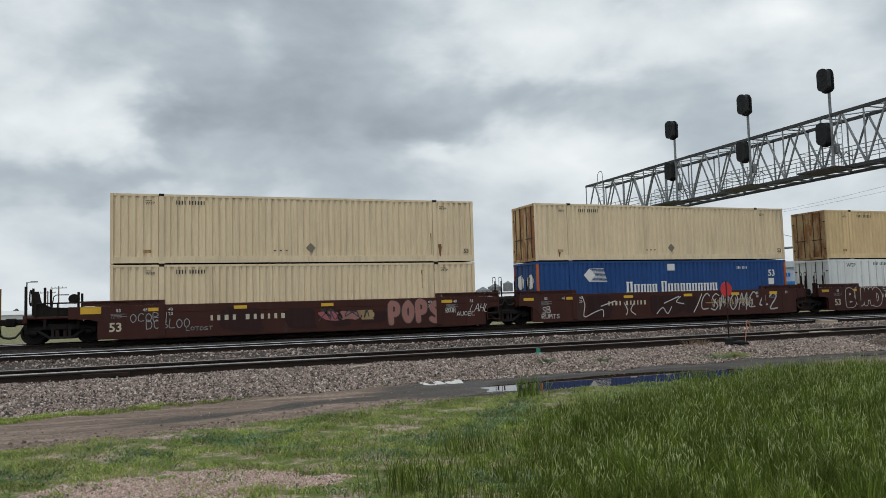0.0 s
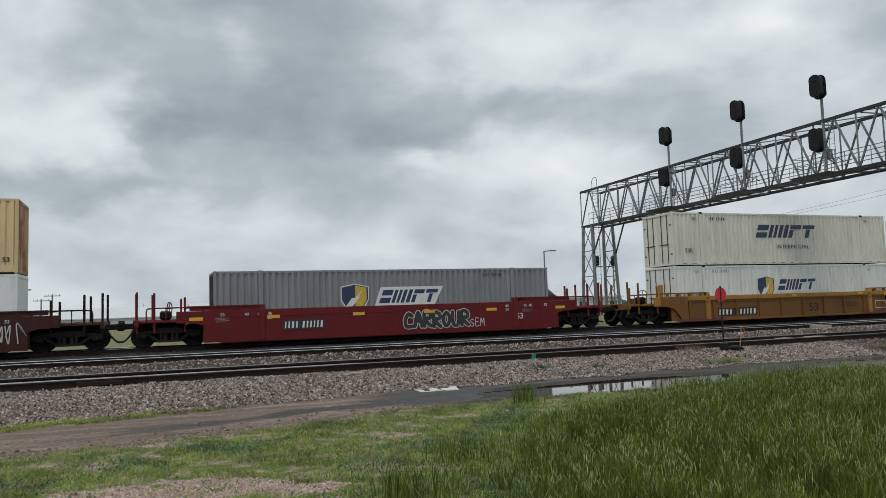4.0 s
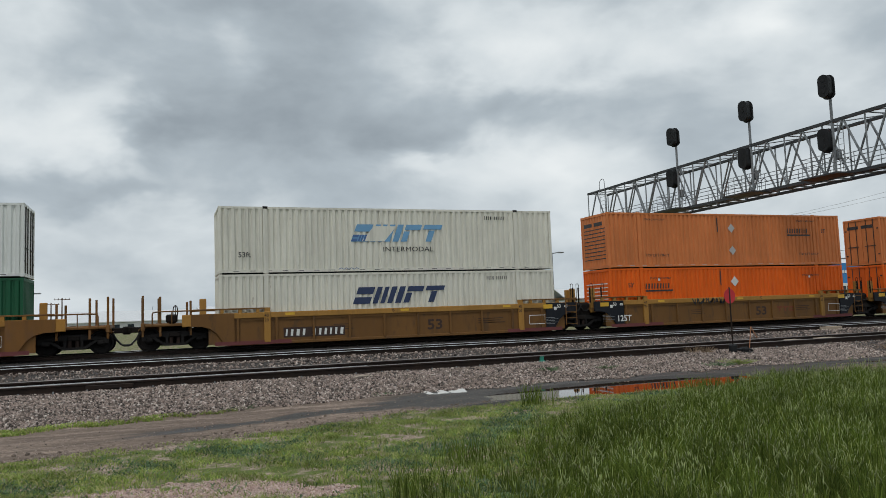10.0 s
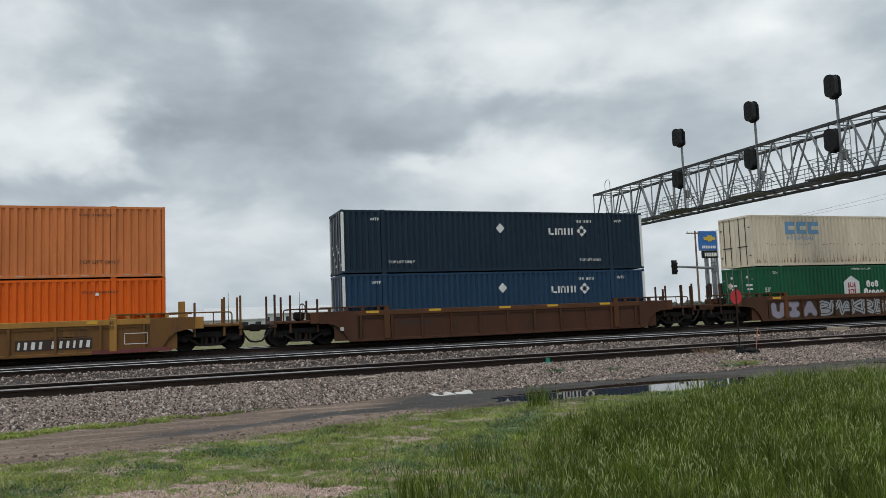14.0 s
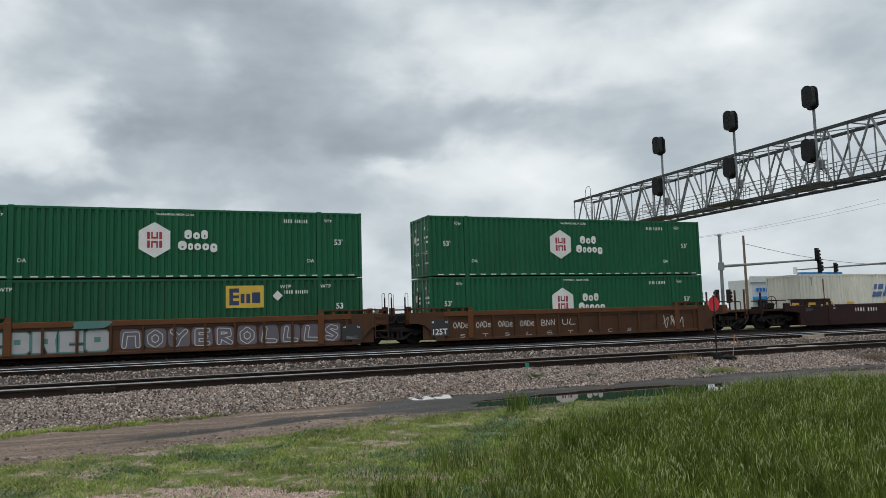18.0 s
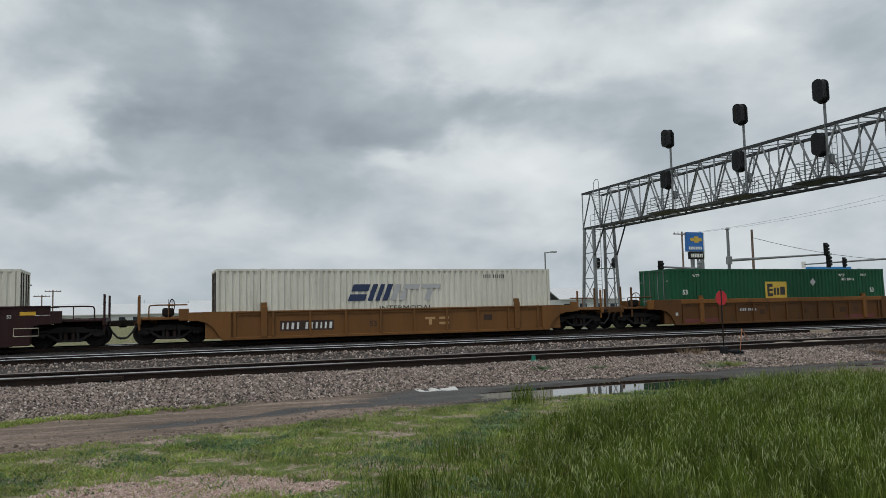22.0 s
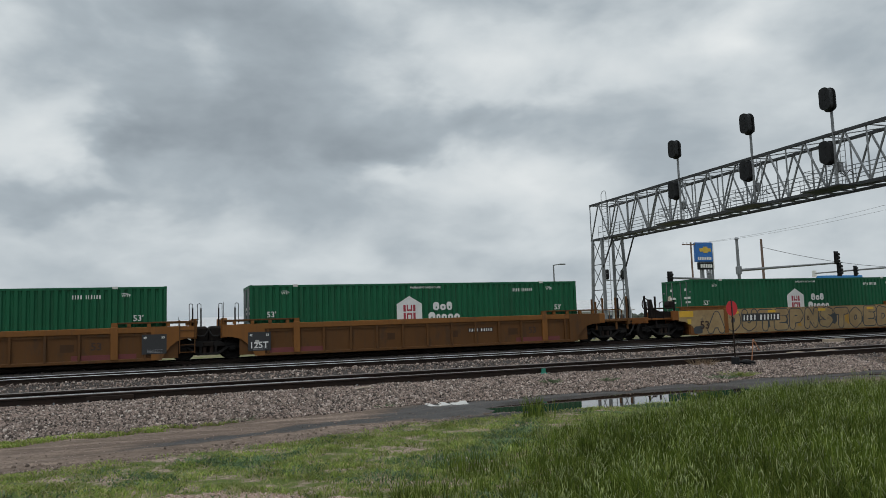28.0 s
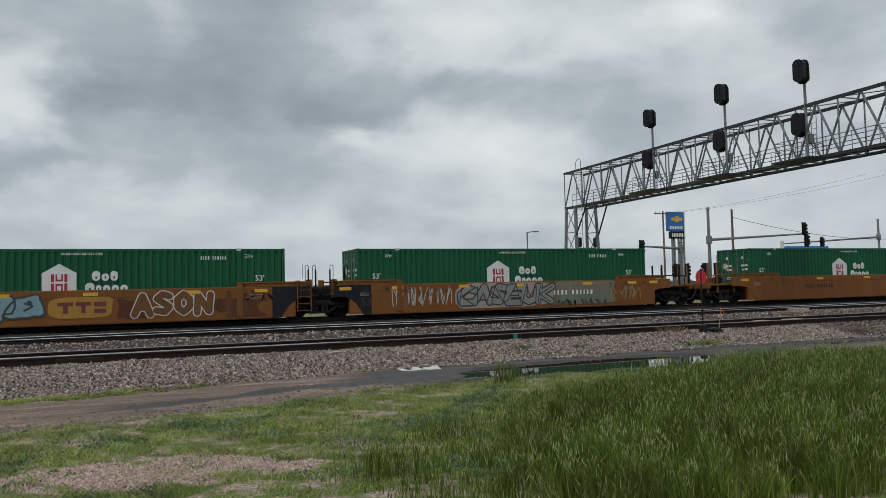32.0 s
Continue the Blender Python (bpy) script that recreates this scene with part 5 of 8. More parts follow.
for i, (w, tall) in enumerate(((0.55, 1), (0.5, 0), (0.44, 0), (0.4, 0), (0.44, 0), (0.3, -1), (0.5, 1), (0.46, 0), (0.48, 0), (0.44, 0), (0.46, 0), (0.46, 0), (0.44, 0), (0.5, 0), (0.2, 0), (0.46, 0))):
    if tall >= 0:
        h = 0.56 if tall else 0.42
        part("lettering", flat([(0.04 * w, 0.28 * w, 0.1 * h, 0.9 * h), (0.46 * w, 0.7 * w, 0.1 * h, 0.9 * h), (0, 0.32 * w, 0, 0.1 * h), (0.42 * w, 0.74 * w, 0, 0.1 * h), (0, 0.74 * w, 0.9 * h, h)]), M["white"], b, "white block with serif feet", (x, BY, 1.24))
    x += w * 0.86 if tall >= 0 else 0.2
part("panel", flat([(0, 0.48, 0, 0.36)]), EMBLEM_WHITE, b, at=(7.9, BY, 2.36))
part("panel", flat([(0, 0.4, 0, 0.36)]), EMBLEM_WHITE, b, at=(14.82, BY, 1.5))
words("53", 14.82, 1.98, 0.36, M["white"], b, BY)
bar_row(b, 12.6, 2.4, 0.15, M["white"], BY, 7, 9, 3)
for y in (0.75, 1.85):
    part("door_emblem", Shape().rod((0.022, y, 1.9), (0.03, y, 1.9), 0.4, 6), M["white"], b, "white hexagon on the door")
    part("door_emblem", Shape().box(0.024, 0.03, y - 0.3, y + 0.3, 0.5, 1.0), GREY_SHADE, b)
b = BOX["a3l"]
words("WTP", 1.45, 2.42, 0.24, M["dark"], b, BY)
bar_row(b, 3.65, 2.52, 0.17, M["dark"], BY, 10, 5, 4)
bar_row(b, 7.75, 2.48, 0.14, M["dark"], BY, 5, 6, 2)
words("WTP", 14.55, 2.42, 0.2, M["dark"], b, BY)
part("dark_strip", flat([(0, 2.7, 0, 0.07)]), M["galv_dark"], b, at=(6.7, BY, 2.8))
for k in range(18):
    part("seam", flat([(0, 0.016, 0.32, 2.76)]), M["grey_mark"], b, at=(2.6 + 0.63 * k, 0.006, 0), key="seam")

b = BOX["b"]
shield(b, 6.17, 1.6, 1.3, 1.3)
part("lettering_edge", polygon([(7.1, 1.22), (10.05, 1.22), (10.5, 2.08), (7.4, 2.08)]), EMBLEM_WHITE, b, "white edge behind the slanted blocks", (0, BY + 0.003, 0))
slanted_word(b, 7.3, 1.34, 0.6, 2.95, NAVY_INK, y=BY - 0.002)
bar_row(b, 12.6, 2.5, 0.15, M["dark"], BY, 10, 2, 4)
b = BOX["c1u"]
slanted_word(b, 5.8, 1.55, 0.74, 4.6, NAVY_INK)
words("INTERMODAL", 7.3, 0.92, 0.23, NAVY_INK, b, BY, 1.26)
white_ids(b, NAVY_INK, 1)
words("53ft", 0.8, 0.7, 0.24, M["dark"], b, BY)
for key, u0 in (("c1l", 0.06), ("c2u", 0.0), ("c2l", 0.05), ("c3u", 0.0)):
    b = BOX[key]
    up = key[-1] == "u"
    shield(b, 6.34, 1.70 if up else 1.58, 1.28, 1.38)
    part("lettering_edge", polygon([(7.05, 1.32), (9.9, 1.32), (10.36, 2.16), (7.35, 2.16)]), EMBLEM_WHITE, b, "white edge behind the slanted blocks", (0, BY + 0.003, 0))
    slanted_word(b, 7.2, 1.44, 0.62, 2.95, NAVY_INK, y=BY - 0.002)
    white_ids(b, M["grey_mark"], 1)
    if up:
        words("INTERMODAL", 7.15, 1.06, 0.19, GREY_SHADE, b, BY, 1.5)
        for u in (2.5, 13.1):
            words("TOP LIFT ONLY", u, 0.44, 0.12, M["dark"], b, BY)
            words("DA", u + 0.25, 0.64, 0.15, M["dark"], b, BY)
        words("53ft", 0.75, 0.68, 0.22, M["dark"], b, BY)
diamond(BOX["c2l"], 13.2, 1.9, 0.27, EMBLEM_WHITE)
for key in ("c1u", "c1l", "c2u", "c2l", "c3u", "d1u"):
    for k in range(22):
        part("slot", flat([(0, 0.24, 0, 0.022)]), M["dark"], BOX[key], at=(0.6 + k * 0.7, BY + 0.003, 0.085), key="slot")
for key in ("d1u", "d1l"):
    b, up = BOX[key], key[-1] == "u"
    if up:
        slanted_word(b, 5.8, 1.38, 0.8, 4.5, PALE_BLUE)
        part("worn_patch", polygon([(6.3, 1.4), (7.4, 1.4), (8.0, 2.1), (6.9, 2.1)]), WHITE_OLD, b, at=(0, BY - 0.003, 0))
        slanted_word(b, 5.8, 1.40, 0.3, 1.6, BLUE_INK, y=BY - 0.004, only=(0, 1))
        words("INTERMODAL", 7.3, 0.92, 0.23, M["dark"], b, BY, 1.24)
        words("53ft", 0.8, 0.7, 0.24, M["dark"], b, BY)
    else:
        slanted_word(b, 5.82, 1.46, 0.76, 4.5, NAVY_INK)
    bar_row(b, 12.5, 2.45, 0.17, M["dark"], BY, 10, 4, 4)
    part("scrawl", ribbon([(5.2 + 0.12 * k, 0.12 + 0.07 * (k % 2)) for k in range(9)], 0.03), BLUE_INK, b, at=(0, BY, 0))
for key, first in (("d2u", 12.12), ("d2l", 2.17), ("d3u", 2.3), ("d3l", 2.28)):
    b, up = BOX[key], key[-1] == "u"
    bar_row(b, first, 1.86 if up else 1.8, 0.27, M["dark"], BY, 9, 11, 0, 0.25, name="lettering")
    part("lettering_bar", flat([(0, 1.75, 0, 0.09)]), M["dark"], b, at=(first, BY, 1.7 if up else 1.64))
    words("53'", 14.7 if first > 9 else 1.1, 1.9, 0.22, M["dark"], b, BY)
    if up:
        diamond(b, 8.1, 2.13, 0.26, GREY_SHADE)
        diamond(b, 8.1, 0.88, 0.26, GREY_SHADE)
        for u in (2.3, 12.9):
            words("TOP LIFT ONLY", u, 0.58, 0.14, M["dark"], b, BY, 1.1)
            words("STACK 2 HIGH ONLY", u, 2.52, 0.10, M["dark"], b, BY)
    else:
        diamond(b, 8.1, 2.08, 0.29, EMBLEM_WHITE)
        for u in (2.5, 13.0):
            words("STACK 2 HIGH ONLY", u, 2.3, 0.10, M["dark"], b, BY)
            part("sticker", flat([(0, 0.13, 0, 0.13)]), EMBLEM_WHITE, b, at=(u + 0.5, BY, 2.2))
    part("serial_bars", Shape().prism([(0, 0), (0.07, 0), (0.07, 0.8), (0, 0.8)], -0.002, 0.002, "y"), M["dark"], b, at=(7.1, BY, 1.9))
    for k in range(20):
        part("dash", flat([(0, 0.3, 0, 0.02)]), GREY_SHADE, b, at=(0.5 + 0.78 * k, BY, 0.1), key="pale_dash")
    if key == "d3u" or key == "d2u":
        for y in (0.5, 1.5):
            part("door_mark", Shape().box(-0.003, 0.0, y, y + 0.8, 2.3, 2.5), M["dark"], b, at=(0.02, 0, 0))
for key in ("d2u", "d2l"):
    for k in range(9):
        part("end_stripe", Shape().box(-0.004, 0.0, 0.25, 2.3, 0, 0.05), M["dark"] if key == "d2u" else EMBLEM_WHITE, BOX[key], at=(0.012, 0, 0.5 + 0.2 * k), key=("estripe", key))
for key in ("e_u", "e_l"):
    b, up = BOX[key], key[-1] == "u"
    diamond(b, 7.93, 2.1, 0.25, EMBLEM_WHITE)
    part("lettering", flat([(0, 0.1, 0, 0.34), (0, 0.3, 0, 0.08), (0.36, 0.46, 0, 0.34), (0.52, 0.6, 0, 0.34), (0.72, 0.8, 0, 0.34), (0.52, 0.8, 0.26, 0.34), (0.88, 0.98, 0, 0.34), (1.1, 1.2, 0, 0.34), (1.3, 1.38, 0, 0.34)]), M["white"], b, "white lettering blocks", (10.6, BY, 1.78))
    for dx, dz in ((0, 0.16), (0.16, 0), (0, -0.16), (-0.16, 0)):
        e = 0.13
        part("emblem", polygon([(dx, dz - e), (dx + e, dz), (dx, dz + e), (dx - e, dz)]), M["white"], b, at=(12.5, BY, 1.97))
    part("emblem_core", polygon([(0, -0.14), (0.14, 0), (0, 0.14), (-0.14, 0)]), NAVY, b, at=(12.5, BY - 0.004, 1.97))
    bar_row(b, 12.2, 2.4, 0.14, M["white"], BY, 10, 8, 4)
    for u in (2.2, 12.3):
        if up:
            words("TOP LIFT ONLY", u, 0.44, 0.13, M["white"], b, BY)
    for u in (1.35, 14.45):
        words("WTP", u, 2.42, 0.15, M["white"], b, BY)
    for k in range(8):
        part("door_mark", Shape().box(0.02, 0.03, 0.2 + 0.27 * k, 0.38 + 0.27 * k, 0.35 + 0.31 * (k % 4), 0.47 + 0.31 * (k % 4)), M["white"], b)
b = BOX["f1u"]
slab_w = [(0, 0.7), (0.85, 1.55), (1.7, 2.5)]
part("lettering", flat([(a, c, 0, 0.7) for a, c in slab_w]), PALE_BLUE, b, "sky blue lettering blocks", (2.5, BY, 1.85))
part("lettering_gap", flat([(a + 0.25, c, 0.24, 0.46) for a, c in slab_w], thick=0.002), WHITE_RUSTY, b, at=(2.5, BY - 0.004, 1.85))
words("INTERMODAL", 2.6, 1.5, 0.2, PALE_BLUE, b, BY, 1.15)
bar_row(b, 12.5, 2.45, 0.15, M["grey_mark"], BY, 10, 12, 4)
RUST_DRIP = paint("rust_drip", (0.27, 0.085, 0.028), 0.5)
for i in range(57):
    # thin drips from the seam of each fold, and a short row of scabs half way up
    q, sh = random.Random(500 + i), Shape()
    u = 0.25 + 0.278 * i
    for _ in range(q.randint(2, 4) + (2 if 3.0 < u < 8.5 else 0)):
        x, w, z0, tall = u + q.uniform(-0.09, 0.09), q.uniform(0.012, 0.035), q.uniform(0.18, 0.24), q.uniform(0.12, 0.85) * q.uniform(0.3, 1.0)
        sh.add([(x, 0, z0), (x + w, 0, z0), (x + 0.7 * w, 0, z0 + 0.6 * tall), (x + 0.5 * w, 0, z0 + tall), (x + 0.2 * w, 0, z0 + 0.7 * tall)], [(0, 1, 2, 3, 4)])
    if q.random() < 0.75:
        x, z0 = u + q.uniform(-0.03, 0.03), 1.22 + q.uniform(-0.04, 0.04)
        sh.add([(x, 0, z0), (x + 0.1, 0, z0 + 0.01), (x + 0.11, 0, z0 + 0.05), (x + 0.01, 0, z0 + 0.04)], [(0, 1, 2, 3)])
    part("rust_run", sh, RUST_DRIP, b, at=(0, 0.0, 0))
for key, lvl in (("c3l", 0), ("f1l", 0), ("f2u", 1), ("f3u", 1), ("f3l", 0), ("j1", 0), ("j2", 0), ("j3", 0), ("k1", 0), ("k2", 0), ("k3", 0), ("m", 0)):
    green_marks(BOX[key], lvl)
for key, u, low in (("f2l", 10.1, 0.0), ("i", 6.7, 0.42)):
    b = BOX[key]
    part("emblem", flat([(0, 1.6, 0, 0.96)]), EMBLEM_YELLOW, b, "yellow panel with dark blocks", (u, BY, 1.62 - low))
    part("lettering", flat([(0.15, 0.55, 0.12, 0.84), (0.62, 0.78, 0.2, 0.6), (0.86, 1.02, 0.2, 0.6), (1.1, 1.45, 0.2, 0.66)]), NAVY_INK if key == "f2l" else M["dark"], b, at=(u, BY - 0.004, 1.62 - low))
    part("lettering_gap", flat([(0.3, 0.58, 0.3, 0.42), (0.3, 0.58, 0.54, 0.66)], thick=0.002), EMBLEM_YELLOW, b, at=(u, BY - 0.007, 1.62 - low))
    diamond(b, 12.3 if key == "f2l" else 10.33, 2.12, 0.23, EMBLEM_WHITE if key == "f2l" else GREY_SHADE)
    for q in (0.9, 14.9):
        words("53", q, 1.5, 0.26, M["white"], b, BY)
    for q in (1.6, 12.4, 14.2):
        words("WTP", q, 2.44, 0.16, M["white"], b, BY)
    bar_row(b, 12.6, 2.2, 0.15, M["white"], BY, 10, 14, 4)
b = BOX["g"]
slanted_word(b, 5.85, 1.48, 0.78, 4.5, BLUE_INK)
for k in range(6):
    part("worn_streak", flat([(0, 0.1, 0, 0.5)], 0.38), WHITE_OLD, b, at=(6.2 + 0.62 * k, BY - 0.004, 1.75))
words("INTERMODAL", 7.2, 0.96, 0.25, M["dark"], b, BY, 1.2)
bar_row(b, 12.5, 2.45, 0.17, M["dark"], BY, 10, 15, 4)
b = BOX["h"]
slanted_word(b, 5.73, 1.43, 0.76, 4.55, NAVY_INK, only=(0, 1))
slanted_word(b, 5.73, 1.43, 0.76, 4.55, GREY_SHADE, only=(2, 3, 4))
words("INTERMODAL", 7.2, 0.96, 0.25, M["dark"], b, BY, 1.2)
bar_row(b, 12.5, 2.45, 0.17, M["dark"], BY, 10, 16, 4)


# ---- rust runs below fittings ----
RUST_RUN = material("rust_run", (0.22, 0.10, 0.045), (0.14, 0.065, 0.032), scale=5.0, rough=0.9, amount=0.6, stretch=(3, 1, 0.4))


def rust_run(key, u, z0, z1, w, seed=1):
    """A ragged brown run that narrows downwards."""
    r = random.Random(seed)
    n = 7
    left = [(u - w / 2 * (1 - 0.75 * i / n) * r.uniform(0.6, 1.1), z1 + (z0 - z1) * i / n) for i in range(n + 1)]
    right = [(u + w / 2 * (1 - 0.75 * i / n) * r.uniform(0.6, 1.1), z1 + (z0 - z1) * i / n) for i in range(n + 1)]
    part("rust_run", polygon(left + right[::-1], 0.002), RUST_RUN, BOX[key], at=(0, BY + 0.001, 0))


for k, (key, u, z0, z1, w) in enumerate((("a1u", 13.95, 0.35, 1.35, 0.05), ("a1u", 14.4, 0.25, 0.85, 0.22), ("a1l", 13.45, 1.7, 2.55, 0.06), ("a1l", 14.1, 2.3, 2.85, 0.12), ("a2u", 1.35, 0.2, 0.5, 0.2), ("a3u", 2.0, 0.3, 2.2, 0.06), ("a3u", 14.1, 1.2, 2.7, 0.07),
                                         ("g", 1.85, 0.7, 2.6, 0.2), ("g", 0.9, 2.2, 2.7, 0.1), ("f1u", 3.1, 0.15, 0.7, 0.08), ("f1u", 15.3, 0.5, 1.9, 0.08), ("f1u", 15.7, 1.1, 2.2, 0.06), ("f1u", 13.6, 1.9, 2.5, 0.06), ("d1u", 2.0, 0.4, 2.3, 0.05), ("d1u", 14.2, 0.9, 2.6, 0.06), ("d1l", 14.2, 1.0, 2.5, 0.06), ("c1u", 2.0, 0.2, 1.5, 0.05), ("h", 14.2, 0.8, 2.5, 0.05), ("h", 2.0, 1.0, 2.6, 0.05))):
    rust_run(key, u, z0, z1, w, k)


# ---- painted marks on the cars ----
CY = FACE - 0.22
SMOOTH_Y, SHEET_Y = CY - 0.012, CY + 0.084
STENCIL = plain("dark_brown_stencil", (0.045, 0.022, 0.014), 0.7)
CHALK = plain("chalk_white_spray", (0.58, 0.57, 0.54), 0.8)
PINK = plain("dusty_pink_spray", (0.33, 0.15, 0.125), 0.8)
SILVER = plain("silver_spray", (0.42, 0.42, 0.43), 0.6)
SAND = material("sand_spray", (0.37, 0.262, 0.13), (0.27, 0.18, 0.085), scale=1.6, rough=0.85, fine=7.0, amount=0.35, stain=(0.12, 0.10, 0.075), stain_at=0.6, stain_scale=2.0)
SLATE = plain("dark_slate_spray", (0.05, 0.055, 0.06), 0.8)
ICE = plain("pale_blue_spray", (0.22, 0.34, 0.38), 0.8)
DUSK = plain("grey_violet_spray", (0.14, 0.125, 0.15), 0.8)
LILAC = plain("pale_lilac_spray", (0.33, 0.30, 0.37), 0.8)
TEAL = plain("teal_spray", (0.09, 0.22, 0.2), 0.8)
SAGE = plain("grey_green_spray", (0.27, 0.30, 0.24), 0.8)
ROSE = plain("red_pink_spray", (0.38, 0.1, 0.11), 0.8)
MUD_RED = plain("red_oxide_patch", (0.16, 0.04, 0.04), 0.8)


def curve(points, n=8):
    """A soft line through the points."""
    p, out = [points[0], *points, points[-1]], []
    for a, b, c, d in zip(p, p[1:], p[2:], p[3:]):
        for i in range(n):
            t = i / n
            out.append(tuple(0.5 * (2 * b[k] + (c[k] - a[k]) * t + (2 * a[k] - 5 * b[k] + 4 * c[k] - d[k]) * t * t + (3 * b[k] - a[k] - 3 * c[k] + d[k]) * t ** 3) for k in (0, 1)))
    return out + [points[-1]]


def scrawl(parent, u0, u1, z0, z1, mat, seed, signs=5, w=0.035, y=SMOOTH_Y, name="graffiti_tag"):
    """A sprayed tag: one loose looping stroke for each sign."""
    r = random.Random(seed)
    step = (u1 - u0) / signs
    for i in range(signs):
        a = u0 + i * step
        pts = [(a + step * r.uniform(-0.1, 1.05), z0 + (z1 - z0) * (k % 2 + r.uniform(-0.3, 0.3)) * 0.8 + 0.1 * (z1 - z0)) for k in range(r.randint(4, 6))]
        pts = [(x, min(max(z, z0), z1)) for x, z in pts]
        part(name, ribbon(curve(pts), w), mat, parent, at=(0, y - 0.0004 * i, 0))


def blob(cx, cz, w, h, r, n=26, power=0.55, wild=0.1):
    ph = [r.uniform(0, 6.28) for _ in range(3)]
    pts = []
    for k in range(n):
        a = 2 * math.pi * k / n
        c, s = math.cos(a), math.sin(a)
        q = 1 + wild * (math.sin(2 * a + ph[0]) + 0.6 * math.sin(3 * a + ph[1]) + 0.5 * math.sin(5 * a + ph[2]))
        pts.append((cx + w / 2 * q * math.copysign(abs(c) ** power, c), cz + h / 2 * min(q, 1.08) * math.copysign(abs(s) ** power, s)))
    return pts


def bubbles(parent, u0, u1, z0, z1, count, fill, edge, seed, y=SMOOTH_Y, wild=0.1, power=0.6, edge_w=0.05):
    """Swollen throw-up signs: a filled body, a dark outline and inner cuts."""
    r = random.Random(seed)
    step = (u1 - u0) / count
    for i in range(count):
        cx, cz = u0 + (i + 0.5) * step, (z0 + z1) / 2
        pts = blob(cx, cz, step * 1.08, (z1 - z0) * 0.94, r, wild=wild, power=power)
        pts = [(x, min(max(z, z0), z1)) for x, z in pts]
        g = part("graffiti_sign", polygon(pts, 0.003), fill, parent, at=(0, y - 0.001 * (i % 3), 0))
        part("outline", ribbon(pts + pts[:1], edge_w), edge, g, at=(0, -0.004, 0))
        q = step * 0.25
        part("cut", ribbon(curve([(cx - q * 0.2, cz + (z1 - z0) * r.uniform(0.1, 0.25)), (cx + q * r.uniform(0.2, 0.9), cz + 0.05), (cx - q * 0.3, cz - (z1 - z0) * r.uniform(0.1, 0.3))]), edge_w), edge, g, at=(0, -0.0045, 0))
        if r.random() < 0.7:
            part("eye", polygon(blob(cx + r.uniform(-0.15, 0.15) * step, cz + 0.18 * (z1 - z0), 0.16 * step, 0.16 * (z1 - z0), r, 10), 0.002), edge, g, at=(0, -0.005, 0))


def slabs(parent, u0, u1, z0, z1, count, fill, edge, seed, y=SMOOTH_Y, gap=0.06, edge_w=0.04, cut=None):
    """Straight-sided signs with notches, each outlined."""
    r = random.Random(seed)
    step = (u1 - u0) / count
    h = z1 - z0
    for i in range(count):
        a, b = u0 + i * step + gap * step, u0 + (i + 1) * step - gap * step
        w = b - a
        kind = r.randint(0, 4)
        j = lambda v: v + r.uniform(-0.04, 0.04) * h
        if kind == 0:
            pts = [(a, z0), (a + 0.3 * w, z0), (a + 0.3 * w, j(z0 + 0.62 * h)), (a + 0.68 * w, j(z0 + 0.62 * h)), (a + 0.68 * w, z0), (b, z0), (b, z1), (a, j(z1 - 0.03 * h))]
        elif kind == 1:
            pts = [(a, z0), (b, z0), (b, z0 + 0.3 * h), (a + 0.42 * w, z0 + 0.32 * h), (a + 0.42 * w, z0 + 0.42 * h), (b, z0 + 0.42 * h), (b, z1), (a, z1), (a, j(z0 + 0.7 * h))]
        elif kind == 2:
            pts = [(a, z0), (a + 0.4 * w, z0), (a + 0.5 * w, z0 + 0.3 * h), (a + 0.62 * w, z0), (b, z0), (b - 0.05 * w, j(z0 + 0.55 * h)), (b, z1), (a, z1)]
        elif kind == 3:
            pts = [(a, z0 + 0.12 * h), (a + 0.14 * w, z0), (b - 0.14 * w, z0), (b, z0 + 0.14 * h), (b, z1 - 0.14 * h), (b - 0.14 * w, z1), (a + 0.14 * w, z1), (a, z1 - 0.12 * h)]
        else:
            pts = [(a, z0), (b, z0), (b, z0 + 0.34 * h), (a + 0.46 * w, z0 + 0.34 * h), (a + 0.46 * w, z1), (a, z1)]
        g = part("graffiti_sign", polygon(pts, 0.003), fill, parent, at=(0, y - 0.0008 * (i % 2), 0))
        part("outline", ribbon(pts + pts[:1], edge_w), edge, g, at=(0, -0.004, 0))
        if kind in (2, 3):
            c = (a + b) / 2
            part("cut", polygon([(c - 0.13 * w, z0 + 0.42 * h), (c + 0.13 * w, z0 + 0.42 * h), (c + 0.13 * w, z0 + 0.66 * h), (c - 0.13 * w, z0 + 0.66 * h)], 0.002), cut or edge, g, at=(0, -0.004, 0))


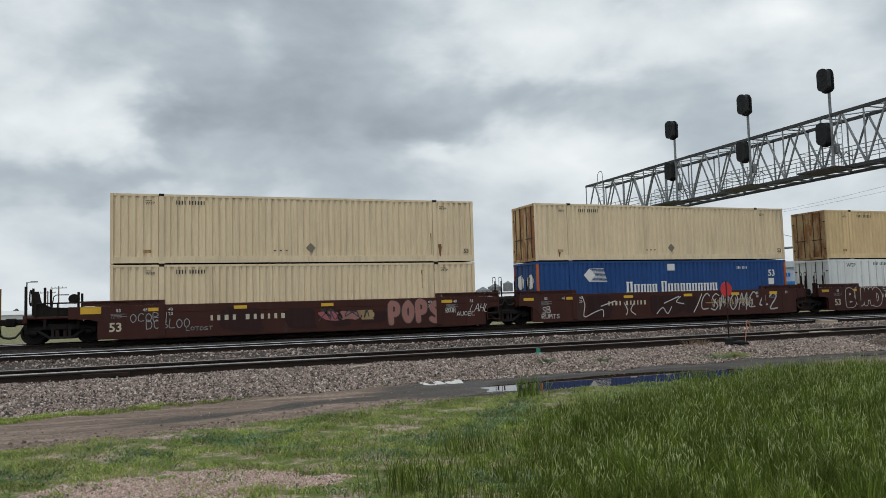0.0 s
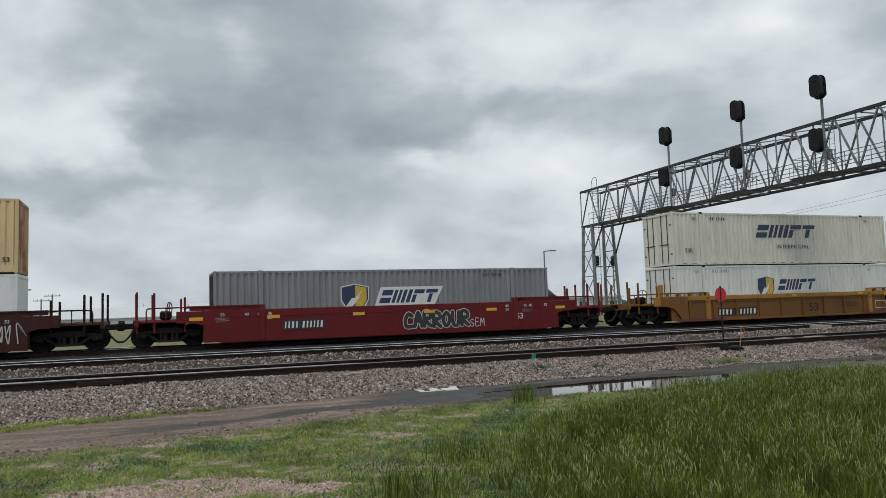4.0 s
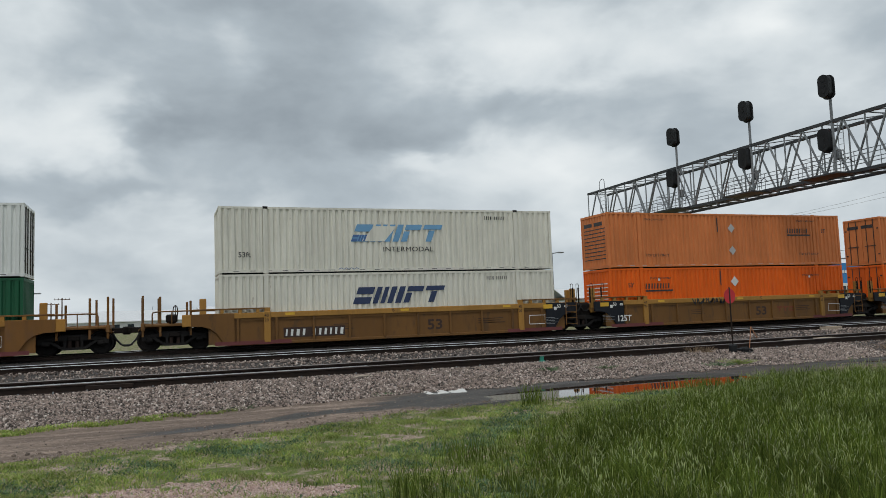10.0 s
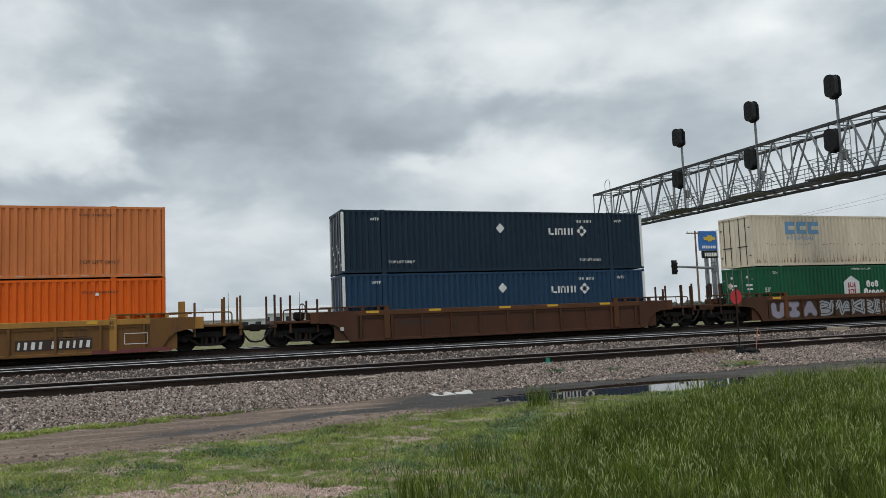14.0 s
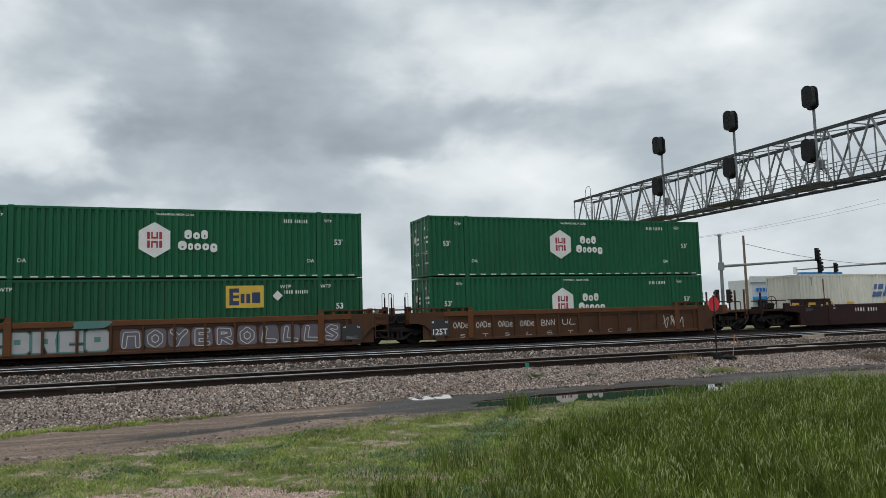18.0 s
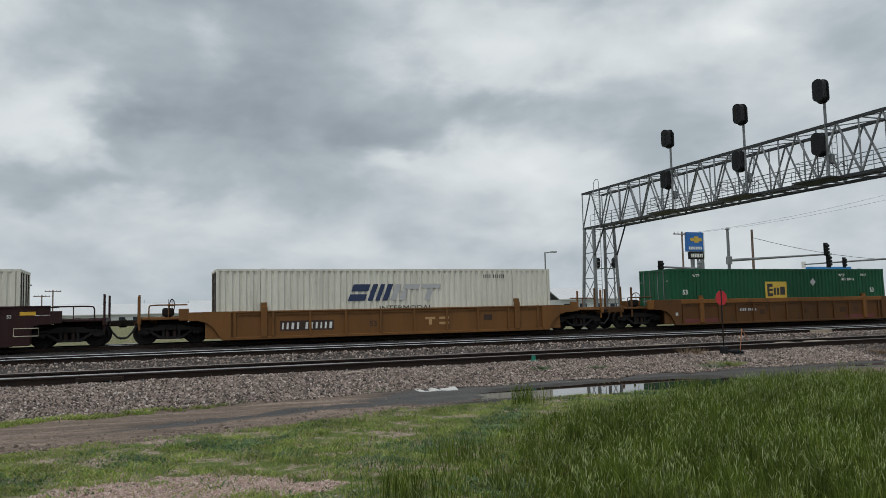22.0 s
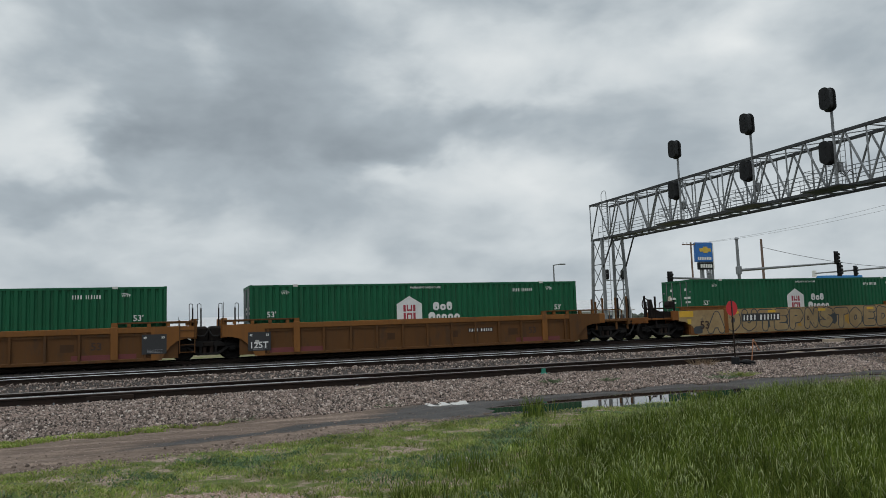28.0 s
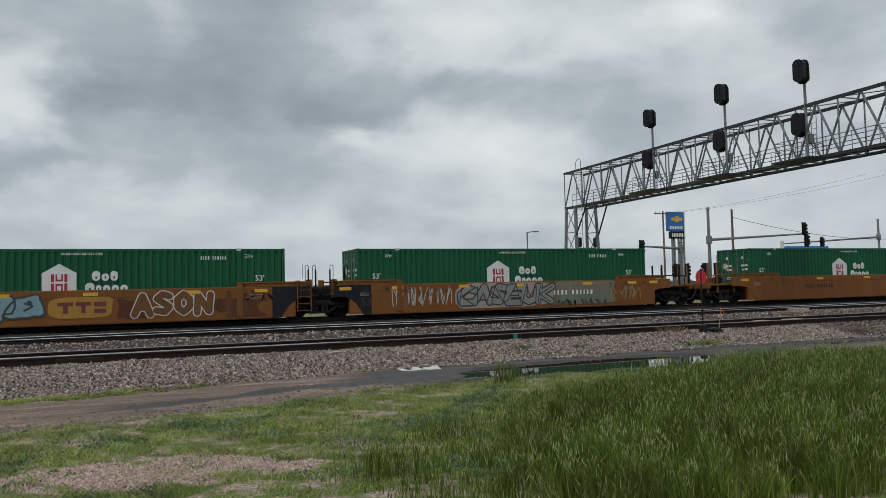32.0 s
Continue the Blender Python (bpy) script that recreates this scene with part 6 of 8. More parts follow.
# hand-drawn signs as strokes in a box of height 1 and width 1
STROKES = {"A": [[(0, 0), (0.5, 1), (1, 0)], [(0.2, 0.38), (0.8, 0.38)]], "B": [[(0, 0), (0, 1), (0.7, 0.95), (0.75, 0.65), (0.1, 0.5), (0.9, 0.4), (0.85, 0.05), (0, 0)]],
           "C": [[(0.95, 0.85), (0.5, 1), (0.05, 0.6), (0.2, 0.1), (0.95, 0.1)]], "D": [[(0.05, 0), (0.05, 1), (0.75, 0.85), (0.95, 0.45), (0.7, 0.08), (0.05, 0)]],
           "E": [[(0.95, 1), (0.1, 1), (0.1, 0), (0.95, 0)], [(0.1, 0.52), (0.8, 0.52)]], "e": [[(0.1, 0.4), (0.8, 0.5), (0.7, 0.75), (0.2, 0.65), (0.15, 0.15), (0.9, 0.05)]],
           "H": [[(0.05, 0), (0.05, 1)], [(0.95, 0), (0.95, 1)], [(0.05, 0.5), (0.95, 0.5)]], "L": [[(0.2, 1), (0.05, 0.05), (1, 0)]], "M": [[(0, 0), (0.15, 1), (0.5, 0.4), (0.85, 1), (1, 0)]],
           "N": [[(0.05, 0), (0.1, 1), (0.85, 0.05), (0.95, 1)]], "O": [[(0.5, 1), (0.08, 0.7), (0.12, 0.25), (0.5, 0), (0.9, 0.3), (0.9, 0.72), (0.5, 1)]], "P": [[(0.1, 0), (0.05, 1), (0.75, 0.98), (0.9, 0.72), (0.7, 0.48), (0.1, 0.45)]],
           "R": [[(0.05, 0), (0.05, 1), (0.8, 0.95), (0.85, 0.6), (0.1, 0.5), (0.95, 0)]], "S": [[(0.9, 0.88), (0.45, 1), (0.1, 0.75), (0.5, 0.52), (0.9, 0.3), (0.6, 0.02), (0.05, 0.12)]], "T": [[(0, 1), (1, 1)], [(0.5, 1), (0.5, 0)]], "I": [[(0.2, 1), (0.8, 1)], [(0.5, 1), (0.5, 0)], [(0.2, 0), (0.8, 0)]], "K": [[(0.05, 0), (0.05, 1)], [(0.95, 1), (0.1, 0.5), (1, 0)]], "W": [[(0, 1), (0.2, 0), (0.5, 0.6), (0.8, 0), (1, 1)]],
           "U": [[(0.05, 1), (0.1, 0.2), (0.5, 0), (0.9, 0.2), (0.95, 1)]], "Y": [[(0, 1), (0.5, 0.5), (1, 1)], [(0.5, 0.5), (0.3, 0)]], "4": [[(0.7, 0), (0.7, 1), (0, 0.35), (1, 0.35)]], "2": [[(0.05, 0.8), (0.5, 1), (0.9, 0.75), (0.05, 0), (1, 0)]],
           "gate": [[(0, 0), (0.1, 0.9), (0.95, 0.9), (1, 0)]]}


def fat(lines, w, soft=True, thick=0.0005):
    """Strokes of one width with round ends, each piece a hair in front of the one before."""
    s, k = Shape(), 0
    for line in lines:
        pts = curve(line, 4) if soft and len(line) > 2 else line
        for p, q in zip(pts, pts[1:]):
            d = math.hypot(q[0] - p[0], q[1] - p[1]) or 1
            nx, nz = -(q[1] - p[1]) / d * w / 2, (q[0] - p[0]) / d * w / 2
            y = -thick * 0.02 * k
            s.add([(p[0] + nx, y, p[1] + nz), (p[0] - nx, y, p[1] - nz), (q[0] - nx, y, q[1] - nz), (q[0] + nx, y, q[1] + nz)], [(0, 1, 2, 3)])
            k += 1
        for p in pts:
            s.add([(p[0] + w / 2 * math.cos(0.7854 * i), -thick * 0.02 * k, p[1] + w / 2 * math.sin(0.7854 * i)) for i in range(8)], [tuple(range(8))])
            k += 1
    return s


def hand_word(parent, signs, u0, u1, z0, z1, mat, w=0.035, y=SMOOTH_Y, fill=None, fill_w=0.0, soft=True, lean=0.0, jitter=0.06, seed=1, share=0.8):
    """A sprayed word, sign by sign; with a fill the strokes become outlined fat letters."""
    r = random.Random(seed)
    step = (u1 - u0) / len(signs)
    for i, sign in enumerate(signs):
        dz = r.uniform(-jitter, jitter) * (z1 - z0)

        def put(p):
            return (u0 + step * (i + 0.5 + (p[0] - 0.5) * share) + lean * p[1] * (z1 - z0), z0 + dz + p[1] * (z1 - z0))
        lines = [[put(p) for p in line] for line in STROKES[sign]]
        g = part("graffiti_sign" if fill else "graffiti_tag", fat(lines, w, soft), mat, parent, at=(0, y - 0.0006 * (i % 3), 0))
        if fill:
            part("fill", fat(lines, fill_w, soft), fill, g, at=(0, -0.0025, 0))


def patch(parent, u0, u1, z0, z1, mat, seed, y=SMOOTH_Y + 0.004, wild=0.12, name="paint_patch"):
    r = random.Random(seed)
    pts = [(min(max(x, u0 - 0.2), u1 + 0.2), min(max(z, z0), z1)) for x, z in blob((u0 + u1) / 2, (z0 + z1) / 2, u1 - u0, z1 - z0, r, 30, 0.45, wild)]
    part(name, polygon(pts, 0.003), mat, parent, at=(0, y, 0))


def yellow_tabs(c, places, z=1.18, y=SMOOTH_Y, w=0.55, h=0.14):
    for u in places:
        part("reflector", lambda: flat([(0, 1, 0, 1)]), M["yellow"], c, "yellow reflective strip", Matrix.Translation((u, y - 0.003, z)) @ Matrix.Diagonal((w, 1, h, 1)), key="reflector")


def stencils(c, mat, y=SMOOTH_Y):
    """Small capacity marks along the top of the side."""
    for u, s in ((0.25, "53"), (1.25, "48"), (1.5 + 0.3, "45"), (POST[0] + 0.25, "40"), (POST[1] - 0.55, "40"), (POST[1] + 0.45, "45"), (14.9, "48"), (15.75, "53")):
        words(s, u, 1.2, 0.13, mat, c, y)
    for u in (POST[0] + 0.25, POST[1] - 0.55):
        words("20", u, 1.02, 0.13, mat, c, y)
    for u in (0.05, 14.55):
        for k in range(4):
            part("small_print", lambda: flat([(0, 1, 0, 0.012)]), M["grey_mark"], c, at=Matrix.Translation((u, y, 0.96 + 0.05 * k)) @ Matrix.Diagonal((0.42 + 0.18 * (k % 2), 1, 1, 1)), key="small_print")


def data_panel(c, u, z, w, h):
    """A black panel with small capacity marks and lines of fine print."""
    part("data_panel", flat([(0, w, 0, h)]), M["dark"], c, at=(u, CY - 0.01, z))
    words("48", u + 0.06, z + h - 0.17, 0.09, M["white"], c, CY - 0.014)
    words("53", u + w - 0.2, z + h - 0.17, 0.09, M["white"], c, CY - 0.014)
    for k in range(3):
        part("small_print", lambda: flat([(0, 1, 0, 0.014)]), M["grey_mark"], c, at=Matrix.Translation((u + 0.2, CY - 0.014, z + 0.06 + 0.05 * k)) @ Matrix.Diagonal((w - 0.35 - 0.1 * (k % 2), 1, 1, 1)), key="small_print")


def number_bars(c, u, z, wide, mat, y, lean=0.2, backing=None, count=10):
    if backing:
        part("number_plate", flat([(-0.08, wide + 0.1, -0.07, 0.36)]), backing, c, at=(u, y + 0.003, z))
    bar_row(c, u, z, 0.28 if backing else 0.22, mat, y - 0.002, count, 21, 4, lean, wide, "number_bar")


# maroon three-unit car
c = CARS["a1"]
stencils(c, CHALK)
words("53", -0.02, 0.42, 0.36, M["cream_mark"], c, SMOOTH_Y)
number_bars(c, 3.9, 0.74, 3.1, M["cream_mark"], SMOOTH_Y, 0)
yellow_tabs(c, (-1.0, 1.45, 4.85, 8.6, 14.3), 1.2)
part("end_panel", flat([(0, 0.75, 0, 0.28)]), M["yellow"], c, at=(-1.05, SMOOTH_Y - 0.004, 1.15))
hand_word(c, "OCOBU", 0.75, 2.2, 0.78, 1.12, M["grey_mark"], 0.03, jitter=0.1, seed=3)
hand_word(c, "DOBLOO", 1.35, 3.1, 0.46, 0.82, M["grey_mark"], 0.03, jitter=0.12, seed=5)
hand_word(c, "LOTOST", 2.9, 4.0, 0.36, 0.5, M["grey_mark"], 0.02, seed=6)
for k, (u0, u1, z0, z1) in enumerate(((4.4, 6.0, 0.2, 1.3), (7.0, 8.4, 0.25, 1.15), (8.9, 9.9, 0.3, 1.1), (10.4, 11.5, 0.35, 0.95))):
    patch(c, u0, u1, z0, z1, MAROON_DARK, 210 + k, SMOOTH_Y + 0.006, 0.12)
for k, u in enumerate((8.6, 9.5, 10.3)):
    patch(c, u, u + 0.75, 0.55, 0.98, (ROSE, PINK, SAND)[k], 40 + k, wild=0.25)
scrawl(c, 8.4, 11.0, 0.55, 1.1, SLATE, 33, 4, 0.05)
hand_word(c, "POPS", 11.65, 14.3, 0.40, 1.22, M["dark"], 0.34, fill=PINK, fill_w=0.26, share=0.6)
hand_word(c, "RODH", 14.5, 15.0, 0.75, 0.95, CHALK, 0.028)
hand_word(c, "AUCEL", 15.05, 16.0, 0.58, 0.76, CHALK, 0.028)
hand_word(c, "LAHL", 15.7, 16.7, 0.75, 1.1, GREY_SHADE, 0.03, lean=0.3)
c = CARS["a2"]
stencils(c, CHALK)
for k, (u0, u1, z0, z1) in enumerate(((2.6, 4.2, 0.2, 1.35), (6.6, 8.6, 0.2, 1.35), (8.7, 9.6, 0.3, 1.2))):
    patch(c, u0, u1, z0, z1, MAROON_DARK, 220 + k, SMOOTH_Y + 0.006, 0.1)
hand_word(c, "SB", 0.1, 0.6, 0.55, 0.85, CHALK, 0.035)
hand_word(c, "RUMTS", 0.05, 1.1, 0.28, 0.48, CHALK, 0.03)
number_bars(c, 3.95, 0.82, 2.3, M["cream_mark"], SMOOTH_Y, 0)
yellow_tabs(c, (-0.9, 1.5, 4.9, 8.7, 11.9, 14.6), 1.18)
for k, pts in enumerate(([(2.4, 1.35), (2.55, 0.9), (2.5, 0.3), (3.1, 0.5), (3.6, 0.62), (3.62, 0.25)], [(3.5, 0.8), (4.4, 1.05)], [(4.9, 0.95), (5.1, 0.55), (5.0, 0.3)], [(5.5, 0.9), (5.3, 0.55), (5.6, 0.3)], [(6.9, 0.3), (7.3, 0.62), (7.6, 0.3), (7.9, 0.7)], [(7.4, 0.85), (8.4, 1.2)], [(8.5, 1.2), (8.2, 0.9), (8.7, 0.8)], [(9.3, 0.3), (9.6, 0.75), (9.9, 1.3)])):
    part("graffiti_stroke", ribbon(curve(pts), 0.05), CHALK, c, at=(0, SMOOTH_Y - 0.0006 * k, 0))
hand_word(c, "CSMOMC", 9.7, 13.6, 0.45, 1.35, GREY_SHADE, 0.06, jitter=0.1, lean=0.2, seed=4)
scrawl(c, 10.4, 13.4, 0.65, 1.0, SAND, 37, 12, 0.03)
scrawl(c, 10.6, 13.6, 0.55, 1.05, CHALK, 36, 10, 0.02)
patch(c, 10.2, 11.6, 0.76, 0.84, SAND, 44)
hand_word(c, "42", 13.8, 15.2, 0.35, 1.2, GREY_SHADE, 0.08)
c = CARS["a3"]
stencils(c, CHALK)
words("53", 0.05, 0.42, 0.36, M["cream_mark"], c, SMOOTH_Y)
yellow_tabs(c, (-0.9, 1.6, 4.9, 7.6, 9.9, 11.7, 14.6), 1.2)
hand_word(c, "BUMD", 1.0, 3.9, 0.42, 1.24, CHALK, 0.36, fill=MAROON, fill_w=0.29, share=0.7)
number_bars(c, 3.95, 0.78, 2.3, M["cream_mark"], SMOOTH_Y, 0)
hand_word(c, "EYMOONL", 4.0, 5.8, 1.22, 1.42, CHALK, 0.025)
hand_word(c, "TROLE", 4.1, 5.6, 1.02, 1.2, CHALK, 0.025)
hand_word(c, "AUCEL", 4.4, 5.6, 0.5, 0.68, CHALK, 0.028)
patch(c, 6.2, 7.7, 0.3, 1.4, GREY_SHADE, 46, wild=0.05)
part("paint_gap", polygon([(6.75, 0.72), (7.25, 0.72), (7.05, 1.02), (6.8, 1.0)], 0.003), MAROON, c, at=(0, SMOOTH_Y - 0.002, 0))
words("A", 7.08, 0.72, 0.24, M["white"], c, SMOOTH_Y - 0.005)
patch(c, 7.5, 8.6, 0.35, 0.9, ROSE, 47, wild=0.2)
patch(c, 13.0, 14.6, 0.4, 1.4, ROSE, 48, wild=0.2)
hand_word(c, "SANTEBR", 8.0, 13.4, 0.45, 1.25, CHALK, 0.36, fill=SLATE, fill_w=0.27, lean=0.15, share=0.85, soft=False)
scrawl(c, 13.8, 16.6, 0.4, 1.2, CHALK, 41, 7, 0.04)
# red car
c = CARS["b"]
stencils(c, CHALK)
yellow_tabs(c, (-1.0, 2.2, 6.0, 9.4, 12.6, 16.4), 1.05)
number_bars(c, 2.95, 0.6, 1.65, M["white"], SMOOTH_Y - 0.002, 0.2, M["dark"])
hand_word(c, "CARROUR", 8.4, 11.7, 0.42, 1.05, CHALK, 0.25, fill=M["dark"], fill_w=0.18, share=0.75)
hand_word(c, "SEM", 11.7, 12.5, 0.35, 0.7, CHALK, 0.035)
words("53", 14.2, 0.62, 0.28, CHALK, c, SMOOTH_Y)
# ochre and tan three-unit cars
for key, number, fifty, brand, end_words in (("c1", 2.75, 9.3, None, False), ("c2", None, 9.3, 10.85, True), ("c3", 10.75, 9.3, None, True), ("d1", 2.75, 9.3, None, False), ("d2", None, 9.3, 10.85, True), ("d3", 10.75, 9.3, None, True)):
    c = CARS[key]
    words("53", fifty, 0.42, 0.46, STENCIL, c, SHEET_Y - 0.004, 1.25)
    if number:
        number_bars(c, number, 0.40, 2.55, M["white"], SHEET_Y - 0.004, 0.25, STENCIL)
    if brand:
        part("lettering", flat([(0, 0.36, 0.2, 0.28), (0.13, 0.23, 0, 0.2), (0.42, 0.78, 0.2, 0.28), (0.55, 0.65, 0, 0.2), (0.86, 1.25, 0, 0.1), (0.86, 1.25, 0.18, 0.28)]), paint("red_brown_stencil", (0.22, 0.06, 0.03), 0.7), c, "red-brown lettering blocks", (brand, SHEET_Y, 0.55))
    if end_words:
        words("125T", 0.15, 0.40, 0.30, M["white"], c, CY - 0.012)
    words({"1": "B", "2": "C", "3": "A"}[key[1]], 7.6 if key[1] == "1" else 9.6, 1.3, 0.14, STENCIL, c, CY - 0.004)
    for u in (1.85, 14.02):
        words("40", u, 1.26, 0.13, STENCIL, c, CY - 0.03)
        words("20", u, 1.06, 0.13, STENCIL, c, CY - 0.03)
    yellow_tabs(c, (2.75, 8.0, 13.2), 1.31, CY, 0.4, 0.1)
    for u, e in ((-0.9, key[1] != "1"), (15.3, key[1] != "3")):
        if e:
            part("end_panel", flat([(0, 0.5, 0, 0.2)]), M["yellow"], c, at=(u + 0.1, CY - 0.012, 1.18))
            words("53", u + 0.85, 1.2, 0.16, M["white"], c, CY - 0.012)
            words("48", u + 1.25, 1.2, 0.14, M["white"], c, CY - 0.012)
            part("sticker", flat([(0, 0.15, 0, 0.15)]), M["white"], c, at=(u + 0.68, CY - 0.012, 1.1))
            for k in range(5):
                part("small_print", lambda: flat([(0, 1, 0, 0.014)]), M["grey_mark"], c, at=Matrix.Translation((u + 0.2, CY - 0.012, 0.42 + 0.075 * k)) @ Matrix.Diagonal((0.5 + 0.2 * (k % 2), 1, 1, 1)), key="small_print")
    part("red_patch", flat([(0, 3.2, 0, 0.16)]), MUD_RED, c, at=(-0.2, CY - 0.011, 0.1))
    part("red_patch", flat([(0, 3.0, 0, 0.16)]), MUD_RED, c, at=(13.4, CY - 0.011, 0.1))
    for k, u in enumerate((4.9, 11.9, 12.4)):
        part("stencil_block", flat([(0, 0.9, 0, 0.03), (0, 0.7, 0.1, 0.13), (0, 0.8, 0.2, 0.23)]), STENCIL, c, at=(u, SHEET_Y, 0.6))
    part("data_plate", ribbon([(0, 0), (0.85, 0), (0.85, 0.42), (0, 0.42), (0, 0)], 0.03), M["white"], c, at=(14.6, CY - 0.012, 0.45))
scrawl(CARS["d2"], 4.9, 7.5, 1.12, 1.42, M["dark"], 51, 9, 0.05, CY - 0.005)
patch(CARS["c2"], 2.6, 3.9, 1.2, 1.44, TEAL, 52, CY - 0.004)
# brown cars
c = CARS["e"]
yellow_tabs(c, (-0.6, 1.0, 4.0, 7.6, 10.2, 13.2, 16.1), 1.34, CY, 0.6, 0.1)
part("stencil_block", flat([(0, 1.6, 0, 0.2)]), STENCIL, c, at=(2.6, SHEET_Y, 0.75))
part("sticker", flat([(0, 0.16, 0, 0.16)]), CHALK, c, at=(-0.2, CY - 0.012, 0.6))
c = CARS["f1"]
hand_word(c, "UIA", 0.85, 4.3, 0.4, 0.96, DUSK, 0.42, SHEET_Y, LILAC, 0.34, False, share=0.62)
hand_word(c, "BMAKR", 4.5, 8.6, 0.4, 0.98, M["dark"], 0.36, SHEET_Y - 0.003, SILVER, 0.26, share=0.95, jitter=0.1, seed=8)
hand_word(c, "DSTSE", 8.7, 13.1, 0.42, 0.96, CHALK, 0.42, SHEET_Y + 0.003, M["dark"], 0.36, share=0.5, seed=9)
hand_word(c, "DSTSE", 8.7, 13.1, 0.42, 0.96, SILVER, 0.24, SHEET_Y - 0.004, share=0.5, seed=9)
hand_word(c, "DSTSE", 8.7, 13.1, 0.46, 0.96, M["dark"], 0.04, SHEET_Y - 0.008, share=0.5, seed=9)
hand_word(c, "BMAKR", 4.5, 8.6, 0.4, 0.98, M["dark"], 0.05, SHEET_Y - 0.009, share=0.95, jitter=0.1, seed=8)
scrawl(c, 12.7, 13.9, 0.7, 1.05, CHALK, 54, 4, 0.035, SHEET_Y)
words("53", 14.35, 0.6, 0.28, STENCIL, c, SHEET_Y, 1.2)
data_panel(c, 15.2, 0.35, 0.95, 0.75)
yellow_tabs(c, (11.0, 15.6, 1.0), 1.3, CY, 0.6, 0.12)
c = CARS["f2"]
data_panel(c, -0.1, 0.3, 0.95, 0.8)
words("125T", -0.05, 0.42, 0.27, M["white"], c, CY - 0.014)
slabs(c, 0.9, 5.6, 0.24, 1.1, 5, SILVER, TEAL, 21, SHEET_Y, 0.03, 0.06)
for k, sign in enumerate(("gate", "O", "Y", "E", "R", "O", "L", "L", "L", "S")):
    u = 5.95 + 0.92 * k
    patch(c, u, u + 0.84, 0.28, 1.1, DUSK, 130 + k, SHEET_Y + 0.001, 0.04)
    hand_word(c, (sign,), u, u + 0.84, 0.42, 0.96, CHALK, 0.2, SHEET_Y - 0.002, DUSK, 0.13, False, share=0.62)
data_panel(c, 15.1, 0.3, 0.9, 0.7)
patch(c, 4.2, 5.6, 1.15, 1.45, TEAL, 62, CY - 0.004)
c = CARS["f3"]
data_panel(c, -0.1, 0.3, 0.95, 0.8)
words("125T", -0.05, 0.40, 0.27, M["white"], c, CY - 0.014)
for k, tag in enumerate(("OADe", "OADe", "OADe", "OADe", "BNN", "UL")):
    hand_word(c, tag, 1.08 + 1.19 * k, 1.9 + 1.19 * k, 0.66, 0.92, CHALK, 0.034, SHEET_Y, seed=k)
scrawl(c, 13.3, 14.6, 0.3, 1.0, CHALK, 78, 3, 0.04, SHEET_Y)
for k in range(9):
    hand_word(c, "STSLETACS"[k], 1.4 + 1.19 * k, 1.75 + 1.19 * k, 0.22, 0.36, GREY_SHADE, 0.025, SHEET_Y)
# low maroon car
c = CARS["g"]
stencils(c, CHALK)
yellow_tabs(c, (-1.0, 0.3, 1.7, 3.4, 6.6, 9.4, 12.2, 14.6, 16.2), 1.3)
number_bars(c, 4.05, 0.85, 1.8, M["white"], SMOOTH_Y, 0, None, 8)
patch(c, 9.2, 12.6, 0.3, 1.05, SLATE, 84, wild=0.1)
scrawl(c, 9.4, 12.4, 0.5, 1.1, SAGE, 85, 6, 0.05)
words("53", 13.3, 0.5, 0.3, M["cream_mark"], c, SMOOTH_Y)
part("data_plate", ribbon([(0, 0), (0.85, 0), (0.85, 0.3), (0, 0.3), (0, 0)], 0.03), M["cream_mark"], c, at=(16.0, SMOOTH_Y, 0.5))
# yellow car and worn brown cars
c = CARS["h"]
number_bars(c, 2.75, 0.48, 2.2, M["white"], SHEET_Y - 0.003, 0.2, STENCIL)
words("53", 6.7, 0.5, 0.26, STENCIL, c, SHEET_Y)
part("faded_lettering", flat([(0, 0.5, 0.25, 0.36), (0.17, 0.33, 0, 0.25), (0.7, 1.2, 0, 0.12), (0.7, 1.2, 0.25, 0.36)]), paint("faded_peach", (0.5, 0.3, 0.14), 0.7), c, at=(9.4, SHEET_Y, 0.5))
part("data_plate", flat([(0, 0.45, 0, 0.26)]), STENCIL, c, at=(12.4, SHEET_Y, 0.65))
for key in ("i", "j1", "j2", "j3"):
    c = CARS[key]
    u = {"i": 4.6, "j1": 2.3, "j2": 4.9, "j3": 10.1}[key]
    part("number_plate", flat([(0, 1.3, 0, 0.2)]), STENCIL, c, at=(u, SHEET_Y + 0.001, 0.74))
    bar_row(c, u + 0.06, 0.775, 0.13, M["white"], SHEET_Y - 0.004, 9, 21, 4, 0.1, 1.15, "number_bar")
    for v, w in ((6.1, 0.36), (9.2, 0.36), (12.2, 0.5)):
        part("stencil_block", flat([(0, w, 0, 0.3)]), paint("faded_stencil", (0.075, 0.036, 0.015), 0.6), c, at=(v, SHEET_Y, 0.55))
    words("53", 13.3, 0.6, 0.3, STENCIL, c, SHEET_Y)
    part("red_patch", flat([(0, 2.4, 0, 0.2)]), MUD_RED, c, at=(0.8, SHEET_Y - 0.002, 0.2))
    part("red_patch", flat([(0, 2.4, 0, 0.2)]), MUD_RED, c, at=(12.6, SHEET_Y - 0.002, 0.2))
    part("sticker", flat([(0, 0.16, 0, 0.16)]), CHALK, c, at=(0.2, CY - 0.012, 0.6))
for key in ("j2", "j3"):
    c = CARS[key]
    data_panel(c, -0.1, 0.3, 0.95, 0.8)
    words("125T", -0.05, 0.42, 0.27, M["white"], c, CY - 0.014)
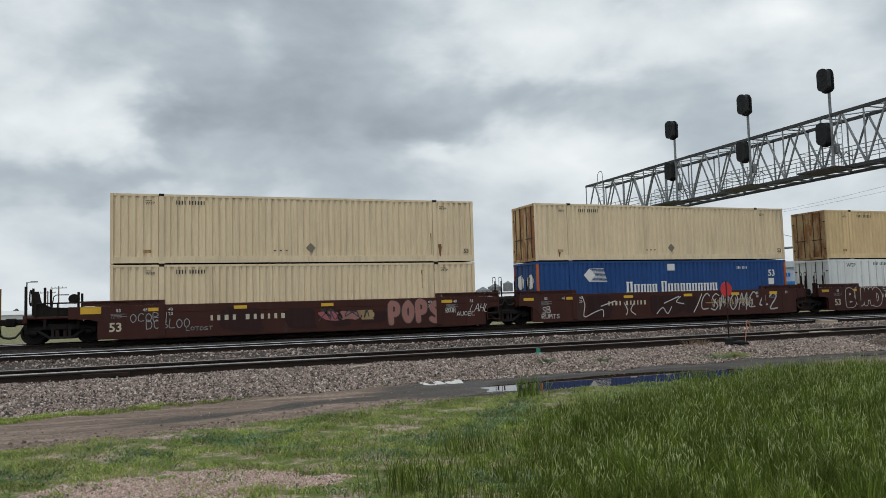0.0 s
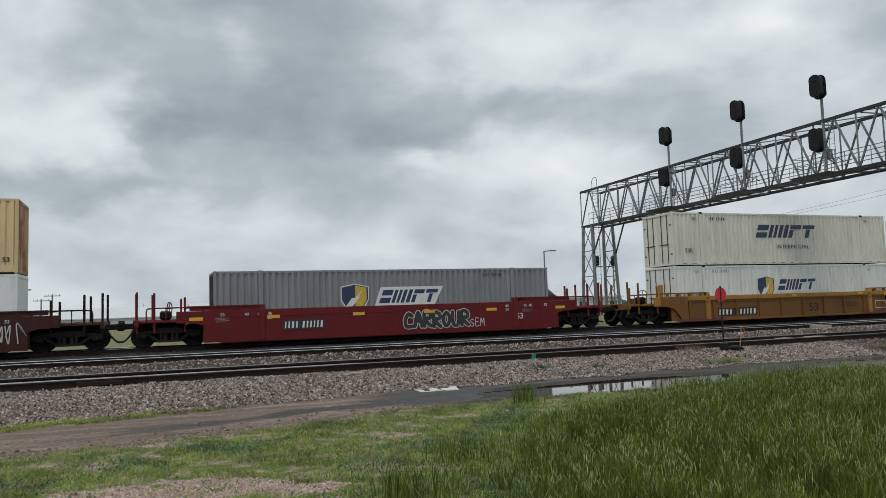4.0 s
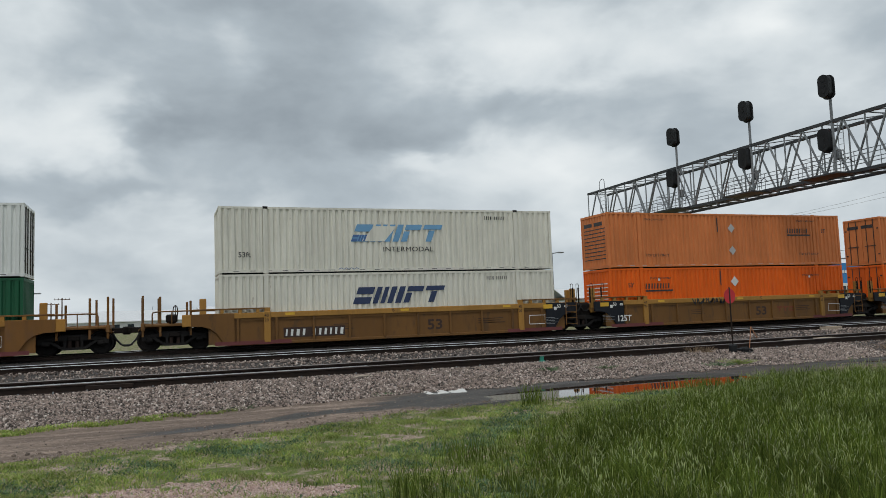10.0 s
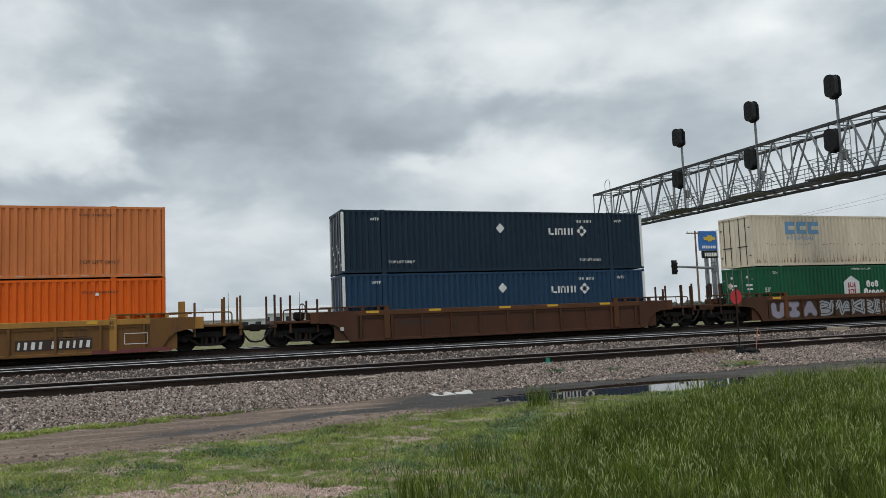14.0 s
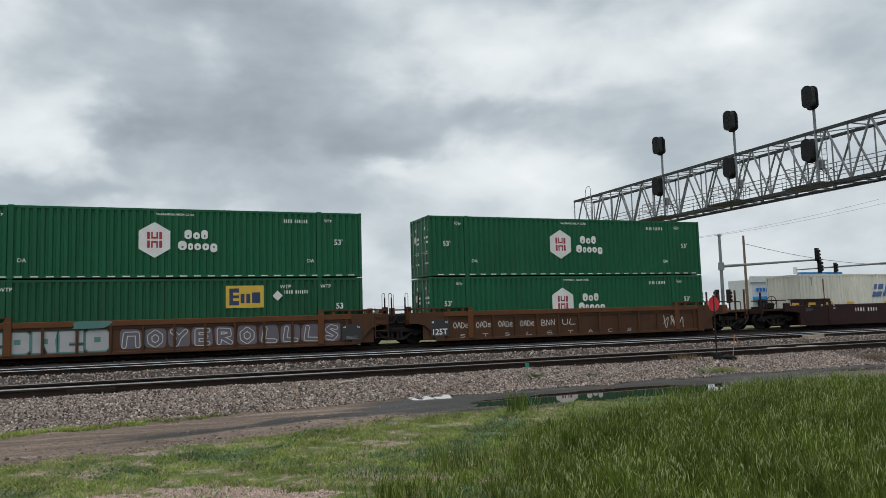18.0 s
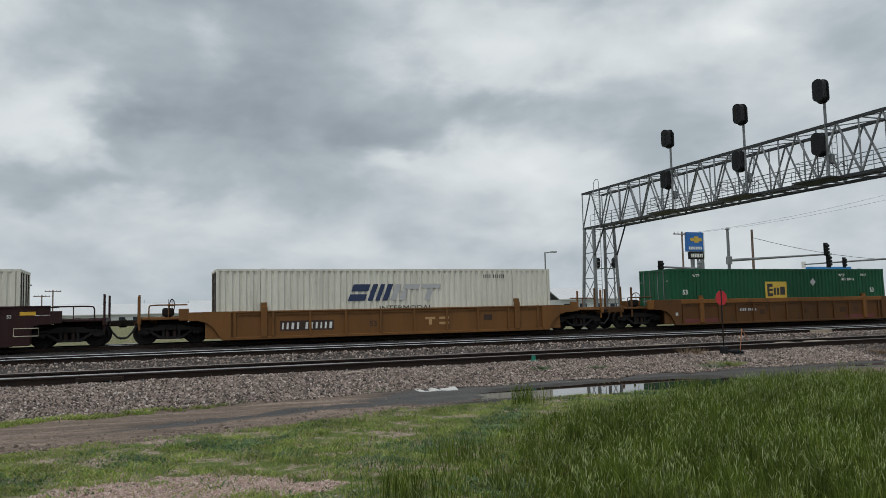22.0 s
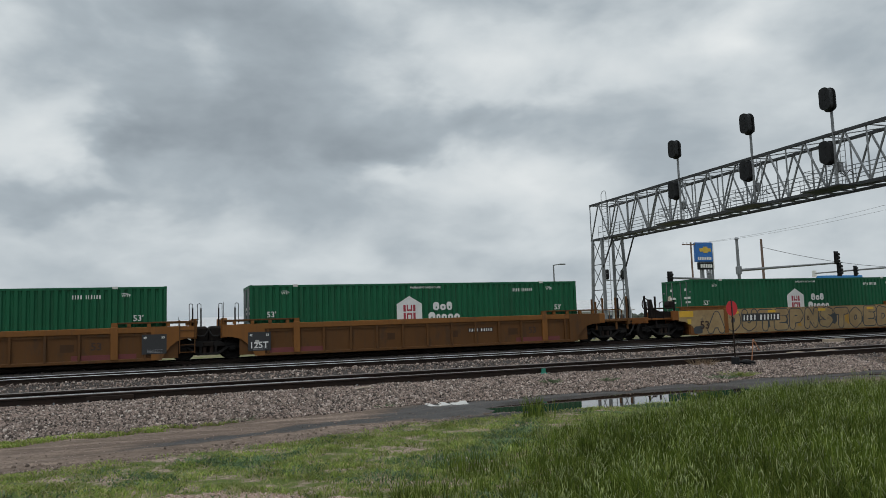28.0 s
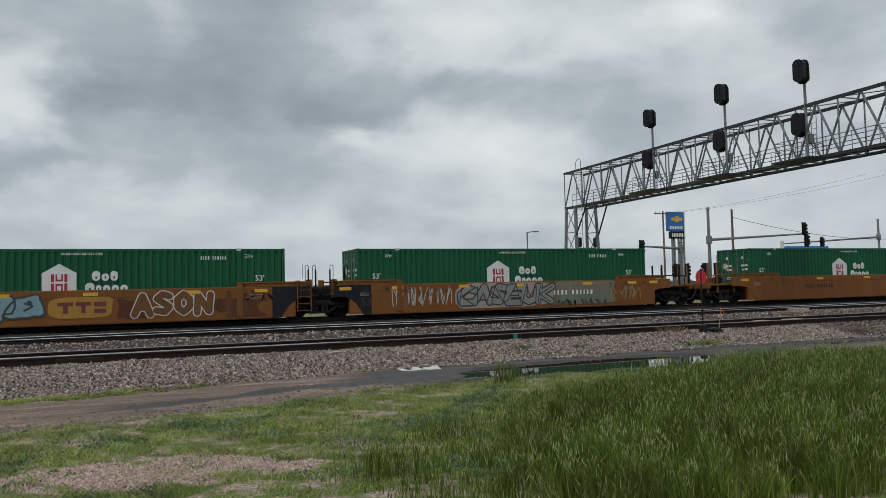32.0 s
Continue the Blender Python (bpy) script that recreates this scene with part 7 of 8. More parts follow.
for key in ("j1", "j2"):
    data_panel(CARS[key], 15.2, 0.35, 0.95, 0.8)
# painted-over orange three-unit car
c = CARS["k1"]
part("base_coat", Shape().prism([(-1.15, 0.9), (-0.75, 0.86), (-0.3, 0.62), (0.05, 0.14), (16.1, 0.14), (16.6, 0.7), (16.9, 0.95), (16.9, 1.44), (-1.15, 1.44)], -0.002, 0.002, "y"), SAND, c, "sand-coloured spray coat over the side", (0, CY - 0.009, 0))
hand_word(c, "AOUTEPNSTOEDWB", 0.7, 16.5, 0.4, 1.2, SLATE, 0.47, CY - 0.019, SAND, 0.36, False, 0.1, share=0.66)
r = random.Random(9)
for k in range(13):
    u = 0.9 + 1.22 * k
    patch(c, u, u + r.uniform(0.25, 0.6), r.uniform(0.3, 0.6), r.uniform(0.8, 1.25), (SLATE, SLATE, GOLD_INK)[k % 3] if k % 3 < 2 else paint("amber_spray", (0.45, 0.25, 0.05), 0.7), 90 + k, CY - 0.0125, 0.25)
patch(c, -0.2, 0.4, 0.2, 0.6, SLATE, 104, CY - 0.0125)
words("53", 0.2, 0.45, 0.42, STENCIL, c, CY - 0.028, 1.1)
number_bars(c, 3.15, 0.82, 2.5, M["white"], CY - 0.029, 0.25, M["dark"])
part("end_panel", flat([(0, 0.9, 0, 0.32)]), M["yellow"], c, at=(-1.1, CY - 0.02, 1.1))
part("sticker", flat([(0, 0.24, 0, 0.26)]), EMBLEM_YELLOW, c, at=(-0.6, CY - 0.02, 0.72))
yellow_tabs(c, (2.3, 4.9, 8.6, 12.4, 15.9), 1.2, CY - 0.026)
words("B", 7.7, 0.7, 0.26, STENCIL, c, CY - 0.028)
c = CARS["k2"]
for k, (u0, u1, z0, z1) in enumerate(((0.6, 2.6, 0.2, 1.3), (2.2, 3.4, 0.25, 0.9), (9.4, 10.4, 0.2, 1.1), (13.2, 15.2, 0.2, 1.0))):
    patch(c, u0, u1, z0, z1, paint("rust_brown_scab", (0.11, 0.04, 0.017), 0.55), 190 + k, SMOOTH_Y + 0.006, 0.25)
stencils(c, STENCIL)
hand_word(c, "WBETL", 0.1, 1.1, 0.85, 1.3, CHALK, 0.03)
hand_word(c, "SAMTHTAO", 0.3, 3.2, 0.3, 0.95, CHALK, 0.03, jitter=0.15, lean=0.2)
patch(c, 2.6, 4.5, 0.5, 1.3, paint("faded_buff_patch", (0.27, 0.17, 0.1), 0.6), 112, wild=0.2)
bubbles(c, 4.6, 6.6, 0.3, 1.35, 2, ICE, SLATE, 31, wild=0.22, edge_w=0.08)
patch(c, 6.9, 9.2, 0.35, 1.2, paint("fresh_ochre_patch", (0.46, 0.24, 0.05), 0.75), 113, wild=0.03)
part("lettering", flat([(0, 0.55, 0.3, 0.44), (0.2, 0.36, 0, 0.3), (0.65, 1.2, 0.3, 0.44), (0.85, 1.0, 0, 0.3), (1.3, 1.75, 0, 0.16), (1.3, 1.75, 0.26, 0.44)]), MUD_RED, c, "dark red lettering blocks", (7.2, SMOOTH_Y - 0.006, 0.55))
hand_word(c, "ASON", 9.9, 13.1, 0.45, 1.2, CHALK, 0.36, SMOOTH_Y - 0.002, paint("brown_spray", (0.19, 0.085, 0.035), 0.7), 0.27, False, share=0.75)
scrawl(c, 14.0, 15.8, 0.8, 1.2, STENCIL, 114, 4, 0.05)
yellow_tabs(c, (-0.9, 1.6, 5.0, 8.1, 12.0, 14.8), 1.22)
part("end_panel", flat([(0, 0.9, 0, 0.4)]), DARK_END, c, at=(-1.0, SMOOTH_Y + 0.002, 1.0))
c = CARS["k3"]
stencils(c, STENCIL)
words("53", 0.05, 0.48, 0.38, STENCIL, c, SMOOTH_Y, 1.1)
scrawl(c, 1.6, 4.6, 0.4, 1.3, CHALK, 115, 10, 0.035)
patch(c, 4.7, 10.3, 0.2, 1.42, paint("pale_pink_edge", (0.42, 0.33, 0.28), 0.7), 119, SMOOTH_Y + 0.002, 0.05)
hand_word(c, "CASEUK", 4.9, 10.1, 0.45, 1.2, M["dark"], 0.40, SMOOTH_Y - 0.002, paint("dull_silver_wash", (0.29, 0.30, 0.28), 0.6), 0.27, False, 0.2, share=0.95)
hand_word(c, "KWNAMK", 4.9, 10.1, 0.42, 1.24, M["dark"], 0.05, SMOOTH_Y - 0.008, None, 0.0, False, 0.2, share=0.9, seed=14)
patch(c, 9.8, 14.2, 0.25, 1.42, paint("dull_green_wash", (0.19, 0.215, 0.155), 0.6), 116, wild=0.1)
hand_word(c, "OCODO", 10.3, 13.8, 0.95, 1.36, PINK, 0.05, jitter=0.1, seed=12)
scrawl(c, 10.2, 13.4, 0.2, 0.5, SLATE, 117, 8, 0.06)
number_bars(c, 10.25, 0.75, 2.3, M["white"], SMOOTH_Y - 0.004, 0.2)
scrawl(c, 13.8, 15.6, 0.4, 1.2, SAND, 118, 4, 0.05)
yellow_tabs(c, (-0.9, 1.6, 5.0, 8.1, 12.0, 14.8, 16.2), 1.22)
c = CARS["m"]
stencils(c, STENCIL)
yellow_tabs(c, (-0.9, 5.0, 9.0), 1.22)
number_bars(c, 4.0, 0.75, 2.3, STENCIL, SMOOTH_Y)
c = CARS["lead"]
words("53", 8.4, 0.44, 0.36, STENCIL, c, SHEET_Y, 1.25)


# ---- beyond the tracks ----
SIGN_BLUE = plain("sign_blue", (0.015, 0.14, 0.46), 0.4)
WALL_BLUE = plain("bright_blue_cladding", (0.03, 0.22, 0.55), 0.5)
WALL_WHITE = plain("pale_grey_cladding", (0.55, 0.57, 0.57), 0.6)
ROOF_WHITE = plain("white_metal_roof", (0.70, 0.71, 0.72), 0.5)
GLASS = plain("dark_window_glass", (0.03, 0.04, 0.05), 0.08)
POLE_WOOD = material("weathered_pole_wood", (0.14, 0.095, 0.075), (0.2, 0.14, 0.11), rough=0.9, stretch=(1, 1, 0.1))
BASE = -0.7


def pole_sign():
    s = thing("pole_sign", "tall blue dealer sign on white posts", "pole sign", (77.0, 92.0, BASE))
    for x in (-0.75, -0.35, 0.45, 1.0, 1.45):
        part("post", Shape().cbox(x - 0.12, x + 0.12, -0.12, 0.12, 0, 9.2, 0.02), M["galv"], s)
    part("panel", Shape().cbox(-1.65, 1.4, -0.3, 0.3, 9.9, 12.85, 0.06), SIGN_BLUE, s, "blue sign panel")
    part("name_panel", Shape().cbox(-1.2, 1.4, -0.28, 0.28, 8.75, 9.85, 0.05), M["black"], s, "black name panel")
    part("side", Shape().cbox(1.41, 1.6, -0.3, 0.3, 8.75, 12.85, 0.03), M["white"], s)
    part("emblem", Shape().prism([(-1.0, 11.45), (-0.35, 11.45), (-0.35, 11.25), (0.45, 11.25), (0.45, 11.45), (1.1, 11.45), (1.0, 11.95), (0.45, 11.95), (0.45, 12.2), (-0.35, 12.2), (-0.35, 11.95), (-1.1, 11.95)], -0.34, -0.31, "y"), GOLD_INK, s, "gold cross-shaped emblem")
    for k in range(8):
        part("lettering", Shape().box(-1.4 + 0.32 * k, -1.18 + 0.32 * k, -0.34, -0.31, 10.2, 10.62), M["white"], s)
    for k in range(7):
        part("lettering", Shape().box(-1.0 + 0.32 * k, -0.78 + 0.32 * k, -0.32, -0.29, 9.0, 9.55), M["white"], s)


pole_sign()


def utility_pole(x, y, h, arm=True):
    p = thing("utility_pole", "weathered wooden utility pole", "utility pole", (x, y, BASE), "utility poles")
    part("shaft", Shape().rod((0, 0, 0), (0, 0, h), 0.17, 8, 0.12), POLE_WOOD, p)
    if arm:
        part("cross_arm", Shape().cbox(-1.6, 1.6, -0.07, 0.07, h - 0.45, h - 0.3, 0.01), POLE_WOOD, p)
        for q in (-1.4, -0.7, 0.7, 1.4):
            part("insulator", Shape().rod((q, 0, h - 0.3), (q, 0, h - 0.05), 0.05, 6), M["galv"], p)


utility_pole(74.6, 91.9, 12.9)
utility_pole(63.3, 66.0, 10.2, False)
utility_pole(-22.1, 180.0, 6.9)
utility_pole(-20.0, 180.0, 7.9)


def traffic_light(parent, x, y, z, yaw=0, name="traffic_light"):
    h = part(name, Shape().cbox(-0.2, 0.2, -0.14, 0.14, -0.58, 0.58, 0.03), M["black"], parent, "black three-lens traffic light", (x, y, z, 0, 0, yaw))
    for k in (-0.36, 0.0, 0.36):
        part("visor", Shape().rod((0, -0.14, k), (0, -0.36, k - 0.02), 0.15, 10), M["black"], h)
    part("backplate", Shape().box(-0.32, 0.32, 0.0, 0.03, -0.7, 0.7), M["black"], h)


def mast_arm(x, y, top, arm_z0, arm_z1, reach, lights, label):
    m = thing("traffic_signal", label, "traffic signal", (x, y, BASE), "mast-arm traffic signals")
    part("pole", Shape().rod((0, 0, 0), (0, 0, top - BASE), 0.2, 10, 0.14), M["galv"], m)
    part("cap", Shape().rod((0, 0, top - BASE), (0, 0, top - BASE + 0.2), 0.28, 10, 0.1), M["galv"], m)
    part("arm", Shape().rod((0, 0, arm_z0 - BASE), (reach, 0, arm_z1 - BASE), 0.15, 8, 0.08), M["galv"], m)
    part("joint", Shape().cbox(-0.22, 0.24, -0.22, 0.22, arm_z0 - BASE - 0.4, arm_z0 - BASE + 0.4, 0.04), M["galv"], m)
    for u, dz in lights:
        traffic_light(m, reach * u, -0.2, arm_z0 + (arm_z1 - arm_z0) * u - BASE + dz)
    for s in (-1, 1):
        traffic_light(m, 0.75 * s, 0, 3.2, 90 * s)
    return m


mast_arm(54.4, 60.0, 8.7, 5.55, 6.3, 14.0, ((0.93, 0.55), (0.95, -0.75)), "galvanised mast with a long traffic signal arm")
m = mast_arm(99.0, 75.0, 9.6, 7.15, 6.15, -18.5, ((0.62, -0.1),), "galvanised traffic signal arm reaching over the road")
part("road_sign", Shape().cbox(-18.9, -18.2, -0.05, 0.05, 6.35, 7.25, 0.02), M["white"], m, "white turn sign")
m = mast_arm(52.0, 61.5, 5.4, 4.75, 5.0, -5.2, ((0.96, -0.1),), "traffic signal arm beside the crossing")


def building_white():
    b = thing("dealer_building", "pale grey showroom with a glass front and blue canopy", "building", (109.0, 108.0, BASE))
    part("wall", Shape().cbox(-4.2, 14, 0, 6, 0, 7.3, 0.05), WALL_WHITE, b)
    part("parapet", Shape().cbox(-4.5, 14.3, -0.3, 0.2, 6.7, 7.9, 0.05), WALL_WHITE, b)
    part("canopy", Shape().cbox(-4.2, 6, -1.6, -0.01, 3.5, 4.1, 0.05), WALL_BLUE, b, "blue canopy strip")
    for k in range(11):
        part("window", Shape().box(-3.0 + 1.45 * k, -1.75 + 1.45 * k, -0.06, -0.02, 0.4, 3.4), GLASS, b)
        part("mullion", Shape().box(-1.75 + 1.45 * k, -1.55 + 1.45 * k, -0.12, -0.01, 0.0, 3.5), M["galv"], b)
    for k in range(7):
        part("lettering", Shape().box(-3.4 + 0.75 * k, -2.9 + 0.75 * k, -0.36, -0.32, 5.0, 5.7), SIGN_BLUE, b)


def building_blue():
    b = thing("dealer_portal", "bright blue entrance block with a white door frame", "building", (113.3, 99.6, BASE))
    part("wall", Shape().cbox(-4.9, 4.9, 0, 1.2, 0, 8.1, 0.05), WALL_BLUE, b)
    for a, c, d, e in ((-1.6, 3.4, 4.0, 4.5), (-1.6, -1.1, 0, 4.5), (2.9, 3.4, 0, 4.5)):
        part("door_frame", Shape().box(a, c, -0.25, -0.01, d, e), M["white"], b)
    part("window", Shape().box(-1.1, 2.9, -0.1, -0.02, 0, 4.0), GLASS, b)
    for k in range(3):
        part("mullion", Shape().box(-0.2 + 1.1 * k, -0.05 + 1.1 * k, -0.16, -0.1, 0, 4.0), M["white"], b)
    part("emblem", Shape().prism([(-3.4, 6.35), (-2.9, 6.2), (-2.2, 6.35), (-1.9, 6.65), (-2.4, 6.8), (-3.1, 6.65)], -0.08, -0.02, "y"), GOLD_INK, b)
    for k in range(9):
        part("lettering", Shape().box(-1.5 + 0.62 * k, -1.05 + 0.62 * k, -0.08, -0.02, 6.25, 6.8), M["white"], b)


building_white()
building_blue()


def long_shed(x, y, length, depth, wall, ridge, label, openings=0):
    s = thing("shed", label, "building", (x, y, BASE), "low sheds beyond the line")
    part("wall", Shape().box(0, length, 0, depth, 0, wall), WALL_WHITE, s)
    part("roof", Shape().prism([(-0.3, wall), (depth / 2, ridge), (depth + 0.3, wall), (depth + 0.3, wall + 0.15), (depth / 2, ridge + 0.15), (-0.3, wall + 0.15)], -0.4, length + 0.4, "x"), ROOF_WHITE, s, "white metal roof")
    for k in range(openings):
        part("window", Shape().box(0, length / openings * 0.45, -0.04, -0.01, wall * 0.35, wall * 0.8), GLASS, s, at=(length * (k + 0.2) / openings, 0, 0))


long_shed(-16, 150, 34, 16, 2.2, 4.2, "long low white-roofed shed", 14)
long_shed(8, 168, 60, 22, 3.3, 5.0, "long low white-roofed shed with dark openings", 26)
long_shed(38, 120, 26, 12, 2.0, 3.6, "low white shed with a row of dark openings", 12)
long_shed(58, 100, 11, 7, 3.0, 4.7, "small pale building beside the road", 4)
long_shed(-70, 260, 50, 20, 2.0, 3.2, "distant white storage roof", 0)


def street_light(x, y, h, reach):
    s = thing("street_lamp", "grey street lamp with a short arm", "street lamp", (x, y, BASE), "street lamps")
    part("pole", Shape().rod((0, 0, 0), (0, 0, h), 0.09, 8, 0.06), M["galv"], s)
    part("arm", Shape().rod((0, 0, h - 0.05), (reach, 0, h + 0.05), 0.045, 6), M["galv"], s)
    part("lamp_head", Shape().cbox(reach - 0.1, reach + 0.5, -0.12, 0.12, h - 0.02, h + 0.1, 0.03), M["galv"], s)


street_light(33.3, 60.0, 6.9, 0.7)
street_light(-11.3, 78, 4.9, 0.4)
for x, y, h in ((8.8, 120, 6.4), (-2.0, 200, 5.8), (28, 170, 8.0), (40.0, 190, 9.0), (34.5, 150, 6.0), (2.4, 130, 4.5), (48.5, 150, 7.0)):
    p = thing("flagpole", "thin grey pole on the horizon", "pole", (x, y, BASE), "thin poles on the horizon")
    part("shaft", Shape().rod((0, 0, 0), (0, 0, h), 0.07, 6, 0.04), M["galv_dark"], p)


def silo(x, y, r, h):
    s = thing("silo", "distant grey storage bin", "silo", (x, y, BASE), "distant storage bins")
    part("drum", Shape().rod((0, 0, 0), (0, 0, h), r, 16), M["galv"], s)
    part("cone", Shape().rod((0, 0, h), (0, 0, h + r * 0.5), r, 16, 0.2), M["galv"], s)


for x, y, r, h in ((186, 420, 4.5, 9), (196, 424, 4.5, 11), (203, 420, 3, 13), (224, 425, 3.5, 14), (231, 430, 3, 9)):
    silo(x, y, r, h)


def far_trees():
    """A low ragged belt of trees on the skyline."""
    r = random.Random(12)
    co, faces = [], []
    for k in range(900):
        x = r.uniform(-700, 1300)
        y = 1150 + r.uniform(-40, 120)
        w, h = r.uniform(4, 11), r.uniform(3, 8) * (1 if r.random() < 0.8 else 1.6)
        n = len(co)
        for j in range(5):
            a = 6.283 * j / 5
            co.append((x + w * math.cos(a), y + 4 * math.sin(a), BASE - 0.5))
        for j in range(5):
            a = 6.283 * j / 5 + r.uniform(0, 0.6)
            co.append((x + 0.9 * w * math.cos(a), y + 4 * math.sin(a), BASE + h * r.uniform(0.5, 0.8)))
        co.append((x + r.uniform(-2, 2), y, BASE + h))
        for j in range(5):
            q = (j + 1) % 5
            faces += [(n + j, n + q, n + 5 + q, n + 5 + j), (n + 5 + j, n + 5 + q, n + 10)]
    me = bpy.data.meshes.new("tree_belt")
    me.from_pydata(co, [], faces)
    me.materials.append(material("hazy_tree_green", (0.075, 0.09, 0.07), (0.1, 0.11, 0.09), rough=1.0, scale=0.02))
    tagged(new("tree_belt", me), "low grey-green belt of trees on the horizon", "trees", kind="stuff")


far_trees()


def wire(a, b, sag, r=0.025, mat="hose", name="overhead_wire"):
    """One thin sagging tube."""
    a, b = Vector(a), Vector(b)
    pts = [a.lerp(b, k / 16) - Vector((0, 0, sag * (1 - (k / 8 - 1) ** 2))) for k in range(17)]
    side = (b - a).cross(Vector((0, 0, 1))).normalized() * r
    up = Vector((0, 0, r))
    co = [p + d for p in pts for d in (side, up, -side, -up)]
    quads = [(4 * i + j, 4 * i + (j + 1) % 4, 4 * i + 4 + (j + 1) % 4, 4 * i + 4 + j) for i in range(16) for j in range(4)]
    tagged(new(name, Shape().add(co, quads).mesh(name, M[mat])), "thin dark overhead wire", "wire", "overhead wires")


wire((63.3, 66, 8.6), (118, 78, 8.0), 1.6)
wire((74.6, 91.9, 11.9), (78.4, 60.5, 13.3), 0.5, 0.014, "galv")
wire((75.4, 91.9, 11.9), (83.0, 60.5, 13.6), 0.5, 0.014, "galv")


def wayside_signal():
    """Two dark signal heads on a low mast beyond the bridge."""
    w = thing("wayside_signal", "dark two-headed railway signal on a grey mast", "railway signal", (54.2, 80.0, BASE))
    part("mast", Shape().rod((0, 0, 0), (0, 0, 7.9), 0.09, 8), M["galv"], w)
    part("arm", Shape().rod((-2.5, 0, 6.6), (0, 0, 6.6), 0.06, 6), M["galv"], w)
    for x, yaw in ((0.0, 70), (-2.4, 10)):
        h = part("signal_head", Shape().prism(rounded(0.75, 1.25, 0.25), -0.05, 0.0, "x"), M["black"], w, "black signal target board", (x, -0.15, 7.3, 0, 0, yaw))
        part("hood", Shape().prism(rounded(0.5, 1.0, 0.2), -0.4, -0.05, "x"), M["black"], h)


wayside_signal()


# ---- loose rock, grass and weeds ----
def varied(name, colours, rough=0.9, leaf=False, spec=0.3):
    """A colour picked at random for each small piece of a joined mesh."""
    m = bpy.data.materials.new(name)
    m.use_nodes = True
    nt = m.node_tree
    b = nt.nodes["Principled BSDF"]
    b.inputs["Roughness"].default_value, b.inputs["Specular IOR Level"].default_value = rough, spec
    geo, ramp = nt.nodes.new("ShaderNodeNewGeometry"), nt.nodes.new("ShaderNodeValToRGB")
    nt.links.new(geo.outputs["Random Per Island"], ramp.inputs[0])
    e = ramp.color_ramp.elements
    while len(e) < len(colours):
        e.new(0.5)
    for i, c in enumerate(colours):
        e[i].position, e[i].color = i / (len(colours) - 1), (*c, 1)
    colour = ramp.outputs[0]
    if leaf:
        # lush, dark and sun-bleached patches
        for scale, low, high in ((0.9, 0.75, 1.2), (3.4, 0.7, 1.22)):
            noise, span, scaled = nt.nodes.new("ShaderNodeTexNoise"), nt.nodes.new("ShaderNodeMapRange"), nt.nodes.new("ShaderNodeVectorMath")
            noise.inputs["Scale"].default_value, noise.inputs["Detail"].default_value = scale, 3.0
            nt.links.new(geo.outputs["Position"], noise.inputs["Vector"])
            for k, v in ((1, 0.34), (2, 0.66), (3, low), (4, high)):
                span.inputs[k].default_value = v
            nt.links.new(noise.outputs[0], span.inputs[0])
            scaled.operation = "SCALE"
            nt.links.new(colour, scaled.inputs[0])
            nt.links.new(span.outputs[0], scaled.inputs["Scale"])
            colour = scaled.outputs[0]
    nt.links.new(colour, b.inputs["Base Color"])
    if leaf:
        t, mix = nt.nodes.new("ShaderNodeBsdfTranslucent"), nt.nodes.new("ShaderNodeMixShader")
        nt.links.new(colour, t.inputs[0])
        mix.inputs[0].default_value = 0.32
        nt.links.new(b.outputs[0], mix.inputs[1])
        nt.links.new(t.outputs[0], mix.inputs[2])
        nt.links.new(mix.outputs[0], nt.nodes["Material Output"].inputs[0])
    return m


def stuff(name, co, faces, mat, label, category):
    """Many small pieces as one mesh, from arrays of corners and faces of 3 or 4 corners each."""
    me = bpy.data.meshes.new(name)
    me.vertices.add(len(co))
    me.vertices.foreach_set("co", co.astype(np.float32).ravel())
    loops = np.concatenate([f.ravel() for f in faces])
    sizes = np.concatenate([np.full(len(f), f.shape[1]) for f in faces])
    me.loops.add(len(loops))
    me.loops.foreach_set("vertex_index", loops.astype(np.int32))
    me.polygons.add(len(sizes))
    me.polygons.foreach_set("loop_start", np.concatenate([[0], np.cumsum(sizes)[:-1]]).astype(np.int32))
    me.update(calc_edges=True)
    me.validate()
    me.materials.append(mat)
    return tagged(new(name, me), label, category, kind="stuff")


RNG = np.random.default_rng(4)


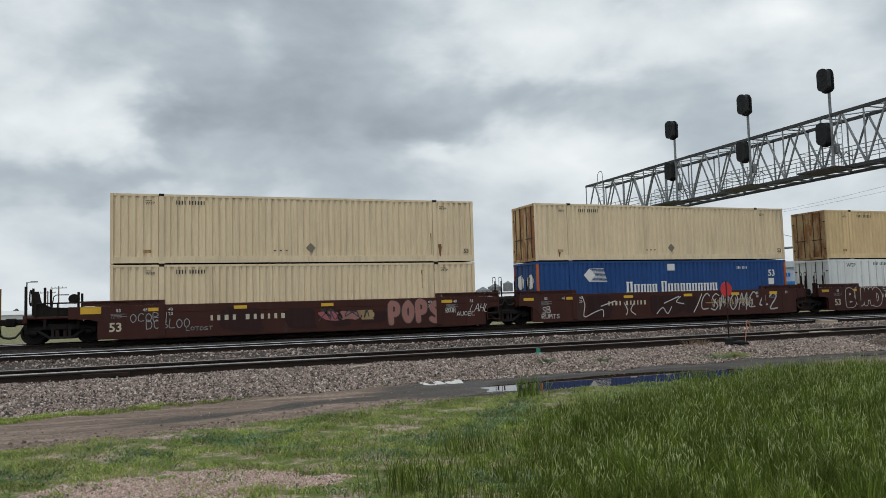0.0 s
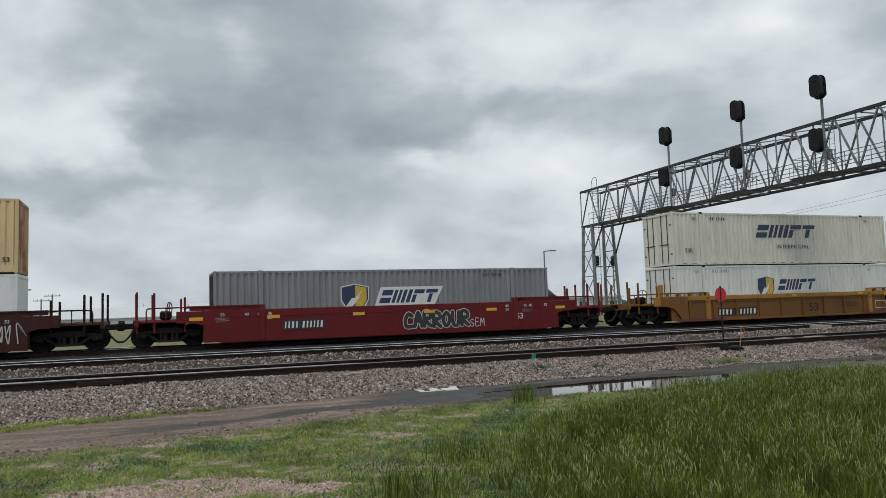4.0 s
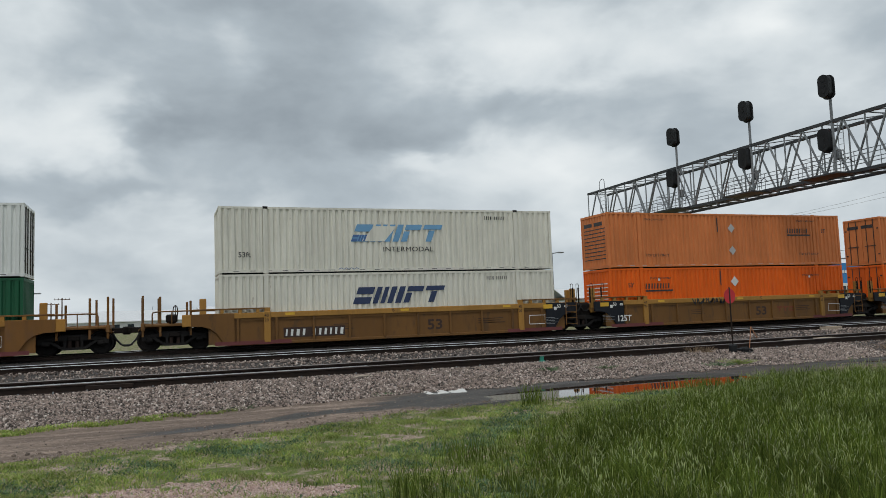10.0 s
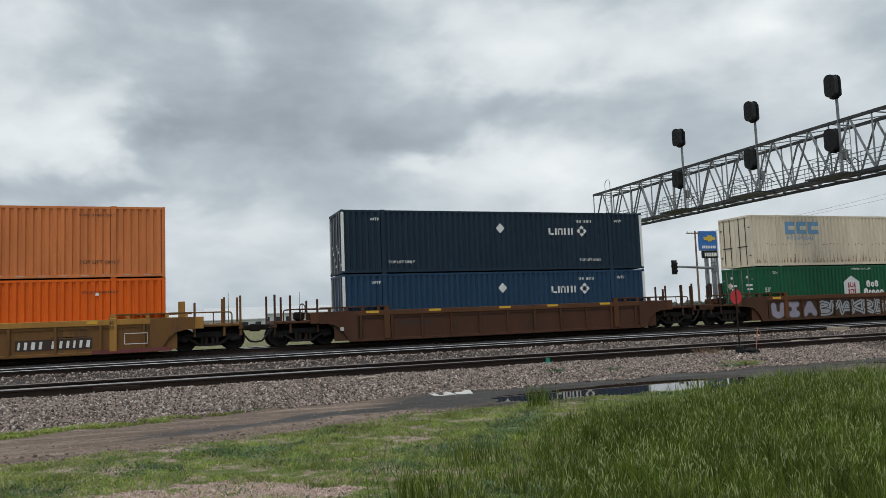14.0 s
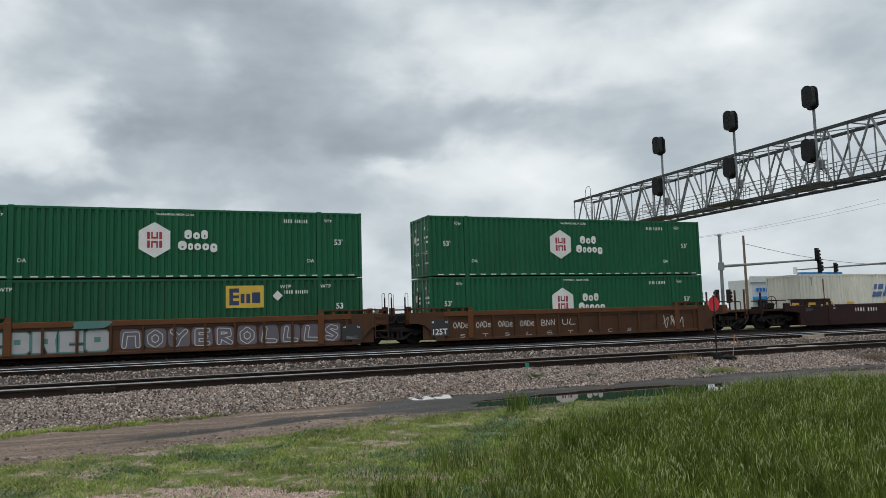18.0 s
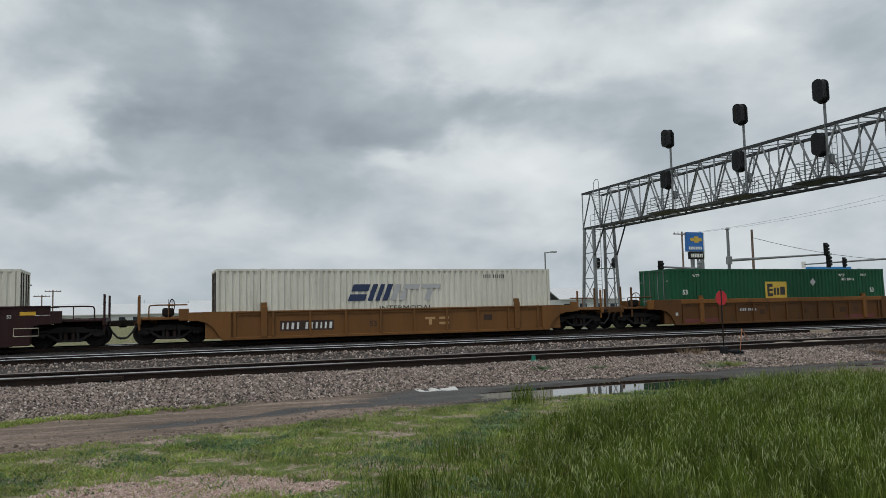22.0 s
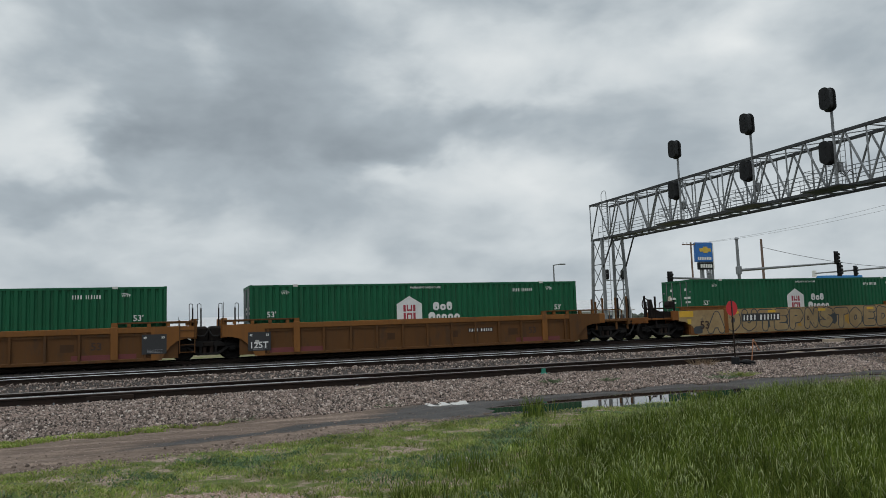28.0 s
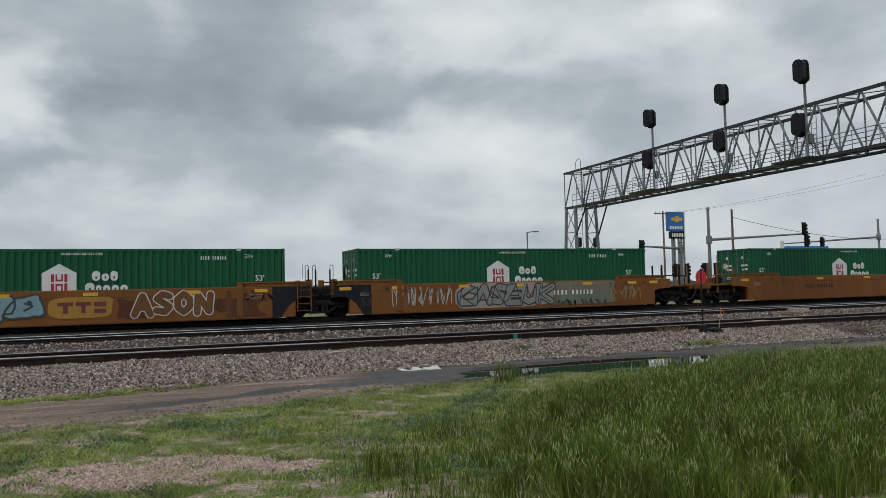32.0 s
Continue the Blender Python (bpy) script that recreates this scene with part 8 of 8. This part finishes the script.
def rocks(name, x, y, z, size, mat, label):
    """Angular broken stones: uneven eight-sided splinters, each turned and tilted its own way."""
    n = len(x)
    spike = np.array([(1, 0, 0), (-0.35, 1, 0), (-0.9, -0.25, 0), (0.25, -1, 0), (0.1, 0.1, 1), (-0.1, -0.1, -1)], float)
    p = spike[None] * (0.75 + 0.6 * RNG.random((n, 6, 1))) + 0.28 * (RNG.random((n, 6, 3)) - 0.5)
    p *= (size * 0.56)[:, None, None] * (0.62 + 0.7 * RNG.random((n, 1, 3)))
    a, b = RNG.random(n) * 6.283, (RNG.random(n) - 0.5) * 2.2
    ca, sa, cb, sb = np.cos(a), np.sin(a), np.cos(b), np.sin(b)
    X = p[..., 0] * cb[:, None] + p[..., 2] * sb[:, None]
    Z = -p[..., 0] * sb[:, None] + p[..., 2] * cb[:, None]
    px = X * ca[:, None] - p[..., 1] * sa[:, None] + x[:, None]
    py = X * sa[:, None] + p[..., 1] * ca[:, None] + y[:, None]
    co = np.stack([px, py, Z + (z + 0.22 * size)[:, None]], -1).reshape(-1, 3)
    q = np.array([(0, 1, 4), (1, 2, 4), (2, 3, 4), (3, 0, 4), (1, 0, 5), (2, 1, 5), (3, 2, 5), (0, 3, 5)])
    return stuff(name, co, [(q[None] + 6 * np.arange(n)[:, None, None]).reshape(-1, 3)], mat, label, "gravel")


M["stone"] = varied("mixed_crushed_rock", [(0.02, 0.017, 0.015), (0.23, 0.182, 0.156), (0.37, 0.28, 0.236), (0.045, 0.037, 0.033), (0.44, 0.355, 0.308), (0.075, 0.06, 0.053), (0.28, 0.222, 0.192), (0.62, 0.54, 0.485)], 0.92)
M["dark_stone"] = varied("dark_crushed_rock", [(0.018, 0.015, 0.014), (0.05, 0.042, 0.038), (0.03, 0.026, 0.024), (0.085, 0.07, 0.063), (0.04, 0.034, 0.031)], 0.92)
M["pink_stone"] = varied("pink_gravel", [(0.32, 0.215, 0.18), (0.53, 0.39, 0.335), (0.40, 0.275, 0.235), (0.66, 0.54, 0.475), (0.15, 0.10, 0.085)], 0.92)
M["pebble"] = varied("dull_pebbles", [(0.12, 0.095, 0.08), (0.34, 0.265, 0.22), (0.22, 0.17, 0.14), (0.46, 0.37, 0.32), (0.08, 0.065, 0.055)], 0.92)


def scatter(x0, x1, y0, y1, per):
    n = int((x1 - x0) * (y1 - y0) * per)
    return x0 + (x1 - x0) * RNG.random(n), y0 + (y1 - y0) * RNG.random(n)


def lay_rock(areas, mat, label, small=0.038, large=0.056):
    spots = [scatter(*area) for area in areas]
    x, y = np.concatenate([p[0] for p in spots]), np.concatenate([p[1] for p in spots])
    keep = RNG.random(len(x)) < np.clip((y - NEAR * bed_foot(x / NEAR) + 0.1 + 0.22 * wobble(x, y, 1.6, 2.0)) / 0.25, 0.0, 1)
    x, y = x[keep], y[keep]
    size = np.where(y < 18.6, small, large) * (0.5 + 1.1 * RNG.random(len(x)) ** 1.7)
    rocks("crushed_rock", x, y, np.maximum(bed_z(x, y), ground_z(x, y)), size, mat, label)


lay_rock(((-7.5, 19, 12.2, 16.95, 1130), (19, 40, 13.6, 16.95, 190), (-6, 36, 17.15, 18.45, 360), (-8, 46, 18.7, 24.7, 120), (-8, 50, 24.95, 26.3, 60)), M["stone"], "loose crushed rock between and beside the rails")
lay_rock(((-10, 60, 26.3, 33.6, 40),), M["dark_stone"], "darker crushed rock along the main line")
gx, gy = scatter(-2.5, 3.2, 6.6, 9.2, 3200)
keep = patch_mask(gx, gy) > 0.3 + 0.4 * RNG.random(len(gx))
gx, gy = gx[keep], gy[keep]
gx, gy = gx * NEAR, gy * NEAR
rocks("gravel", gx, gy, ground_z(gx, gy), 0.015 * (0.5 + 1.2 * RNG.random(len(gx))), M["pink_stone"], "loose pink gravel on bare ground")
gx, gy = scatter(-7, 14, 9.3, 16.2, 330)
keep = RNG.random(len(gx)) < np.clip(0.12 + 1.1 * (1 - smooth(0.0, 1.0, np.abs(gy - road_near(gx) - 0.15) + 0.25 * wobble(gx, gy, 2.0, 3.0))), 0, 1)
keep &= puddle_mask(gx, gy) < 0.05
gx, gy = gx[keep] * NEAR, gy[keep] * NEAR
rocks("pebbles", gx, gy, ground_z(gx, gy), 0.013 * (0.5 + 1.5 * RNG.random(len(gx)) ** 2), M["pebble"], "scattered pebbles on the muddy track")
M["clod"] = varied("crumbled_mud", [(0.10, 0.078, 0.063), (0.2, 0.155, 0.125), (0.14, 0.108, 0.088), (0.27, 0.21, 0.17)], 0.95)
gx, gy = scatter(-8, 9, 9.6, 15.4, 70)
rut = np.minimum(np.abs(gy - road_near(gx) - 0.75 - 0.2 * wobble(gx, gy, 0.7, 2.0)), np.abs(gy - road_near(gx) - 0.1 - 0.15 * wobble(gx, gy, 0.9, 5.0)))
keep = (RNG.random(len(gx)) < 1.0 - smooth(0.05, 0.4, rut)) & (puddle_mask(gx, gy) < 0.05)
gx, gy = gx[keep] * NEAR, gy[keep] * NEAR
rocks("mud_clods", gx, gy, ground_z(gx, gy) - 0.006, 0.03 * (0.5 + 1.3 * RNG.random(len(gx)) ** 2), M["clod"], "crumbled clods of mud along the ruts")


def tall_edge(y):
    return 2.5 + 0.68 * np.clip(y - 6.2, -1, 9)


def blades(name, x, y, h, w, lean, mat, label, bend=0.5):
    """Grass blades, each a tapering curved strip of three levels and a tip."""
    n = len(x)
    x, y, h, w = x * NEAR, y * NEAR, h * NEAR, w * NEAR
    z = ground_z(x, y)
    a, d = RNG.random(n) * 6.283, RNG.random(n) * 6.283
    cx, cy = np.cos(a) * w / 2, np.sin(a) * w / 2
    dx, dy = np.cos(d) * lean * h, np.sin(d) * lean * h
    co = []
    for t, k in ((0.0, 0.8), (0.4, 1.0), (0.75, 0.75)):
        q = t ** (1 + bend * 2)
        zz = z + h * t * (1 - 0.25 * lean * t) - 0.02 * (t == 0)
        co += [np.stack([x + dx * q - cx * k, y + dy * q - cy * k, zz], 1), np.stack([x + dx * q + cx * k, y + dy * q + cy * k, zz], 1)]
    co.append(np.stack([x + dx, y + dy, z + h * (1 - 0.3 * lean)], 1))
    co = np.stack(co, 1).reshape(-1, 3)
    i = 7 * np.arange(n)[:, None]
    return stuff(name, co, [np.concatenate([i + np.array([[0, 1, 3, 2]]), i + np.array([[2, 3, 5, 4]])]), i + np.array([[4, 5, 6]])], mat, label, "grass")


M["tall_grass"] = varied("tall_grass_blades", [(0.04, 0.066, 0.009), (0.13, 0.185, 0.024), (0.055, 0.092, 0.011), (0.20, 0.26, 0.045), (0.08, 0.13, 0.016), (0.15, 0.205, 0.03), (0.34, 0.38, 0.11)], 0.75, True)
M["seed_head"] = varied("pale_seed_heads", [(0.25, 0.31, 0.10), (0.38, 0.43, 0.18), (0.20, 0.27, 0.08), (0.46, 0.49, 0.26)], 0.8, True)
M["short_grass"] = varied("short_yellow_green_grass", [(0.21, 0.285, 0.054), (0.29, 0.37, 0.08), (0.165, 0.245, 0.05), (0.36, 0.40, 0.115), (0.45, 0.40, 0.21)], 0.6, True)
M["weed"] = varied("blue_green_weeds", [(0.10, 0.175, 0.08), (0.15, 0.23, 0.11), (0.08, 0.145, 0.066), (0.2, 0.27, 0.145)], 0.65, True)
M["dry"] = varied("dry_weed_stalks", [(0.27, 0.19, 0.12), (0.2, 0.14, 0.09), (0.34, 0.25, 0.17)], 0.8, True)


def lift(x, y):
    """How high the grass grows here, from 0 to 1: full in the stand, falling off to its ragged edges, in uneven clumps."""
    d = x - tall_edge(y) + 0.7 * wobble(x, y, 0.8, 6.0)
    far = 10.2 + 1.9 * smooth(9.0, 10.6, x) - 0.7 * smooth(12.5, 15.0, x) + 0.4 * wobble(x, y, 0.9, 9.0)
    return np.clip(0.25 + d / 2.4, 0, 1) * (1 - smooth(-0.7, 0.6, y - far))


# the tall stand in clumps, thinning out towards its ragged edge
tx, ty = scatter(0.8, 21, 4.2, 13.2, 1500)
cx, cy = np.round(tx / 0.31) * 0.31, np.round(ty / 0.31) * 0.31
jx, jy = 0.16 * np.sin(37 * cx + 61 * cy), 0.16 * np.sin(53 * cx - 29 * cy)
pull = 0.75 * RNG.random(len(tx))
tx, ty = tx + pull * (cx + jx - tx), ty + pull * (cy + jy - ty)
up = lift(tx, ty)
clump = 0.5 + 0.5 * np.sin(91 * cx + 47 * cy) * np.cos(23 * cx - 71 * cy)
keep = (tx < 1.45 * ty + 1.5) & (RNG.random(len(tx)) < 0.05 + 1.6 * up ** 1.6) & (up > 0.04) & (RNG.random(len(tx)) < 0.55 + 0.45 * clump)
tx, ty, up, clump = tx[keep], ty[keep], up[keep], clump[keep]
h = (0.09 + (0.15 + 0.17 * clump) * up + 0.14 * up * RNG.random(len(tx))) * (0.6 + 0.5 * RNG.random(len(tx)))
blades("tall_grass", tx, ty, h, 0.004 + 0.006 * RNG.random(len(tx)), 0.08 + 0.5 * RNG.random(len(tx)) ** 2, M["tall_grass"], "dense tall green grass beside the muddy track")
pick = (RNG.random(len(tx)) < 0.13) & (up > 0.15)
hx, hy, hh = tx[pick] * NEAR, ty[pick] * NEAR, h[pick] * NEAR
n = len(hx)
base = ground_z(hx, hy) + hh * 0.9
ang = RNG.random(n) * 6.283
out = 0.01 + 0.06 * RNG.random(n) ** 2
tip = np.stack([hx + out * np.cos(ang), hy + out * np.sin(ang), base + 0.04 + 0.075 * RNG.random(n)], 1)
ring = [np.stack([hx + 0.3 * out * np.cos(ang) + 0.005 * np.cos(k), hy + 0.3 * out * np.sin(ang) + 0.005 * np.sin(k), base + 0.04], 1) for k in (0, 2.1, 4.2)]
co = np.stack([np.stack([hx, hy, base], 1), *ring, tip], 1).reshape(-1, 3)
i = 5 * np.arange(n)[:, None]
stuff("seed_heads", co, [np.concatenate([i + np.array([f]) for f in ((0, 2, 1), (0, 3, 2), (0, 1, 3), (4, 1, 2), (4, 2, 3), (4, 3, 1))])], M["seed_head"], "pale nodding seed heads above the tall grass", "grass")

# the short turf, worn through in patches
gx, gy = scatter(-9, 15, 6.3, 13.4, 2000)
turf = (1 - road_mask(gx, gy)) * (1 - 0.8 * patch_mask(gx, gy))
rag = 0.35 * wobble(gx, gy, 1.7, 5.0) + 0.3 * RNG.random(len(gx))
keep = (gy < road_near(gx) + rag) & (lift(gx, gy) < 0.75) & (gx > -0.45 * gy - 1) & (RNG.random(len(gx)) < turf * np.clip(0.62 + 0.6 * wobble(gx, gy, 1.2, 3.0) + 0.6 * wobble(gx, gy, 3.1, 6.0) - 0.7 * smooth(-0.9, 0.1, gy - road_near(gx)) * (gx < 6), 0.05, 1.0))
gx, gy = gx[keep], gy[keep]
weedy = 0.6 * wobble(gx, gy, 0.9, 8.0) + 0.5 * wobble(gx, gy, 2.1, 1.5) + 0.3 * RNG.standard_normal(len(gx)) > 0.42
tall = (1 + 0.5 * smooth(3, 5, gx) * (1 - smooth(9.6, 11.0, gy))) * (0.8 + 0.5 * wobble(gx, gy, 2.4, 3.3))
for name, pick, lo, w, lean, key, label in (("short_grass", ~weedy, 0.026, 0.006, 0.55, "short_grass", "short patchy yellow-green grass"), ("low_weeds", weedy, 0.03, 0.011, 0.8, "weed", "low blue-green broad-leaved weeds")):
    k = pick.sum()
    blades(name, gx[pick], gy[pick], (lo + 0.065 * RNG.random(k)) * tall[pick], w + 0.007 * RNG.random(k), lean + 0.7 * RNG.random(k), M[key], label)


def tuft(name, cx, cy, r, n, h, mat, label, w=0.012):
    x, y = cx + r * RNG.standard_normal(n), cy + 0.6 * r * RNG.standard_normal(n)
    blades(name, x, y, h * (0.6 + 0.5 * RNG.random(n)), np.full(n, w), 0.1 + 0.35 * RNG.random(n), mat, label)


tuft("grass_tuft", 6.25, 12.15, 0.15, 90, 0.46, M["tall_grass"], "tall grass tuft at the edge of the puddle")
tuft("grass_tuft", 2.2, 6.75, 0.2, 130, 0.40, M["tall_grass"], "loose tall grass tuft in short turf", 0.009)
tuft("grass_tuft", 3.3, 8.2, 0.2, 130, 0.34, M["tall_grass"], "loose tall grass tuft in short turf", 0.009)
tuft("grass_tuft", 9.7, 11.7, 0.45, 240, 0.40, M["tall_grass"], "tall grass tuft at the edge of the puddle")
# weeds that creep up the ballast
wx, wy = scatter(-5.5, 1.4, 13.4, 15.9, 1700)
keep = np.abs(wy - bed_foot(wx) + 0.1 - 0.15 * wobble(wx, wy, 2.0)) < 0.42 * (0.4 + 0.6 * RNG.random(len(wx))) * np.clip(0.9 - 0.35 * wx, 0, 1) * np.clip(0.75 + 1.3 * wobble(wx, wy, 1.9, 4.0), 0, 1.2)
wx, wy = wx[keep], wy[keep]
hb = np.maximum(bed_z(wx * NEAR, wy * NEAR) - ground_z(wx * NEAR, wy * NEAR), 0)
blades("trackside_weeds", wx, wy, hb + 0.02 + 0.07 * RNG.random(len(wx)), 0.012 + 0.01 * RNG.random(len(wx)), 0.5 + 0.6 * RNG.random(len(wx)), M["short_grass"], "green weeds at the foot of the ballast")


def dry_clump(x, y, r, n, h, mat, label):
    a, q = RNG.random(n) * 6.283, RNG.random(n)
    s = Shape()
    for k in range(n):
        p = (x + r * q[k] * math.cos(a[k]) * 0.5, y + r * q[k] * math.sin(a[k]) * 0.5, float(bed_z(np.array([x]), np.array([y]))[0]) - 0.01)
        s.rod(p, (p[0] + r * math.cos(a[k]) * q[k], p[1] + r * math.sin(a[k]) * q[k], p[2] + h * (0.6 + 0.4 * RNG.random())), 0.006, 3, 0.002)
    ob = new("weed_clump", s.mesh("weed_clump", mat))
    tagged(ob, label, "weed", "weed clumps on the ballast")


for x, y, r, n, h, k in ((13.85, 16.7, 0.25, 70, 0.2, "dry"), (13.5, 16.75, 0.2, 40, 0.24, "dry"), (8.6, 15.9, 0.25, 130, 0.1, "weed"), (13.65, 15.3, 0.4, 190, 0.13, "short_grass"), (13.0, 15.2, 0.35, 120, 0.12, "weed"), (19.5, 15.6, 0.4, 90, 0.18, "dry"), (4.2, 14.6, 0.25, 60, 0.08, "weed"), (1.3, 14.2, 0.3, 90, 0.08, "weed"), (10.0, 15.7, 0.25, 80, 0.09, "weed")):
    dry_clump(x, y, r, n, h, M[k], "dry tan weed stalks on the ballast" if k == "dry" else "low green weed clump on the ballast")


# ---- small things beside the rails ----
def sheet_of_litter():
    r = random.Random(3)
    n, s = 14, Shape()
    top, bot = [], []
    for i in range(n):
        x = -0.55 + 1.1 * i / (n - 1)
        top.append((x, 0.10 + 0.05 * r.random(), 0.03 + 0.05 * r.random()))
        bot.append((x + 0.03, -0.12 - 0.04 * r.random(), 0.015 + 0.03 * r.random()))
    s.add(top + bot + [(x, y, 0.0) for x, y, z in top] + [(x, y, 0.0) for x, y, z in bot], [(i, n + i, n + i + 1, i + 1) for i in range(n - 1)] + [(n + i, 3 * n + i, 3 * n + i + 1, n + i + 1) for i in range(n - 1)] + [(2 * n + i, i, i + 1, 2 * n + i + 1) for i in range(n - 1)])
    ob = new("plastic_sheet", s.mesh("plastic_sheet", plain("dirty_white_plastic", (0.66, 0.65, 0.62), 0.6)))
    ob.matrix_basis = pose(5.17, 14.2, -0.455, 0, 0, -8)
    tagged(ob, "crumpled dirty white plastic sheet lying by the ballast", "litter")


sheet_of_litter()
marker = thing("rail_marker", "small teal painted marker against the near rail", "marker", (9.0, 16.99, -0.175))
part("plate", Shape().cbox(-0.055, 0.055, -0.02, 0.02, 0.03, 0.15, 0.008), plain("teal_marker_paint", (0.02, 0.22, 0.15), 0.5), marker)
part("foot", Shape().cbox(-0.1, 0.08, -0.06, 0.04, -0.02, 0.045, 0.01), plain("teal_marker_paint_worn", (0.03, 0.25, 0.19), 0.6), marker)
stick = thing("bent_stick", "pale bent stick lying on the ballast", "stick", (4.25, 16.45, -0.22))
part("twig", Shape().path([(-0.25, 0, 0.02), (-0.1, 0, 0.05), (0.1, 0, 0.05), (0.25, -0.03, 0.0)], 0.02, 6), plain("bleached_wood", (0.5, 0.42, 0.34), 0.8), stick)
for i in range(52):
    x = -5.8 + 0.62 * i
    tie = Shape().cbox(-0.11, 0.11, -0.92, 0.92, -0.18, 0.0, 0.012)
    part("tie", lambda: tie, M["tie"], bpy.data.objects["ballast"], at=(x, TRACKS["near"], -0.185), key="tie")
    part("spike", lambda: Shape().cbox(-0.016, 0.016, -0.016, 0.016, 0, 0.06, 0.005), M["galv"], bpy.data.objects["ballast"], at=(x + 0.05, TRACKS["near"] - GAUGE - 0.12, -0.185), key="spike")
PALE_TIE = material("pale_new_tie_wood", (0.42, 0.34, 0.25), (0.34, 0.27, 0.2), rough=0.85, stretch=(1, 6, 1))
for x, y, half, z0, z1 in ((17.6, 17.32, 0.22, -0.2, 0.004), (18.85, 17.32, 0.32, -0.2, 0.004), (27.05, 24.5, 0.5, -0.2, -0.03), (14.7, 19.4, 0.28, -0.2, -0.04)):
    slab("plank", Shape().cbox(-half, half, -0.16, 0.16, z0, z1, 0.015), PALE_TIE, "pale timber block beside the rail", "plank", "planks by the switch", "", pose(x, y, 0, 0, 0, 2))
part("joint_bar", Shape().cbox(-0.45, 0.45, -0.05, 0.05, -0.14, -0.05, 0.01), M["rail_side"], bpy.data.objects["ballast"], at=(-1.0, TRACKS["near"] - GAUGE - 0.05, 0))
rail("rail", TRACKS["near"] - GAUGE + 0.32, -40, 4.5, TRACKS["near"] - GAUGE + 0.10, "inner switch rail beside the running rail")


# ---- all that moves ----
def motions():
    # the whole train runs to the left and slows a little
    stops = [2.0 * i for i in range(17)]
    for ob, x, y, z in MOVING:
        walk(ob, [(t, pose(x - run(t), y, z)) for t in stops])
    # the clouds drift slowly to the left
    walk(backdrop, [(t, pose(*EYE, 0, 0, 0.134 * (t - 14.0))) for t in (0.0, 16.0, 32.0)])
    # each wheelset turns as it rolls
    for w, u in WHEELS:
        walk(w, [(i / FPS, pose(u, TRACK_Y, 0.457, 0, -math.degrees(run(i / FPS) / 0.457), 0)) for i in range(32 * FPS + 1)])


motions()
